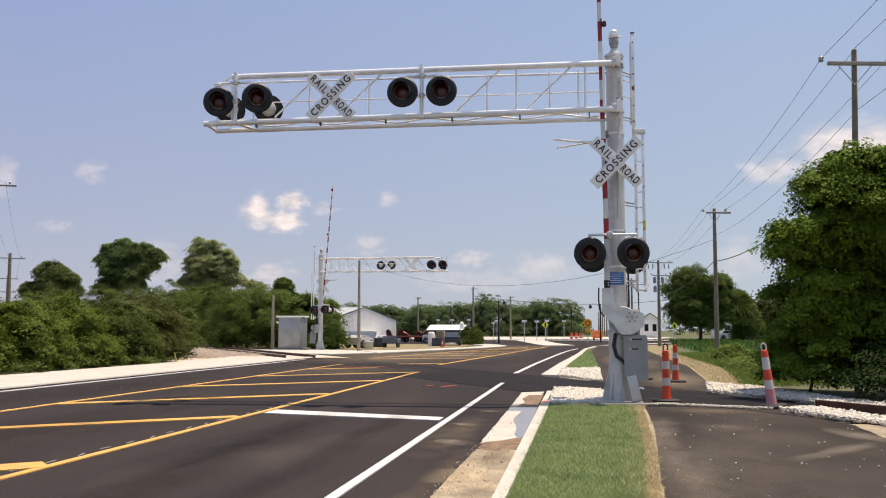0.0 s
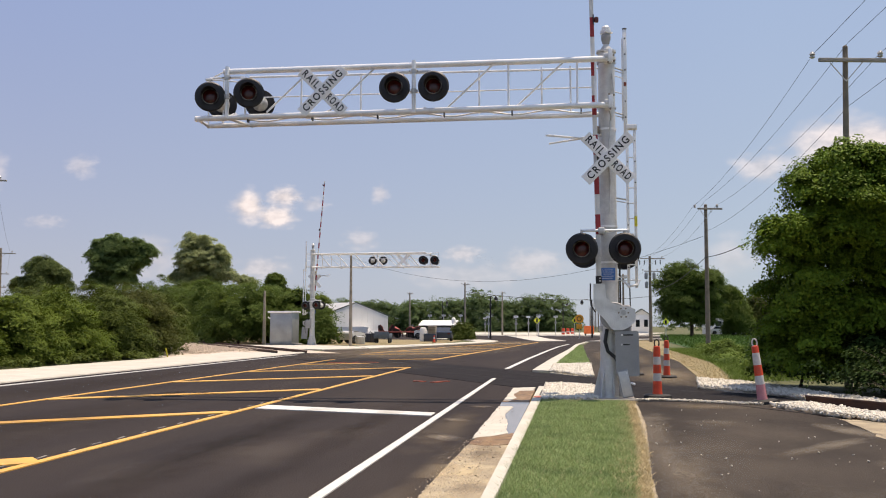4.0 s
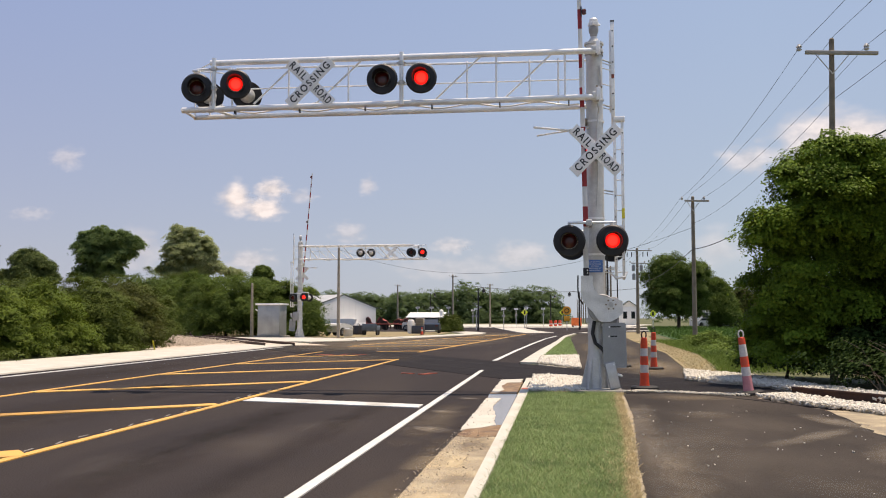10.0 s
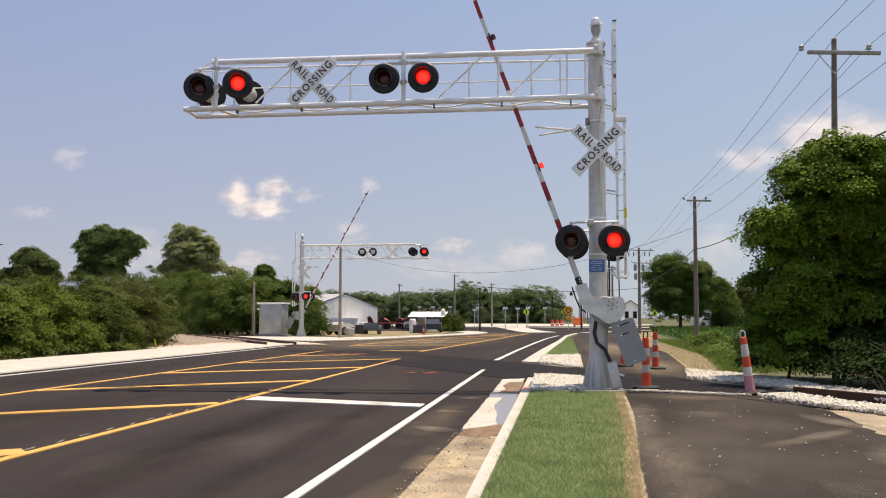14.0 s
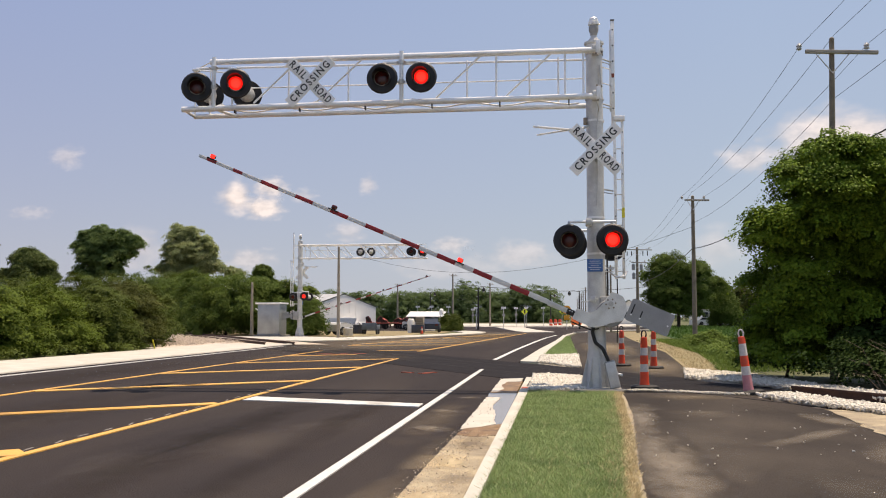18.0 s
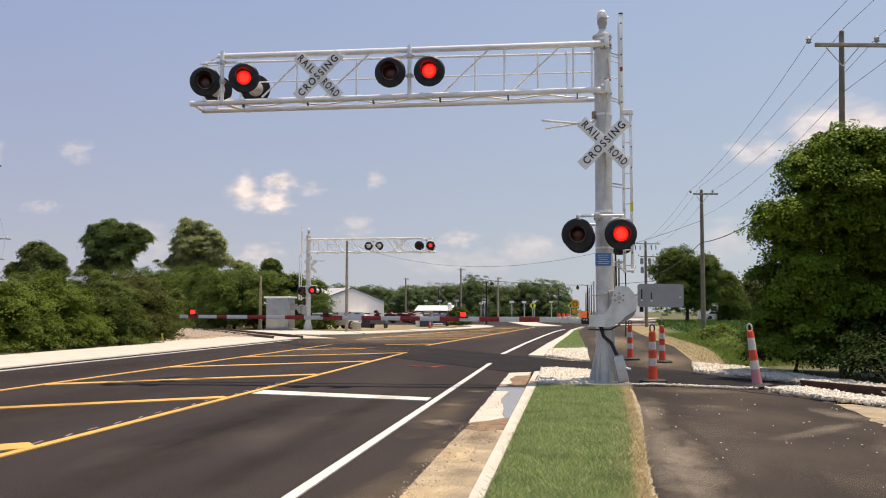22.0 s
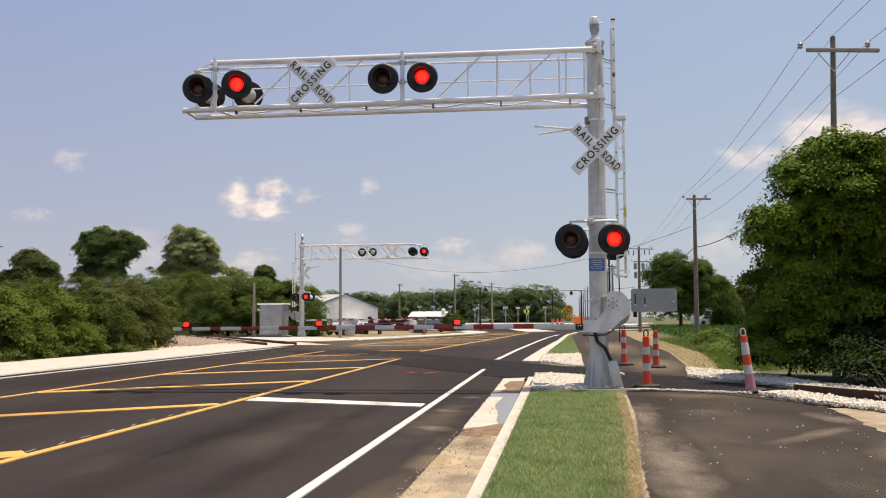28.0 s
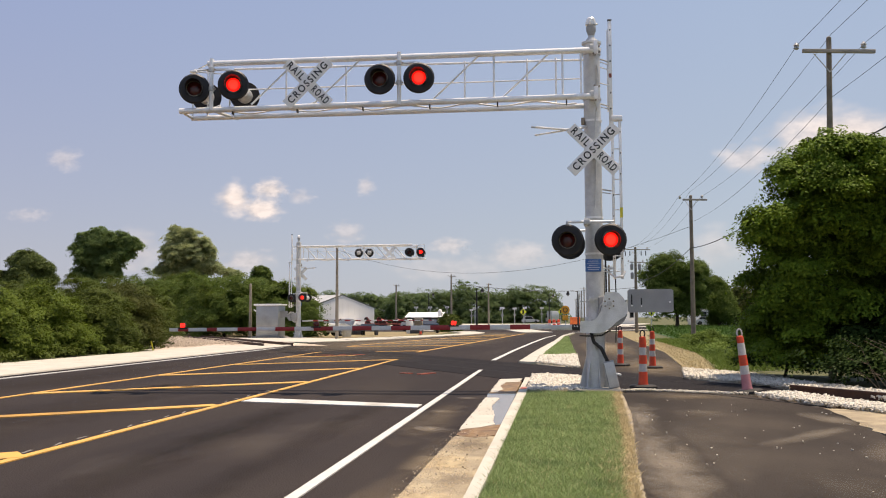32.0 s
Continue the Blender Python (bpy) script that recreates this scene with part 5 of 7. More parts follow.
for i, (x, y, r, h, mat) in enumerate(((-21.6, 26.0, 2.0, 2.0, LEAF_OLIVE), (-20.9, 30.2, 2.0, 2.3, LEAF_BUSH), (-20.6, 33.8, 1.9, 2.5, LEAF_BUSH), (-20.6, 37.0, 2.1, 2.75, LEAF_BUSH), (-20.2, 40.6, 1.9, 2.9, LEAF_OLIVE), (-20.8, 44.6, 1.9, 3.2, LEAF_BROWN), (-21.4, 48.2, 1.8, 3.2, LEAF_OLIVE),
                                       (-24.5, 36.0, 2.4, 3.2, LEAF_BUSH), (-24.5, 42.0, 2.6, 3.2, LEAF_OLIVE), (-26.5, 32.0, 2.6, 3.0, LEAF_BUSH), (-29.0, 40.0, 3.0, 3.3, LEAF_BUSH))):
    blobs = [(0, 0, h * 0.5, r * 0.9, r * 0.9, h * 0.5), (0.2, -0.5, h * 0.22, r * 1.0, r * 1.0, h * 0.24), (-0.6, 0.9, h * 0.45, r * 0.7, r * 0.8, h * 0.42), (0.7, -0.8, h * 0.38, r * 0.7, r * 0.8, h * 0.38)]
    tree("bush", (x, y, 0), blobs, 650, 110, 0.42, 0.085, mat, 0.05,
         "dark olive-green dense roadside bush" if mat is not LEAF_BUSH else "bright green dense roadside bush", "bush", "roadside bushes", 0.08, 8, 16, 3, 0.40, 0.75, 0.7, 0.65)
for x, y, r, h, mat in ((-26.0, 74.0, 3.0, 5.0, LEAF_DARK), (-29.5, 80.0, 3.2, 5.2, LEAF_DARK), (-23.2, 76.5, 2.4, 4.6, LEAF_DARK), (-34.5, 88.0, 3.4, 5.4, LEAF_DARK), (-39.0, 94.0, 4.0, 6.4, LEAF_DARK),
                        (-19.9, 74.5, 1.4, 3.0, LEAF_DARK), (-21.4, 77.0, 1.8, 4.4, LEAF_BUSH), (-44.5, 90.0, 4.0, 5.6, LEAF_OLIVE), (-37, 72.0, 2.4, 2.6, LEAF_OLIVE), (-43, 84, 3, 3.4, LEAF_BUSH),
                        (-11.2, 98.5, 0.75, 1.7, LEAF_OLIVE), (-42.6, 96.0, 2.2, 5.9, LEAF_DARK), (-40.4, 97.0, 2.0, 5.6, LEAF_DARK), (-51.5, 104.0, 2.2, 6.2, LEAF_DARK), (-48.0, 104.0, 2.4, 6.2, LEAF_DARK)):
    h *= 1.04
    blobs = [(0, 0, h * 0.52, r * 0.9, r * 0.9, h * 0.48), (0, -0.6, h * 0.2, r * 1.0, r * 0.9, h * 0.22), (-r * 0.4, 0.5, h * 0.4, r * 0.7, r * 0.7, h * 0.38), (r * 0.45, -0.6, h * 0.36, r * 0.7, r * 0.7, h * 0.35)]
    tree("shrub", (x, y, 0), blobs, 320, 140, 0.8, 0.14, mat, 0.10, "tall dense green shrub beyond the track", "shrub", "shrubs beyond the track", 0.10, 8, 13, 3, 0.40, 0.8, 0.7, 0.65)
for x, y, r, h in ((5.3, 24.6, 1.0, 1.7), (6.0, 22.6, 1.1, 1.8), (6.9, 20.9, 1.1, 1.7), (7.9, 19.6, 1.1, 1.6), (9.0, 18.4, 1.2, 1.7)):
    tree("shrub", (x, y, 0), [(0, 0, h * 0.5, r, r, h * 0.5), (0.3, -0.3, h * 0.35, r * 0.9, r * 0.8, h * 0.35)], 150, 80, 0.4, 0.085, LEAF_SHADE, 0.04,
         "green brush under the tree, its shade put into the leaf colour", "shrub", "brush under the tree", 0.4, 6)
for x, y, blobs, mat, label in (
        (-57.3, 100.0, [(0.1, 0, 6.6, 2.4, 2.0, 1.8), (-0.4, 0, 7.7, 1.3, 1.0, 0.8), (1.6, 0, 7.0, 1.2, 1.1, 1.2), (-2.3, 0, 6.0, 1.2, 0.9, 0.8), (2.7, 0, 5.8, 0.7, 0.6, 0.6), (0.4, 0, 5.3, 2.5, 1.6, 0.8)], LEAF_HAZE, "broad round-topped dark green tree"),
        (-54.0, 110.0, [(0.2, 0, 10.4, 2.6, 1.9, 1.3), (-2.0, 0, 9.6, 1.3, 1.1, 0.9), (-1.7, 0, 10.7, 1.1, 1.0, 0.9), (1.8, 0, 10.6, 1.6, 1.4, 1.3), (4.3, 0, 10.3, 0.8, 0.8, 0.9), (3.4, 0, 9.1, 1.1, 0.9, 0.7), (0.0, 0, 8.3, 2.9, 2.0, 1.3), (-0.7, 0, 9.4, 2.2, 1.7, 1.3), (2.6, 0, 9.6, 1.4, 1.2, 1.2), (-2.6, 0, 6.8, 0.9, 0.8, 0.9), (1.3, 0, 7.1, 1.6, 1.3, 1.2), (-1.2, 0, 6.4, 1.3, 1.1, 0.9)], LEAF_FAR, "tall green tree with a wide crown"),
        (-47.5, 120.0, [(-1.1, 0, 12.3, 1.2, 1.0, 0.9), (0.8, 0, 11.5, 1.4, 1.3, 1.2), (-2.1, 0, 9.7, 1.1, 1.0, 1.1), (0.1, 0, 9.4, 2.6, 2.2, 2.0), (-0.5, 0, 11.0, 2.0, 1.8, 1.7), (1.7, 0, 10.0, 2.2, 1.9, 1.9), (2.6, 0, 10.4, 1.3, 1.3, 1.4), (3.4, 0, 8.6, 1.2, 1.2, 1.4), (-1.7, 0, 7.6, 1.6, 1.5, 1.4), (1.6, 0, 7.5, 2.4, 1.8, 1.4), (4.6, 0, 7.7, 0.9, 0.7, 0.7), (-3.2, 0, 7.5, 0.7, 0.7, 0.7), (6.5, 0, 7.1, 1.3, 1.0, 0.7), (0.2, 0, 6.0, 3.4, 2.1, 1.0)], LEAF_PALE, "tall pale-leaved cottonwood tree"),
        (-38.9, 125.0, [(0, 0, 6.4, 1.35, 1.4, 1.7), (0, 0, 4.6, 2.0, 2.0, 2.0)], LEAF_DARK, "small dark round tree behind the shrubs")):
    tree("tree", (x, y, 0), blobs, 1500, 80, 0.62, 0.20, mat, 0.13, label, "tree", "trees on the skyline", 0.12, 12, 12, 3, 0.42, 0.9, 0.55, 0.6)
for x, y, blobs, mat in (
        (14.8, 130.0, [(0, 0, 7.0, 3.0, 3.0, 2.9), (-2.4, 0, 6.4, 2.0, 2.4, 2.4), (2.3, 0, 6.4, 1.9, 2.4, 2.4), (0, 0, 4.6, 4.0, 3.0, 2.2), (0, 0, 2.6, 3.4, 2.6, 1.7), (-2.2, 0, 4.2, 2.0, 2.0, 1.8), (2.6, 0, 4.2, 1.6, 2.0, 1.8)], LEAF_DARK),
        (20.7, 134.0, [(-0.1, 0, 5.4, 0.9, 0.9, 1.5), (0, 0, 3.6, 1.5, 1.4, 1.8), (0.3, 0, 2.0, 1.8, 1.6, 1.6)], LEAF_DARK),
        (25.0, 138.0, [(0, 0, 3.4, 2.0, 2.0, 2.0), (1.2, 0, 2.4, 2.2, 2.0, 1.8), (-1.4, 0, 1.8, 1.8, 1.6, 1.7)], LEAF_BROWN),
        (32.0, 142.0, [(0, 0, 4.4, 3.6, 3.0, 2.8), (2.4, 0, 3.0, 3.0, 2.6, 2.4)], LEAF_DARK)):
    tree("tree", (x, y, 0), blobs, 1000, 110, 0.9, 0.19, mat, 0.24, "dark green tree at the edge of the field", "tree", "trees by the field", 0.2, 12, 16, 3, 0.38, 0.8, 0.6, 0.65)

# far woods behind the roundabout: one uneven belt
wood_blobs = []
for i in range(88):
    x = -150 + i * 1.7 + random.uniform(-1, 1)
    h = 4.1 + 0.5 * noise.noise(Vector((x * 0.05, 3, 0))) + random.uniform(-0.35, 0.35)
    h += 1.3 * max(0, 1 - abs(x + 25.5) / 6)
    if -15 <= x < -3:
        h += 0.7
    if x > -4:
        h *= max(0.35, 1 - (x + 4) * 0.2)
    wood_blobs.append((x + 0.8, 256 + random.uniform(-5, 5), 1.6, 3.0, 4.0, 1.9 if x < -4 else 1.0))
    wood_blobs.append((x, 262 + random.uniform(-8, 8), h * 0.93 + 0.3, 3.6, 4.5, h * 0.92))
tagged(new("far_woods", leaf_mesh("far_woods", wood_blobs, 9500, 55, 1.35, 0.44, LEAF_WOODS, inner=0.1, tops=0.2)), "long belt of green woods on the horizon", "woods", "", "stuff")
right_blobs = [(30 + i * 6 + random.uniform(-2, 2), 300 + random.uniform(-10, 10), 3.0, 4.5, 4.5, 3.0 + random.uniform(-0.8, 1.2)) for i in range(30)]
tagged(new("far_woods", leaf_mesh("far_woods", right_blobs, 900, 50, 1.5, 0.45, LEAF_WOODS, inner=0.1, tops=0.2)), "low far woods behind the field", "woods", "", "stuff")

# weeds and rough grass
for x, y, r, h in ((5.3, 29.5, 0.45, 0.55), (5.9, 32.5, 0.5, 0.6), (6.5, 36.0, 0.5, 0.7), (6.3, 46.5, 0.5, 0.6), (6.9, 47.5, 0.6, 0.75), (7.0, 42.0, 0.5, 0.5), (6.8, 39.0, 0.5, 0.55)):
    tree("weed_clump", (x, y, 0), [(0, 0, h * 0.5, r, r, h * 0.5), (0.2, -0.2, h * 0.3, r * 0.9, r, h * 0.3)], 90, 60, 0.4, 0.10, WEED, 0.015,
         "clump of tall bright green weeds beside the path", "weeds", "weed clumps", 0.2, 5)
tagged(new("weeds", leaf_mesh("weeds", [(5.6 + i * 0.12 + random.uniform(-0.6, 1.4), 30 + i * 1.5, 0.12, 0.7, 1.1, 0.26) for i in range(24)], 420, 40, 0.40, 0.09, WEED)),
       "rough green weeds along the field edge", "weeds", "", "stuff")
tagged(new("weeds", leaf_mesh("weeds", [(-18.4 + random.uniform(-0.5, 0.5), 22 + i * 0.9, 0.12, 0.5, 0.7, 0.25) for i in range(22)], 240, 30, 0.35, 0.09, LEAF_OLIVE)),
       "rough weeds at the foot of the bushes", "weeds", "", "stuff")
blades("rough_grass", (5.0, 12.0), (26, 60), 30000, 0.17, 0.014, WEED, "rough green grass beside the field", lambda y: (np.interp(y, [26, 30, 38, 60], [3.95, 4.4, 5.1, 5.4]), np.full_like(y, 11.0)))
blades("dry_verge_grass", (3.1, 5.6), (26, 60), 5000, 0.045, 0.010, BLADE_DRY, "dry straw-coloured verge grass", lambda y: (np.interp(y, [26, 29, 40, 60], [3.15, 3.5, 4.1, 4.25]), np.interp(y, [26, 30, 38, 60], [4.05, 4.5, 5.2, 5.5])))
blades("turf_grass_far", (-0.7, 0.5), (35.5, 70), 20000, 0.07, 0.010, BLADE, "short green grass on the far island", lambda y: (np.interp(y, [35, 42, 58, 74], [-0.74, -0.56, -0.06, 0.34]), np.interp(y, [35, 70], [0.52, 0.44])))
blades("field_crop", (7.5, 60), (64, 150), 30000, 0.26, 0.06, CROP_LEAF, "rows of low green crops", lambda y: (np.interp(y, [62, 100, 158], [7.3, 8.6, 13.2]), np.full_like(y, 60.0)), "crop")

stake = thing("survey_stake", pose(-18.0, 42.0, 0, 0, -14, 0), "short yellow wooden survey stake beside the pavement", "stake")
part("lath", Geo().box(-0.03, 0.03, -0.012, 0.012, -0.05, 0.42, 0.004), YELLOW_TAG, stake)

# ---- traffic posts on the path ----


def channelizer(m, label, faded=False):
    """A slim orange traffic post with white collars, rubber foot and grab loop."""
    t = thing("traffic_post", m, label, "traffic post", "orange traffic posts")
    part("foot", Geo().lathe([(0.28, 0.004), (0.28, 0.05), (0.25, 0.07), (0.10, 0.08)], 8, pose(0, 0, 0, 0, 0, 22.5)), RUBBER, t, "black rubber foot")
    low = PINK if faded else ORANGE
    cuts = ((0.05, 0.35, PINK), (0.35, 0.51, CONE_WHITE), (0.51, 0.70, ORANGE), (0.70, 0.92, CONE_WHITE), (0.92, 1.04, ORANGE)) if faded else (
        (0.05, 0.33, ORANGE), (0.33, 0.48, CONE_WHITE), (0.48, 0.65, ORANGE), (0.65, 0.80, CONE_WHITE), (0.80, 1.0, ORANGE))
    for lo, hi, mat in cuts:
        ra, rb = 0.092 - 0.030 * lo, 0.092 - 0.030 * hi
        rows = [(ra + (0.012 if lo < 0.1 else 0.0), lo), (ra, lo + 0.08), (rb, hi)]
        part("collar" if mat is CONE_WHITE else "band", Geo().lathe(rows + ([(0.02, hi + 0.015)] if hi > 0.95 else []), 18), mat, t, "white reflective collar" if mat is CONE_WHITE else "")
    top = 1.10 if faded else 1.06
    loop = [(0.045 * math.cos(a), 0, top + 0.075 * math.sin(a)) for a in (radians(-90 + 30 * i) for i in range(13))]
    part("grab_loop", Geo().pipe(loop, 0.014, 8), RUBBER if not faded else CONE_WHITE, t, "moulded grab loop")
    return t


channelizer(pose(1.57, 19.65, 0.004), "orange and white traffic post on a black rubber foot")
channelizer(pose(3.34, 18.5, 0.004, 0, -6.5, 0), "leaning faded orange traffic post with pink skirt", True)
channelizer(pose(2.43, 27.2, 0.004), "orange and white traffic post past the rails")
channelizer(pose(1.66, 28.6, 0.004), "orange and white traffic post on the far path")

# ---- poles and wires ----


def insulator(parent, p):
    part("insulator", Geo().lathe([(0.03, 0), (0.07, 0.03), (0.045, 0.06), (0.07, 0.10), (0.03, 0.16)], 10, Matrix.Translation(p)), CERAMIC, parent)


ARM_WOOD = surface("bleached_crossarm_wood", (0.42, 0.38, 0.33), (0.32, 0.29, 0.25), 0.2, 0.9, bump=0.4, grain=0.03)


def utility_pole(x, y, h, radius, arms, label, wood=None, lean=0.0):
    t = thing("utility_pole", pose(x - math.sin(radians(lean)) * h, y, 0, 0, lean), label, "utility pole", "utility poles")
    part("pole", Geo().lathe([(radius * 1.15, -0.1), (radius, h * 0.4), (radius * 0.72, h - 0.03), (radius * 0.4, h)], 14), wood or WOOD, t)
    for z, half, turn in arms:
        c, s = math.cos(radians(turn)), math.sin(radians(turn))
        part("crossarm", Geo().box(-half, half, -0.045 - radius, 0.045 - radius, z - 0.042, z + 0.042, 0.01, pose(0, 0, 0, 0, 1.5, turn)), ARM_WOOD, t)
        for k in (-1, 1):
            part("arm_brace", Geo().tube((k * half * 0.45 * c, k * half * 0.45 * s - radius, z - 0.05), (0, -radius, z - 0.5), 0.012, n=6), GALV, t)
            insulator(t, Vector((k * (half - 0.06) * c, k * (half - 0.06) * s - radius, z + 0.05)))
    return t


def wire(a, b, sag, radius=0.0055, label="thin dark overhead wire"):
    a, b = Vector(a), Vector(b)
    pts = [a.lerp(b, i / 16) - Vector((0, 0, sag * 4 * (i / 16) * (1 - i / 16))) for i in range(17)]
    ob = part("overhead_wire", Geo().pipe(pts, radius, 5), WIRE)
    return tagged(ob, label, "wire", "overhead wires")


utility_pole(6.34, 23.7, 7.97, 0.082, [(7.60, 0.82, 0)], "weathered wooden utility pole with crossarm behind the tree", WOOD, 1.1)
utility_pole(6.27, 48.3, 7.25, 0.105, [(7.02, 0.58, 0)], "weathered wooden utility pole beside the field", WOOD)
utility_pole(6.7, 90.0, 7.7, 0.14, [(7.45, 1.1, 0), (6.3, 0.7, 0)], "wooden utility pole with two crossarms", WOOD)
c_pole = [o for o in bpy.data.objects if o.name.startswith("utility_pole")][-1]
for dx, z in ((-0.35, 5.6), (0.35, 5.6), (-0.32, 4.8)):
    part("transformer", Geo().lathe([(0.10, z), (0.15, z + 0.05), (0.15, z + 0.5), (0.06, z + 0.6)], 12, pose(dx, -0.1, 0)), GREY_PAINT, c_pole, "grey transformer can")
for dx in (-0.9, -0.5, 0.5, 0.9):
    part("fuse_holder", Geo().tube((dx, -0.2, 7.3), (dx, -0.2, 6.9), 0.04, n=8), BLACK, c_pole)
utility_pole(4.6, 96.0, 6.4, 0.11, [(6.2, 0.5, 0)], "thin wooden utility pole", WOOD)
utility_pole(5.5, 128.0, 7.4, 0.14, [(7.2, 0.8, 0)], "distant wooden utility pole", WOOD)
utility_pole(5.6, 160.0, 7.6, 0.14, [(7.3, 0.8, 0)], "distant wooden utility pole", WOOD)
for i in range(7):
    y = 240 + 42 * i
    utility_pole(5.5 + 0.28 * i, y, 8.6 + 0.25 * i, 0.15, [(8.2 + 0.25 * i, 1.0, 0)], "distant wooden utility pole in a long row", WOOD)
utility_pole(-14.97, 64.9, 6.15, 0.105, [], "plain weathered wooden pole beside the kerb", WOOD_PALE)
utility_pole(-22.55, 69.8, 3.95, 0.11, [], "short pale wooden post beside the cabinet", WOOD_PALE)
utility_pole(-15.6, 140.0, 7.6, 0.14, [(7.3, 0.5, 0)], "distant pale utility pole", WOOD_PALE)
utility_pole(-23.6, 140.0, 6.2, 0.13, [(6.0, 0.4, 0)], "distant pale utility pole", WOOD_PALE)
utility_pole(-11.0, 150.0, 6.6, 0.13, [(6.4, 0.4, 0)], "distant pale utility pole", WOOD_PALE)
utility_pole(-46.75, 75.0, 7.75, 0.17, [(7.3, 1.1, 12)], "wooden utility pole standing behind the bushes", WOOD)
utility_pole(-60.0, 96.0, 7.2, 0.15, [(6.8, 1.0, 12), (5.4, 0.8, 12)], "wooden utility pole standing behind the bushes", WOOD)
utility_pole(-29.3, 45.0, 9.0, 0.17, [(8.6, 1.15, 12)], "tall wooden utility pole standing behind the bushes", WOOD)
for dx, z in ((-0.76, 7.75), (0.76, 7.75), (0.03, 8.0)):
    wire((6.34 + dx, 23.6, z), (6.2 + dx * 0.7, 48.2, z - 0.6), 0.35)
    wire((6.34 + dx, 23.6, z), (7.4 + dx * 1.2, -6, z + 1.6), 0.4)
    wire((6.2 + dx * 0.7, 48.2, z - 0.6), (6.7 + dx, 89.9, 7.55 if abs(dx) > 0.1 else 7.7), 0.55)
    wire((6.7 + dx, 89.9, 7.55), (5.5 + dx, 128, 7.25), 0.5)
wire((6.34, 23.6, 6.5), (7.6, -6, 8.4), 0.4)
wire((6.34, 23.6, 6.5), (6.2, 48.2, 5.9), 0.4)
wire((6.34, 23.55, 5.15), (7.8, -6, 6.6), 0.35, 0.018, "thick dark communication cable")
wire((6.34, 23.55, 5.15), (6.2, 48.2, 4.68), 0.45, 0.018, "thick dark communication cable")
wire((6.2, 48.2, 5.72), (-14.97, 64.9, 6.0), 1.9, 0.008, "thick dark cable sagging across the road")
wire((6.2, 48.2, 4.68), (6.7, 89.9, 4.7), 0.5, 0.018, "thick dark communication cable")
wire((-15.6, 140, 6.3), (20, 170, 7.4), 1.4, 0.035)
for dx in (-1.0, 0.0, 1.0):
    wire((-29.3 + dx, 44.8, 8.7), (-46.75 + dx, 74.8, 7.4), 0.4)
    wire((-29.3 + dx, 44.8, 8.7), (-21.0 + dx, -6, 9.5), 0.4)
    wire((-46.75 + dx, 74.8, 7.4), (-60 + dx, 95.8, 6.9), 0.3)

# ---- signal cabinet ----
STEEL_SHEET = surface("ribbed_steel_sheet", (0.42, 0.43, 0.43), (0.35, 0.36, 0.36), 0.6, 0.4, 0.5, bump=0.06, grain=0.03, stain=(0.27, 0.27, 0.26), stain_size=0.7, stain_amount=0.4)
hut = thing("signal_cabinet", pose(-20.75, 68.9, 0.03), "grey steel railway signal cabinet on a concrete pad", "cabinet")
part("plinth", Geo().box(-1.05, 1.05, -1.0, 1.0, 0.0, 0.10, 0.02), CONCRETE_GREY, hut)
part("body", Geo().box(-0.80, 0.80, -0.90, 0.90, 0.10, 2.28, 0.02), STEEL_SHEET, hut)
part("roof", Geo().box(-0.95, 0.92, -1.04, 1.04, 2.28, 2.40, 0.03), ALU, hut, "pale overhanging metal roof")
for i in range(6):
    x = -0.80 + 0.267 * (i + 0.5)
    part("rib", Geo().box(x - 0.02, x + 0.02, -0.912, -0.90, 0.12, 2.26, 0.008), STEEL_SHEET, hut)
    part("rib", Geo().box(0.80, 0.812, x * 0.95 - 0.02, x * 0.95 + 0.02, 0.12, 2.26, 0.008), STEEL_SHEET, hut)
part("door", Geo().box(-0.83, -0.80, -0.45, 0.45, 0.2, 2.15, 0.01), GALV, hut)
part("handle", Geo().tube((-0.84, -0.35, 1.1), (-0.86, -0.35, 1.25), 0.015), BLACK, hut)
part("vent_pipe", Geo().tube((-0.80, -0.9, 1.88), (-0.92, -1.0, 1.98), 0.05), ALU, hut)

# ---- yard: building and machines ----
SIDING = surface("white_steel_siding", (0.93, 0.91, 0.86), (0.90, 0.87, 0.82), 1.5, 0.5, bump=0.05, grain=0.05, stain=(0.62, 0.58, 0.52), stain_size=2.5, stain_amount=0.2)
ROOF_METAL = surface("pale_metal_roof", (0.62, 0.61, 0.58), (0.54, 0.53, 0.50), 1.0, 0.45, 0.3, bump=0.05, grain=0.05)
TRIM = surface("grey_green_trim", (0.10, 0.12, 0.10), rough=0.6, bump=0.0)
barn = thing("metal_building", pose(-28.85, 128.0, 0, 0, 0, 52), "low white metal building with a pale gable roof", "building")
part("wall", Geo().prism([(-5.6, 0), (5.6, 0), (5.6, 2.75), (0, 4.42), (-5.6, 2.75)], -0.1, 0.1, pose(0, 0, 0, 90)), SIDING, barn)
part("wall", Geo().box(-5.6, -5.45, 0.1, 7.2, 0, 2.7), SIDING, barn)
part("wall", Geo().box(5.45, 5.6, 0.1, 7.2, 0, 2.7), SIDING, barn)
part("wall", Geo().box(-5.45, 5.45, 7.05, 7.2, 0, 2.7), SIDING, barn)
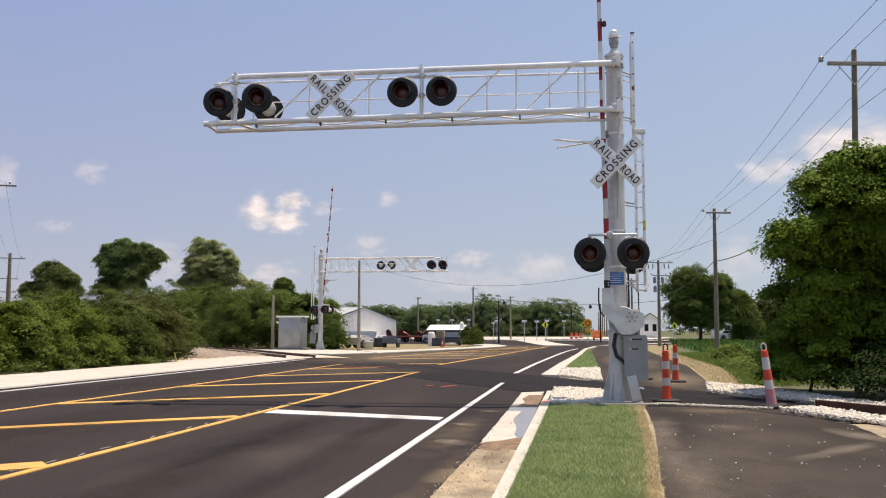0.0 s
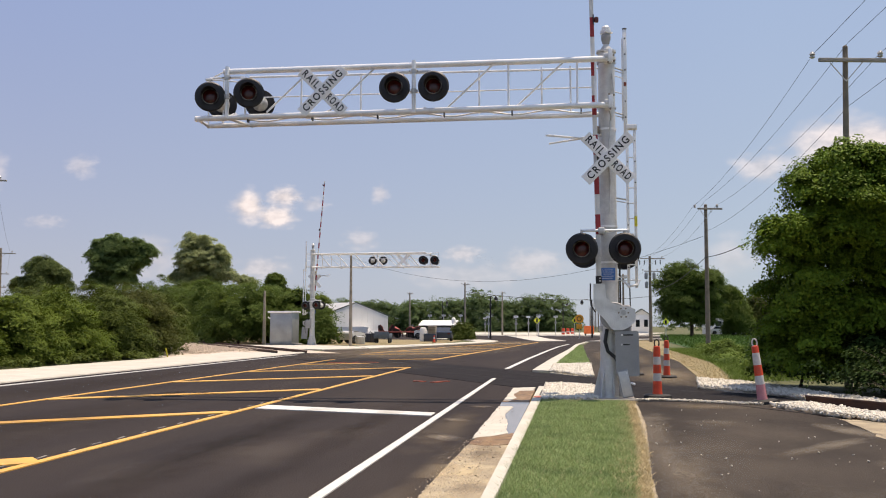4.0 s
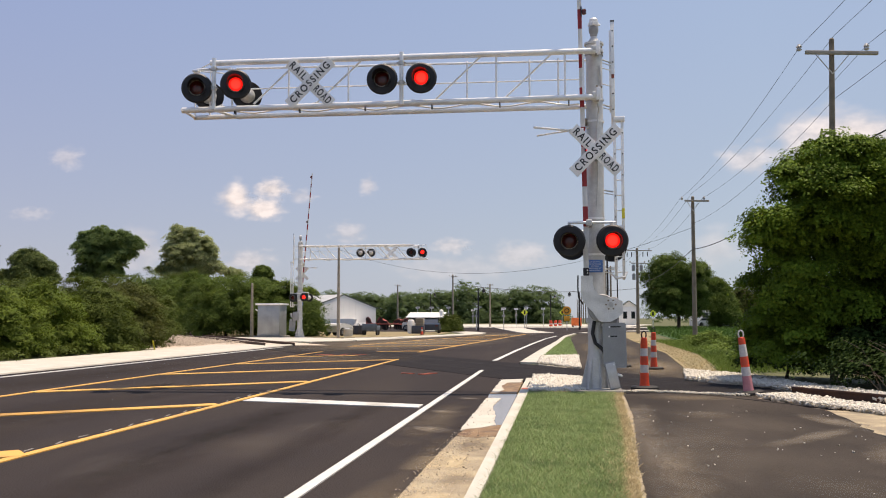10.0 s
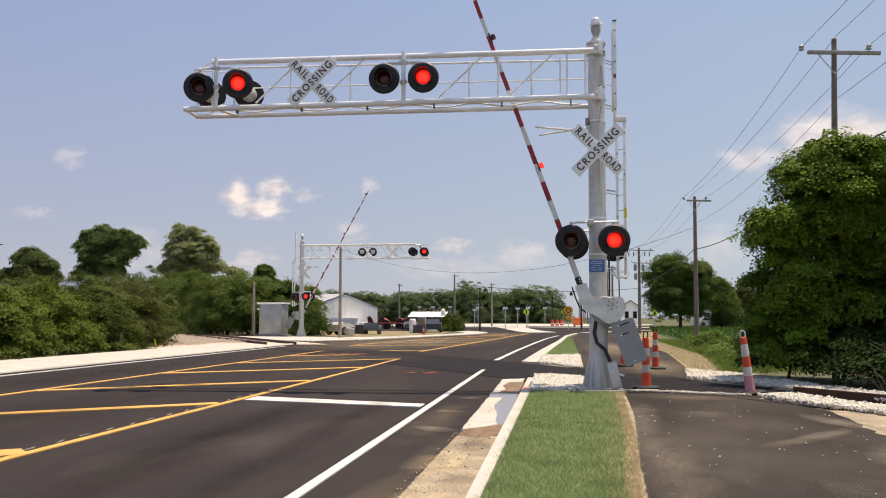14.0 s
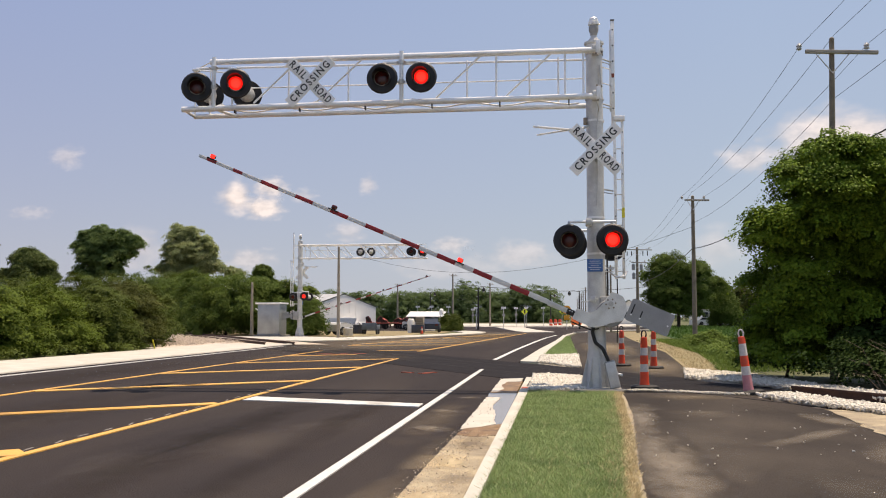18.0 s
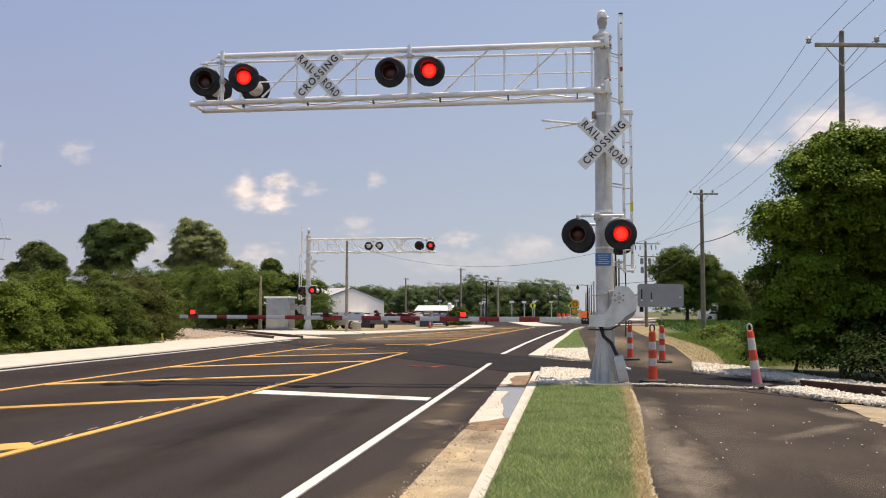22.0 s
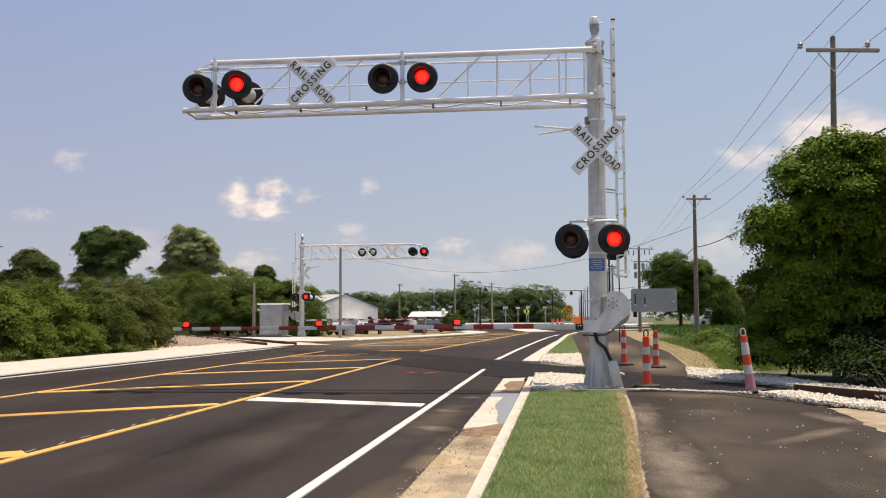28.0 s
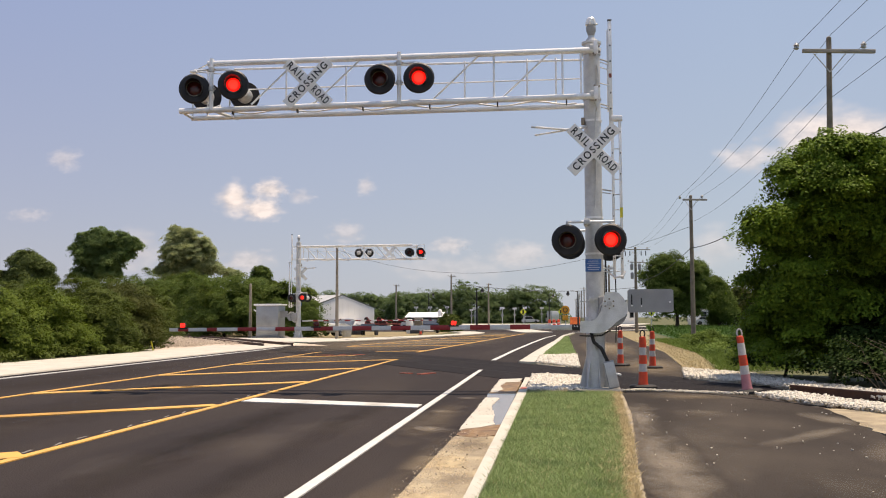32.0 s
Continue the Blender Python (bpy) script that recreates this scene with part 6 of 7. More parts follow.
for k in (-1, 1):
    part("roof", Geo().prism([(0, 4.50), (k * 5.8, 2.76), (k * 5.8, 2.68), (0, 4.42)], -7.6, 0.13, pose(0, 0, 0, 90)), ROOF_METAL, barn)
    part("gable_trim", Geo().prism([(0, 4.54), (k * 5.9, 2.76), (k * 5.9, 2.62), (0, 4.40)], 0.131, 0.15, pose(0, 0, 0, 90)), TRIM, barn)
for i in range(11):
    x = -5.0 + i * 1.0
    part("siding_rib", Geo().box(x - 0.02, x + 0.02, -0.115, -0.10, 0, 2.7 + (5.6 - abs(x)) * 0.293 - 0.06), SIDING, barn)
part("low_annex", Geo().box(-0.8, 2.6, -2.4, -0.2, 0, 0.75, 0.03), SIDING, barn, "low white lean-to")


def vehicle(m, colour, label, length=4.5, height=1.45, group="parked cars", box=False):
    """A car: body with cabin, window band, four wheels, lights."""
    paint = surface("car_paint", colour, tuple(c * 0.92 for c in colour), 1.0, 0.25, 0.1, bump=0.0)
    t = thing("car" if not box else "truck", m, label, "car" if not box else "truck", group)
    h, n = height, length / 2
    side = pose(0, 0, 0, 90)
    if box:
        part("body", Geo().box(-n, n * 0.45, -0.95, 0.95, 0.55, h, 0.04), paint, t, "box body")
        part("cab", Geo().prism([(n * 0.47, 0.4), (n, 0.4), (n, 1.1), (n * 0.85, h * 0.8), (n * 0.47, h * 0.8)], -0.9, 0.9, side), paint, t)
    else:
        part("body", Geo().prism([(-n, 0.28), (n, 0.28), (n, 0.62), (n * 0.92, 0.78), (n * 0.45, 0.88), (-n * 0.85, 0.92), (-n, 0.8)], -0.86, 0.86, side), paint, t)
        part("cabin", Geo().prism([(n * 0.42, 0.88), (n * 0.10, h), (-n * 0.55, h), (-n * 0.82, 0.90)], -0.70, 0.70, side), paint, t)
    for k in (-1, 1):
        z0, z1 = (0.95, h - 0.08) if not box else (1.15, h * 0.75)
        part("window", Geo().prism([(n * 0.36, z0), (n * 0.09, z1), (-n * 0.52, z1), (-n * 0.72, z0)] if not box else [(n * 0.55, z0), (n * 0.95, z0), (n * 0.85, z1), (n * 0.55, z1)],
                                   k * 0.72 - 0.01 if not box else k * 0.91 - 0.01, k * 0.72 + 0.01 if not box else k * 0.91 + 0.01, side), GLASS, t)
        for x in (-n * 0.62, n * 0.62):
            wheel = part("wheel", Geo().lathe([(0.20, -0.10), (0.31, -0.10), (0.33, -0.05), (0.33, 0.05), (0.31, 0.10), (0.20, 0.10)], 16, pose(x, k * 0.78, 0.33, 90)), RUBBER, t)
            part("rim", Geo().lathe([(0.19, -0.09), (0.19, 0.09)], 12, pose(x, k * 0.79, 0.33, 90)), GALV, wheel)
        part("headlight", Geo().box(n - 0.06, n + 0.01, k * 0.6 - 0.14, k * 0.6 + 0.14, 0.56, 0.68, 0.01), CERAMIC, t)
        part("tail_light", Geo().box(-n - 0.01, -n + 0.05, k * 0.6 - 0.12, k * 0.6 + 0.12, 0.62, 0.76, 0.01), LENS, t)
    return t


def flatbed(m, colour, label, length=5.0):
    paint = surface("trailer_paint", colour, tuple(c * 0.7 for c in colour), 0.6, 0.6, 0.2, bump=0.1, grain=0.03)
    t = thing("trailer", m, label, "trailer", "trailers in the yard")
    n = length / 2
    part("bed", Geo().box(-n, n, -1.0, 1.0, 0.6, 0.75, 0.02), paint, t)
    for k in (-1, 1):
        part("side_board", Geo().box(-n, n, k * 1.0 - 0.03, k * 1.0 + 0.03, 0.75, 1.25, 0.01), paint, t)
        for x in (-0.5, 0.45):
            part("wheel", Geo().lathe([(0.15, -0.1), (0.34, -0.1), (0.36, 0), (0.34, 0.1), (0.15, 0.1)], 14, pose(x, k * 0.9, 0.36, 90)), RUBBER, t)
    part("front_board", Geo().box(-n - 0.03, -n + 0.03, -0.97, 0.97, 0.75, 1.5, 0.01), paint, t)
    part("drawbar", Geo().tube((n, 0, 0.6), (n + 1.2, 0, 0.5), 0.05), paint, t)
    return t


STEEL_BLUE = surface("blue_skip_paint", (0.050, 0.060, 0.085), (0.085, 0.090, 0.105), 0.5, 0.6, 0.1, bump=0.2, grain=0.04, stain=(0.10, 0.06, 0.04), stain_size=0.7, stain_amount=0.5)


def skip(m, length, label):
    """A steel skip: flared sides, ribs, a rolled rim and rubbish that shows over it."""
    t = thing("skip", m, label, "skip", "skips in the yard")
    n = length / 2
    part("body", Geo().prism([(-n + 0.12, 0.06), (n - 0.12, 0.06), (n, 0.72), (-n, 0.72)], -0.45, 0.45, FACE), STEEL_BLUE, t)
    for k in (-1, 1):
        part("rim", Geo().tube((-n, k * 0.45, 0.72), (n, k * 0.45, 0.72), 0.035), STEEL_BLUE, t)
        part("skid", Geo().box(-n + 0.15, n - 0.15, k * 0.35 - 0.05, k * 0.35 + 0.05, 0.0, 0.07, 0.01), RUBBER, t)
    for i in range(4):
        x = -n + 0.2 + i * (length - 0.4) / 3
        part("rib", Geo().box(x - 0.03, x + 0.03, -0.49, -0.45, 0.1, 0.70, 0.01), STEEL_BLUE, t)
    for i in range(3):
        x = -n * 0.6 + i * n * 0.55
        part("scrap", Geo().tube((x, 0.1 * i - 0.1, 0.55), (x + 0.25 - 0.2 * i, 0.0, 0.95 - 0.08 * i), 0.05, n=7), (GALV, WOOD, RUBBER)[i], t)
    return t


skip(pose(-18.2, 83.5, -0.01, 0, 0, 4), 1.05, "dark blue steel skip with scrap in it, in the yard")
skip(pose(-17.2, 82.5, -0.01, 0, 0, -5), 1.05, "dark blue steel skip beside the bin")
flatbed(pose(-15.6, 79.5, 0, 0, 0, 88) @ Matrix.Scale(0.62, 4), (0.16, 0.20, 0.25), "blue-grey trailer with a pale tailboard, in the yard", 2.0)
boat = thing("low_trailer", pose(-26.2, 113.0, 0, 0, 0, 6), "long low white trailer parked before the building", "trailer")
part("body", Geo().prism([(-2.0, 0.55), (2.0, 0.55), (2.2, 1.25), (1.6, 1.32), (-2.1, 1.22)], -0.8, 0.8, FACE), SIDING, boat)
for x in (-0.6, 0.3):
    for k in (-1, 1):
        part("wheel", Geo().lathe([(0.15, -0.1), (0.34, -0.1), (0.36, 0), (0.34, 0.1), (0.15, 0.1)], 14, pose(x, k * 0.75, 0.36, 90)), RUBBER, boat)
part("drawbar", Geo().tube((2.0, 0, 0.55), (3.1, 0, 0.4), 0.05), GALV, boat)
bin_thing = thing("waste_bin", pose(-16.3, 74.0, -0.03), "round grey steel bin by the kerb", "bin")
part("drum", Geo().lathe([(0.34, 0), (0.36, 0.05), (0.36, 0.5), (0.38, 0.55), (0.32, 0.55)], 18), GALV, bin_thing)
part("lid", Geo().lathe([(0.38, 0.55), (0.36, 0.60), (0.1, 0.63)], 18), GALV, bin_thing)
RED_IRON = surface("rusty_red_iron", (0.38, 0.072, 0.050), (0.24, 0.070, 0.050), 0.4, 0.7, 0.1, bump=0.3, grain=0.05)


def harrow(m, wide, high, label):
    """A folded red disc harrow: frame, wings folded up, gangs of discs, tongue and wheels."""
    t = thing("farm_implement", m, label, "farm machine", "farm implements")
    n = wide / 2
    for y in (-0.5, 0.0, 0.5):
        part("frame_beam", Geo().box(-n, n, y - 0.06, y + 0.06, 0.62, 0.76, 0.02), RED_IRON, t)
    for k in (-1, 1):
        wing = part("wing", Geo().prism([(k * n * 0.35, 0.76), (k * n, 0.76), (k * n * 1.02, high * 0.9), (k * n * 0.72, high), (k * n * 0.4, high * 0.78)], -0.40, 0.40, FACE), RED_IRON, t, "folded red wing")
        for i in range(4):
            z = 0.85 + i * (high - 1.0) / 4
            part("disc", Geo().lathe([(0.03, -0.02), (0.20, 0.0), (0.03, 0.02)], 12, pose(k * n * (0.55 + 0.1 * i), -0.43, z, 90)), RUST, wing)
        part("wheel", Geo().lathe([(0.2, -0.12), (0.40, -0.12), (0.43, 0), (0.40, 0.12), (0.2, 0.12)], 14, pose(k * n * 0.6, 0, 0.43, 90)), RUBBER, t)
        part("strut", Geo().tube((k * n * 0.2, 0, 0.7), (k * n * 0.75, -0.1, high * 0.92), 0.045), RED_IRON, t)
    for i in range(6):
        x = -n * 0.85 + i * n * 0.34
        part("disc", Geo().lathe([(0.03, -0.03), (0.24, 0.0), (0.03, 0.03)], 12, pose(x, -0.6, 0.30, 0, 90)), RUST, t)
    part("tongue", Geo().tube((n * 0.2, -0.4, 0.7), (n + 0.9, -1.0, 0.5), 0.06), RED_IRON, t)
    return t


harrow(pose(-22.2, 115, 0, 0, 0, 10), 1.9, 1.55, "rusty red disc harrow folded up in the yard")
harrow(pose(-20.4, 116, 0, 0, 0, -12), 2.8, 1.30, "rusty red cultivator standing in the yard")
harrow(pose(-19.2, 111, 0, 0, 0, 6), 3.0, 1.12, "dark red tillage machine standing in the yard")
harrow(pose(-17.9, 118, 0, 0, 0, 20), 2.6, 1.35, "rusty red disc harrow beside the white car")
crate = thing("storage_box", pose(-12.95, 88.0, 0), "dark steel box with a brown crate on it", "box")
part("box", Geo().box(-0.55, 0.55, -0.4, 0.4, 0.0, 0.70, 0.02), STEEL_BLUE, crate)
part("top_crate", Geo().box(-0.18, 0.52, -0.35, 0.35, 0.70, 1.38, 0.02), WOOD_PALE, crate, "weathered brown crate")
for i in range(3):
    part("slat", Geo().box(-0.18, 0.52, -0.37, -0.35, 0.78 + i * 0.2, 0.90 + i * 0.2, 0.004), WOOD, crate)
cone = thing("traffic_cone", pose(-11.75, 82.0, -0.01), "small orange and white traffic cone by the kerb", "traffic cone")
part("foot", Geo().box(-0.16, 0.16, -0.16, 0.16, 0.0, 0.03, 0.005), RUBBER, cone)
part("cone_body", Geo().lathe([(0.13, 0.03), (0.10, 0.2), (0.03, 0.62), (0.02, 0.64)], 14), ORANGE, cone)
part("collar", Geo().lathe([(0.087, 0.30), (0.066, 0.45)], 14), CONE_WHITE, cone, "white reflective collar")
vehicle(pose(-16.2, 105, 0, 0, 0, 10), (0.62, 0.61, 0.58), "small white cart parked in the yard", 2.0, 0.95)
vehicle(pose(-17.6, 76.5, 0, 0, 0, 60), (0.66, 0.65, 0.62), "small white cart parked behind the signal", 1.5, 1.0)
vehicle(pose(-12.2, 91, 0, 0, 0, 95), (0.035, 0.045, 0.065), "dark blue car parked beside the shed", 3.6, 1.25)
tank = thing("storage_tank", pose(-12.4, 103, 0), "long white cylindrical storage tank lying in the yard", "tank")
part("shell", Geo().lathe([(0.2, -1.3), (0.40, -1.2), (0.48, -1.0), (0.48, 1.0), (0.40, 1.2), (0.2, 1.3)], 20, pose(0, 0, 0.62, 0, 90)), SIDING, tank)
for x in (-0.8, 0.8):
    part("saddle", Geo().box(x - 0.12, x + 0.12, -0.4, 0.4, 0, 0.25, 0.02), CONCRETE_GREY, tank)
shed = thing("shed", pose(-17.2, 122, 0), "open white-roofed shed in the yard", "shed")
part("roof", Geo().prism([(-1.8, 1.48), (1.6, 2.10), (1.6, 2.02), (-1.8, 1.40)], -2.0, 2.6, pose(0, 0, 0, 90, 0, 90)), SIDING, shed, "white sloping roof")
for x in (-1.8, 2.4):
    for y in (-1.4, 1.4):
        part("post", Geo().box(x - 0.06, x + 0.06, y - 0.06, y + 0.06, 0, 1.46 if y < 0 else 1.98), WOOD, shed)
part("back_wall", Geo().box(-1.9, 2.5, 1.47, 1.55, 0, 1.9), TRIM, shed)
silo = thing("white_bin", pose(-14.9, 121, 0), "small white feed bin beside the shed", "bin")
part("shell", Geo().lathe([(0.28, 0.0), (0.28, 2.0), (0.24, 2.3), (0.1, 2.45)], 16), SIDING, silo)
part("hip_roof", Geo().lathe([(1.5, 0.7), (1.55, 0.8), (0.4, 1.7)], 4, pose(0.9, 0.5, 0, 0, 0, 45)), SIDING, silo, "pale hipped cover")
drum2 = thing("water_barrel", pose(-13.6, 88.0, 0), "white plastic barrel in the yard", "barrel")
part("barrel", Geo().lathe([(0.30, 0), (0.33, 0.2), (0.33, 1.0), (0.28, 1.2), (0.2, 1.25)], 16), SIDING, drum2)

# ---- signs and lamps round the roundabout ----
SIGN_ORANGE = surface("orange_sign_sheet", (0.98, 0.42, 0.03), rough=0.5, bump=0.0)
SIGN_LIME = surface("yellow_green_sign_sheet", (0.85, 0.92, 0.05), rough=0.5, bump=0.0)
SIGN_GREY = surface("sign_back", (0.36, 0.36, 0.35), rough=0.5, metal=0.3, bump=0.0)
ORANGE_MESH = surface("orange_barrier", (0.95, 0.22, 0.05), (0.82, 0.16, 0.04), 0.4, 0.6, bump=0.0)


def road_sign(x, y, top, shape, material, label, extra=None):
    t = thing("road_sign", pose(x, y, 0), label, "road sign", "road signs")
    part("post", Geo().box(-0.04, 0.04, -0.03, 0.03, -0.1, top), GALV, t)
    r = 0.45 if shape == "round" else 0.31
    if shape == "diamond":
        part("plate", Geo().box(-r, r, -0.05, -0.035, -r, r, 0.004, pose(0, 0, top - 0.4, 0, 45)), material, t)
        part("symbol", Geo().box(-0.10, 0.10, -0.056, -0.051, top - 0.65, top - 0.15), SIGN_BLACK, t, "black symbol")
    elif shape == "round":
        part("plate", Geo().lathe([(r * 1.1, 0), (r * 1.1, 0.015)], 20, pose(0, -0.035, top - 0.4, 90)), material, t)
        part("ring_symbol", Geo().lathe([(0.20, 0.016), (0.28, 0.016), (0.28, 0.022), (0.20, 0.022)], 18, pose(0, -0.035, top - 0.4, 90), closed=True), SIGN_BLACK, t, "black ring symbol")
    else:
        part("plate", Geo().lathe([(r * 0.6, 0), (r * 0.6, 0.015)], 20, pose(0, -0.035, top - 0.95, 90)), SIGN_GREY, t)
        part("top_plate", Geo().box(-0.27, 0.27, -0.05, -0.035, top - 0.24, top, 0.004), SIGN_WHITE, t, "white name plate")
        part("text_bar", Geo().box(-0.18, 0.18, -0.056, -0.051, top - 0.15, top - 0.09), SIGN_GREY, t)
    if extra == "lower":
        part("lower_plate", Geo().box(-0.32, 0.32, -0.05, -0.035, top - 1.55, top - 1.0, 0.004), material, t)
    return t


road_sign(-4.9, 128, 2.5, "diamond", SIGN_LIME, "yellow-green pedestrian crossing sign")
road_sign(-0.1, 146, 2.6, "diamond", SIGN_LIME, "yellow-green pedestrian crossing sign")
road_sign(4.6, 132, 2.4, "diamond", SIGN_LIME, "yellow-green pedestrian crossing sign")
road_sign(10.7, 120, 2.3, "diamond", SIGN_LIME, "yellow-green sign beside the field")
road_sign(0.45, 112, 2.6, "round", SIGN_ORANGE, "orange round temporary roundabout sign", "lower")
for x, y, top in ((-10.3, 118, 2.6), (-6.9, 116, 2.6), (-6.2, 132, 2.7), (-5.0, 136, 2.8), (-2.7, 138, 2.8), (-19.5, 132, 2.9), (-17.6, 132, 2.9), (-15.3, 132, 2.9), (-12.9, 142, 2.6)):
    road_sign(x, y, top, "name", SIGN_WHITE, "white plate over a grey round sign on a steel post")
barrier = thing("barrier", pose(1.9, 140, 0), "orange plastic construction barrier at the road works", "barrier")
part("panel", Geo().box(-0.7, 0.7, -0.1, 0.1, 0.3, 1.4, 0.03), ORANGE_MESH, barrier)
for x in (-0.5, 0.5):
    part("foot", Geo().box(x - 0.1, x + 0.1, -0.4, 0.4, 0, 0.3), RUBBER, barrier)
for i in range(3):
    t = thing("barrel_marker", pose(-1.9 + i * 0.7, 158 + i * 6, 0), "orange and white construction barrel", "traffic barrel", "construction barrels")
    part("drum", Geo().lathe([(0.28, 0), (0.26, 0.5), (0.22, 1.0), (0.1, 1.02)], 12), ORANGE, t)
    part("collar", Geo().lathe([(0.275, 0.35), (0.268, 0.5)], 12), CONE_WHITE, t)


def street_lamp(x, y, h, reach, label):
    t = thing("street_lamp", pose(x, y, 0), label, "street lamp", "street lamps")
    part("pole", Geo().lathe([(0.12, -0.05), (0.10, 0.3), (0.06, h)], 10), BLACK, t)
    part("arm", Geo().pipe([(0, 0, h - 0.1), (reach * 0.5, 0, h + 0.05), (reach, 0, h)], 0.03, 6), BLACK, t)
    part("shade", Geo().lathe([(0.20, h - 0.42), (0.18, h - 0.2), (0.06, h - 0.02)], 12, pose(reach, 0, 0)), BLACK, t)
    part("globe", Geo().lathe([(0.05, h - 0.55), (0.14, h - 0.48), (0.16, h - 0.42)], 12, pose(reach, 0, 0)), CERAMIC, t)
    return t


street_lamp(1.95, 117, 4.45, -1.15, "black curved street lamp by the roundabout")
street_lamp(-9.05, 106, 4.6, 0.6, "black street lamp by the splitter island")
street_lamp(-20.2, 150, 5.2, 0.7, "distant black street lamp")
street_lamp(-2.0, 165, 5.2, 0.7, "distant black street lamp")
house = thing("house", pose(12.3, 190, 0), "white house far behind the field", "house")
part("wall", Geo().box(-1.6, 1.6, -3, 3, 0, 3.4, 0.02), SIDING, house, "white clapboard wall")
for k in (-1, 1):
    part("roof", Geo().prism([(0, 4.65), (k * 1.9, 3.35), (k * 1.9, 3.2), (0, 4.5)], -3.3, 3.3, pose(0, 0, 0, 90)), TRIM, house)
part("gable", Geo().prism([(-1.6, 3.4), (1.6, 3.4), (0, 4.48)], -3.0, 2.9, pose(0, 0, 0, 90)), SIDING, house)
for x in (-0.75, 0.75):
    w = part("window", Geo().box(x - 0.4, x + 0.4, -3.06, -3.0, 1.2, 2.6, 0.01), CERAMIC, house)
    part("pane", Geo().box(x - 0.32, x + 0.32, -3.075, -3.06, 1.28, 2.52), GLASS, w)
farm = thing("house", pose(27.5, 178, 0), "white farmhouse behind the dark trees", "house")
part("wall", Geo().box(-5, 5, -3, 3, 0, 3.0, 0.02), SIDING, farm)
for k in (-1, 1):
    part("roof", Geo().prism([(k * 3.4, 2.9), (0, 4.6), (0, 4.45), (k * 3.4, 2.75)], -5.3, 5.3, pose(0, 0, 0, 90, 0, 90)), TRIM, farm)
for x in (-3, 0, 3):
    w = part("window", Geo().box(x - 0.5, x + 0.5, -3.06, -3.0, 1.0, 2.3, 0.01), CERAMIC, farm)
    part("pane", Geo().box(x - 0.42, x + 0.42, -3.075, -3.06, 1.08, 2.22), GLASS, w)
for i, (x, y) in enumerate(((24.5, 172), (30.5, 172))):
    vehicle(pose(x, y, 0, 0, 0, 5 * i), (0.55, 0.55, 0.54), "white car parked by the far houses", 3.8, 1.4, "parked cars")

# cars on the roundabout
CAR_WHITE = vehicle(pose(-60, 141, 0), (0.66, 0.66, 0.64), "white car driving round the far roundabout", 3.9, 1.4, "moving cars")
CAR_DARK = vehicle(pose(-50, 143, 0), (0.03, 0.032, 0.035), "dark car driving round the far roundabout", 4.0, 1.5, "moving cars")
CAR_VAN = vehicle(pose(-40, 145, 0), (0.62, 0.62, 0.60), "white van driving on the far road", 4.2, 1.7, "moving cars")
TRUCK = vehicle(pose(70, 158, 0, 0, 0, 180), (0.68, 0.67, 0.64), "white box truck on the far road", 6.0, 2.9, "moving cars", True)

# ---- clouds, far off ----


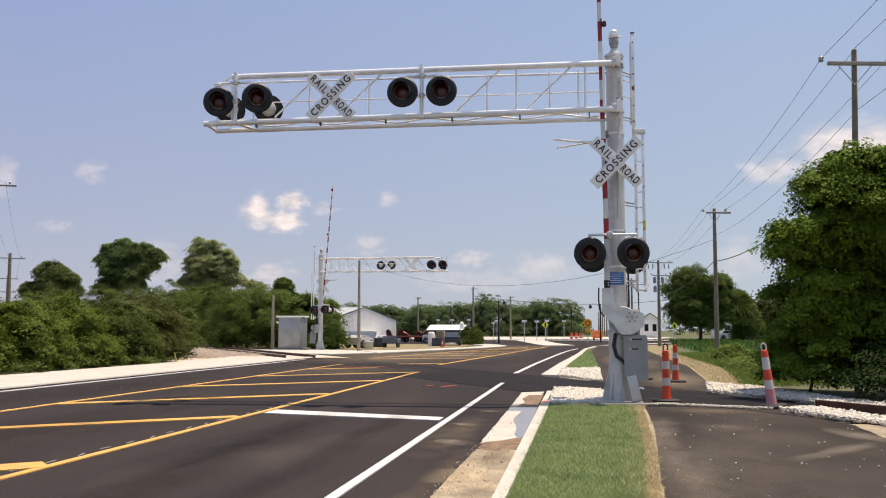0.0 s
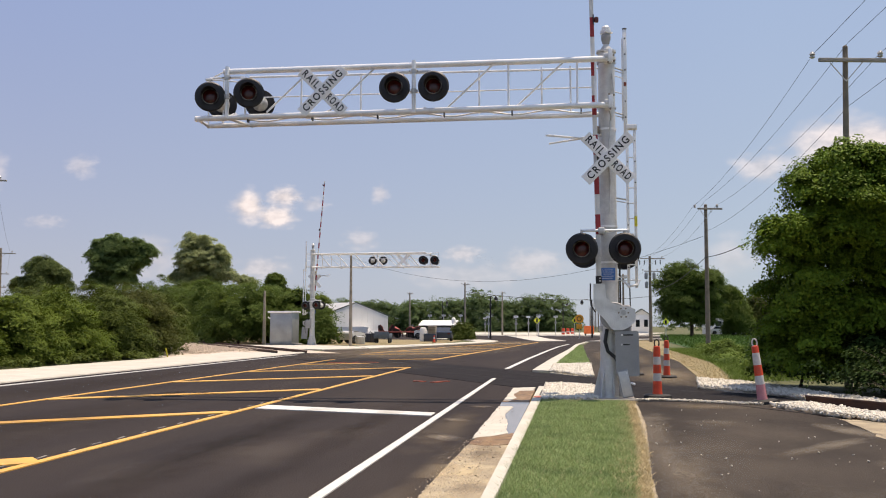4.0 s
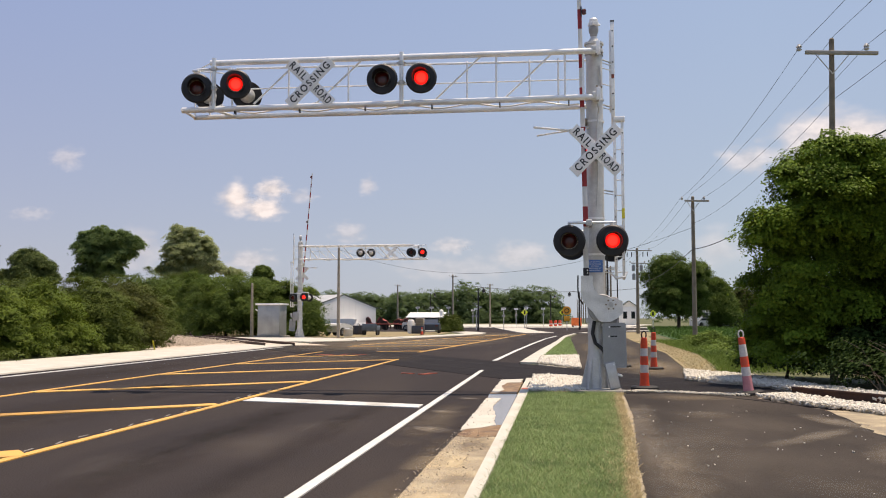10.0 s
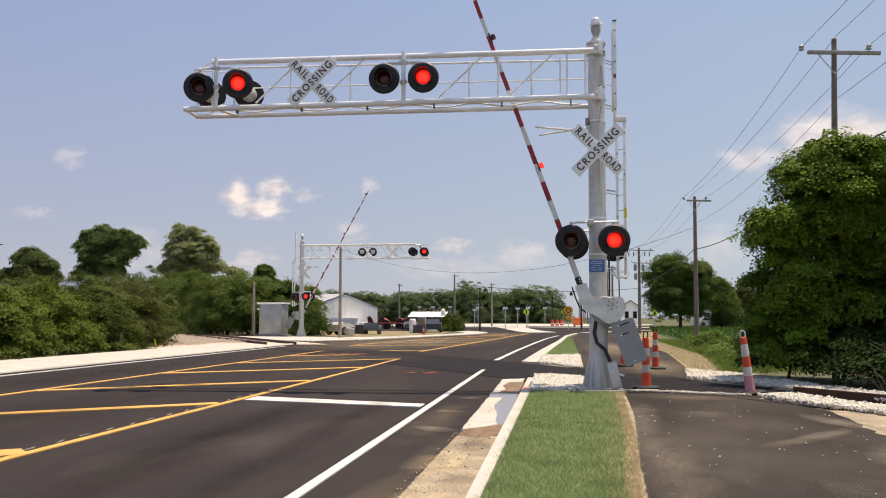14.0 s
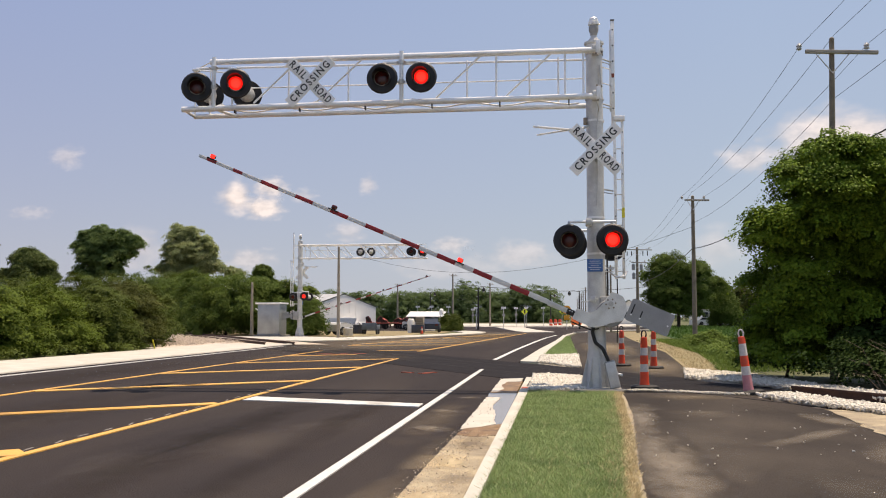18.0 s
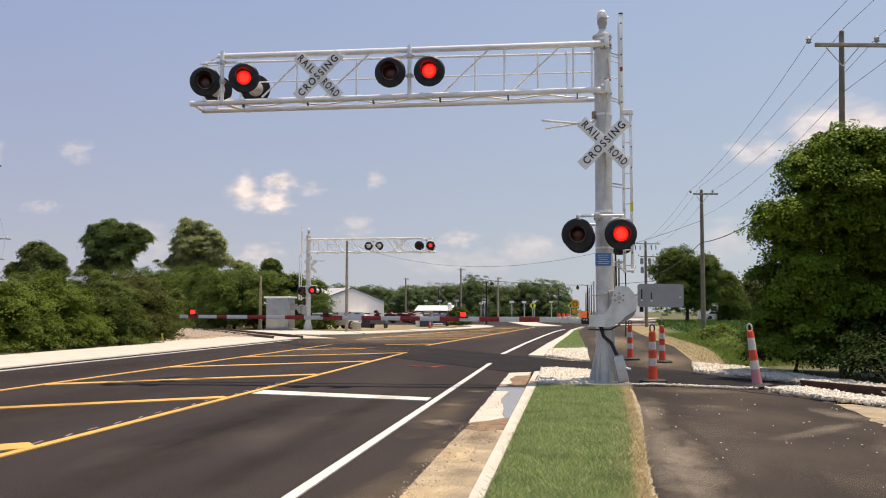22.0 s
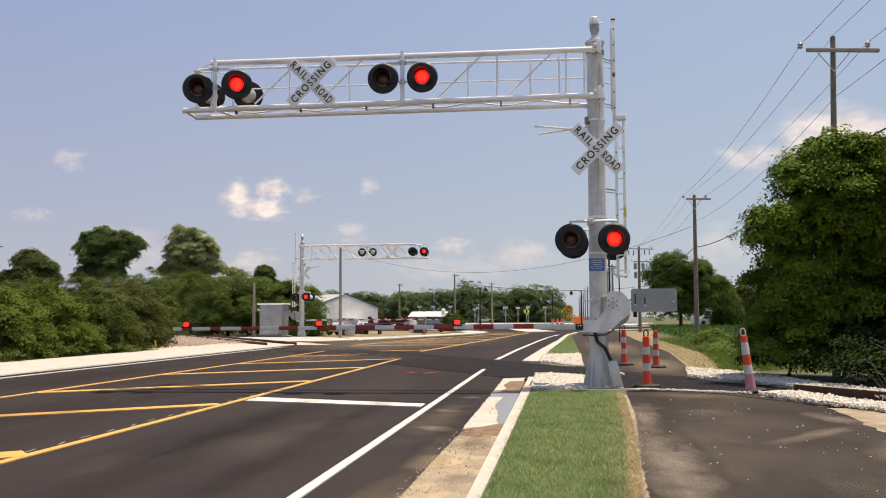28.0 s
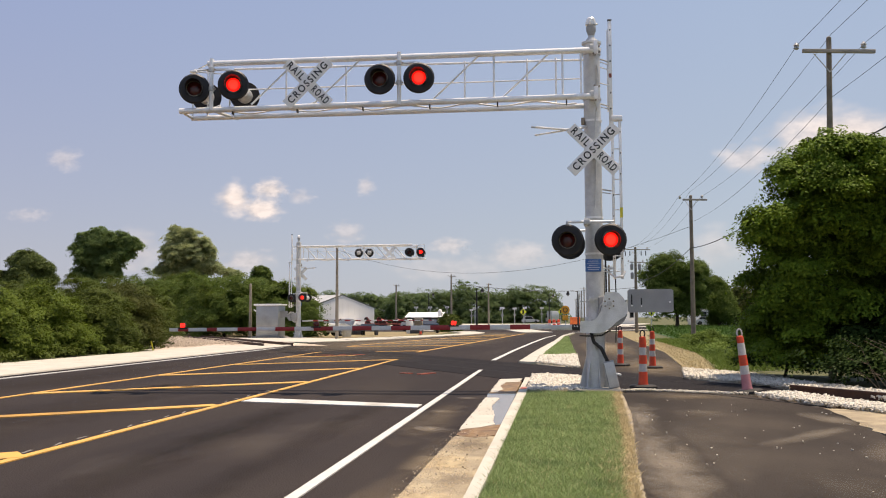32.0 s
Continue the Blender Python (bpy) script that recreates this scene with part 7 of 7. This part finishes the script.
def cloud(name, x, y, z, w, h, seed, dense, label):
    """A thin veil of vapour far away; noise gives its ragged edge."""
    m = bpy.data.materials.new("cloud")
    m.use_nodes = True
    n, l = m.node_tree.nodes, m.node_tree.links
    n.clear()
    out, mixs, clear, glow = (n.new(k) for k in ("ShaderNodeOutputMaterial", "ShaderNodeMixShader", "ShaderNodeBsdfTransparent", "ShaderNodeEmission"))
    co, no, fall = n.new("ShaderNodeTexCoord"), n.new("ShaderNodeTexNoise"), n.new("ShaderNodeTexGradient")
    mp = n.new("ShaderNodeMapping")
    mp.inputs["Location"].default_value = (seed * 3.1, seed * 1.7, seed)
    mp.inputs["Scale"].default_value = (2.2 * w / h * 0.55, 1, 2.2)
    l.new(co.outputs["Object"], mp.inputs["Vector"])
    l.new(mp.outputs[0], no.inputs["Vector"])
    no.inputs["Scale"].default_value, no.inputs["Detail"].default_value, no.inputs["Roughness"].default_value = 1.1, 5.0, 0.48
    fall.gradient_type = "SPHERICAL"
    l.new(co.outputs["Object"], fall.inputs[0])
    add = n.new("ShaderNodeMath")
    add.operation = "ADD"
    l.new(no.outputs["Fac"], add.inputs[0])
    l.new(fall.outputs["Fac"], add.inputs[1])
    rng = n.new("ShaderNodeMapRange")
    rng.inputs["From Min"].default_value, rng.inputs["From Max"].default_value = 0.70, 1.40
    rng.inputs["To Max"].default_value = dense
    rng.interpolation_type = "SMOOTHSTEP"
    l.new(add.outputs[0], rng.inputs["Value"])
    gate = n.new("ShaderNodeMath")
    gate.operation = "MULTIPLY"
    edge = n.new("ShaderNodeMapRange")
    edge.inputs["From Max"].default_value = 0.22
    l.new(fall.outputs["Fac"], edge.inputs["Value"])
    l.new(rng.outputs[0], gate.inputs[0])
    l.new(edge.outputs[0], gate.inputs[1])
    l.new(gate.outputs[0], mixs.inputs[0])
    l.new(clear.outputs[0], mixs.inputs[1])
    l.new(glow.outputs[0], mixs.inputs[2])
    glow.inputs["Color"].default_value = (1.0, 0.95, 0.92, 1)
    lit = n.new("ShaderNodeMapRange")  # billows: sunlit bright and shaded grey parts, put into the glow by noise
    lit.inputs["From Min"].default_value, lit.inputs["From Max"].default_value = 0.35, 0.65
    lit.inputs["To Min"].default_value, lit.inputs["To Max"].default_value = 0.66, 0.90
    l.new(no.outputs["Fac"], lit.inputs["Value"])
    l.new(lit.outputs[0], glow.inputs["Strength"])
    l.new(mixs.outputs[0], out.inputs[0])
    g = Geo().add([(-1, 0, -1), (1, 0, -1), (1, 0, 1), (-1, 0, 1)], [(0, 1, 2, 3)])
    ob = part(name, g, m)
    ob.matrix_basis = Matrix.Translation((x, y, z)) @ Matrix.Diagonal((w / 2, 1, h / 2, 1))
    ob.visible_shadow = False
    return tagged(ob, label, "cloud", "", "structure")


cloud("backdrop_cloud", -822, 2400, 304, 150, 128, 1, 0.95, "soft white summer cloud low in the sky")
cloud("backdrop_cloud", -760, 2425, 279, 185, 96, 2, 0.92, "soft white summer cloud low in the sky")
cloud("backdrop_cloud", -742, 2440, 332, 160, 86, 17, 0.80, "soft white summer cloud low in the sky")
cloud("backdrop_cloud", -662, 2450, 313, 130, 60, 3, 0.30, "soft white summer cloud low in the sky")
cloud("backdrop_cloud", -1320, 2475, 430, 150, 100, 4, 0.34, "soft white summer cloud low in the sky")
cloud("backdrop_cloud", -550, 2500, 223, 150, 90, 5, 0.34, "soft white summer cloud low in the sky")
cloud("backdrop_cloud", -506, 2525, 347, 80, 84, 6, 0.40, "soft white summer cloud low in the sky")
cloud("backdrop_cloud", -1458, 2550, 290, 200, 62, 7, 0.22, "soft white summer cloud low in the sky")
cloud("backdrop_cloud", -292, 2575, 191, 168, 75, 8, 0.40, "soft white summer cloud low in the sky")
cloud("backdrop_cloud", 721, 2600, 460, 649, 236, 9, 0.80, "soft white summer cloud low in the sky")
cloud("backdrop_cloud", 486, 2625, 411, 233, 136, 10, 0.50, "soft white summer cloud low in the sky")
cloud("backdrop_cloud", -867, 2650, 160, 241, 100, 11, 0.40, "soft white summer cloud low in the sky")
cloud("backdrop_cloud", -113, 2675, 172, 308, 116, 12, 0.35, "soft white summer cloud low in the sky")
cloud("backdrop_cloud", -1212, 2700, 201, 213, 192, 13, 0.40, "soft white summer cloud low in the sky")
cloud("backdrop_cloud", -313, 2725, 140, 592, 118, 14, 0.22, "soft white summer cloud low in the sky")
cloud("backdrop_cloud", -1744, 2750, 466, 142, 213, 15, 0.35, "soft white summer cloud low in the sky")
cloud("backdrop_cloud", 426, 2775, 192, 222, 182, 16, 0.30, "soft white summer cloud low in the sky")



def motions():
    """The gates sink, the lights flash in turn, cars pass far off."""
    # gate angles: degrees above level
    near = [(0, 88.9), (12.6, 88.9), (13.0, 87.9), (13.2, 86.3), (13.4, 83.6), (13.6, 79.7), (13.8, 75.0), (14.0, 70.1), (14.2, 65), (14.5, 58), (15.2, 47.2), (16.0, 38.4),
            (16.5, 34.2), (17.0, 30.6), (17.5, 26.8), (18.0, 23.0), (18.6, 18.7), (19.0, 15.1), (19.5, 12.0), (20.0, 9.0), (20.5, 6.2), (21.0, 3.6), (21.4, 1.9),
            (21.8, 0.8), (22.2, 0.2), (22.6, 0.0), (24.0, -0.2), (32.0, -0.3)]
    far = [(0, 85.4), (12.6, 85.4), (13.0, 83.4), (13.4, 77.5), (13.6, 70), (13.8, 66), (14.0, 61.5), (14.5, 51), (15.2, 38), (16.0, 30), (16.5, 27), (17.0, 24), (18.0, 17.5),
           (19.0, 12), (20.0, 7), (21.0, 2.4), (21.5, 0.6), (22.0, 0.0), (32.0, 0.0)]
    for arm, rows in zip(MOVERS["gate"], (near, far)):
        place = arm.matrix_basis.translation.copy()
        walk(arm, [(t, pose(*place, 0, a, 0)) for t, a in rows])
    # flashing: both sides change every 40 frames; the first right flash is short
    tick = 1 / FPS
    right = [(9.1667, 9.3667)] + [(9.9667 + k * 40 * tick, 10.70 + k * 40 * tick) for k in range(17)]
    left = [(9.3667, 9.9667)] + [(10.70 + k * 40 * tick, 11.30 + k * 40 * tick) for k in range(16)]
    for phase, spans in (("right", right), ("left", left), ("mid", [(a - 3 * tick, b - 3 * tick) for a, b in left]), ("steady", [(9.1667, 40)])):
        for unit, off, on in MOVERS[phase]:
            rows = [(0.0, off)]
            for a, b in spans:
                if a < 32:
                    rows += [(a - tick, off), (a, on)]
                if b < 32:
                    rows += [(b - tick, on), (b, off)]
            rows.append((32.0, rows[-1][1]) if rows[-1][0] < 31.98 else (32.1, rows[-1][1]))
            walk(unit, [(t, pose(0, y, 0)) for t, y in rows])
    # far cars
    walk(CAR_WHITE, [(0, pose(-102, 240, 0)), (24.0, pose(-102, 240, 0)), (27.5, pose(-24.5, 240, 0)), (29.0, pose(-15.4, 240, 0)), (30.5, pose(-4.3, 240, 0)), (32.0, pose(13, 242, 0, 0, 0, 10))])
    walk(CAR_DARK, [(0, pose(-88, 244, 0)), (24.0, pose(-88, 244, 0)), (27.5, pose(-19.5, 244, 0)), (29.0, pose(-7.6, 244, 0)), (30.0, pose(5, 244, 0, 0, 0, 10)), (32.0, pose(33, 250, 0, 0, 0, 20))])
    walk(CAR_VAN, [(0, pose(-130, 238, 0)), (26.0, pose(-130, 238, 0)), (30.0, pose(-28, 238, 0)), (31.0, pose(-14.4, 238, 0)), (32.0, pose(-7.4, 238, 0))])
    walk(TRUCK, [(0, pose(108, 246, 0, 0, 0, 180)), (24.5, pose(108, 246, 0, 0, 0, 180)), (28.5, pose(3.2, 246, 0, 0, 0, 140)), (29.5, pose(-1.5, 243, 0, 0, 0, 110)), (32.0, pose(-2.2, 241, 0, 0, 0, 105))])


motions()
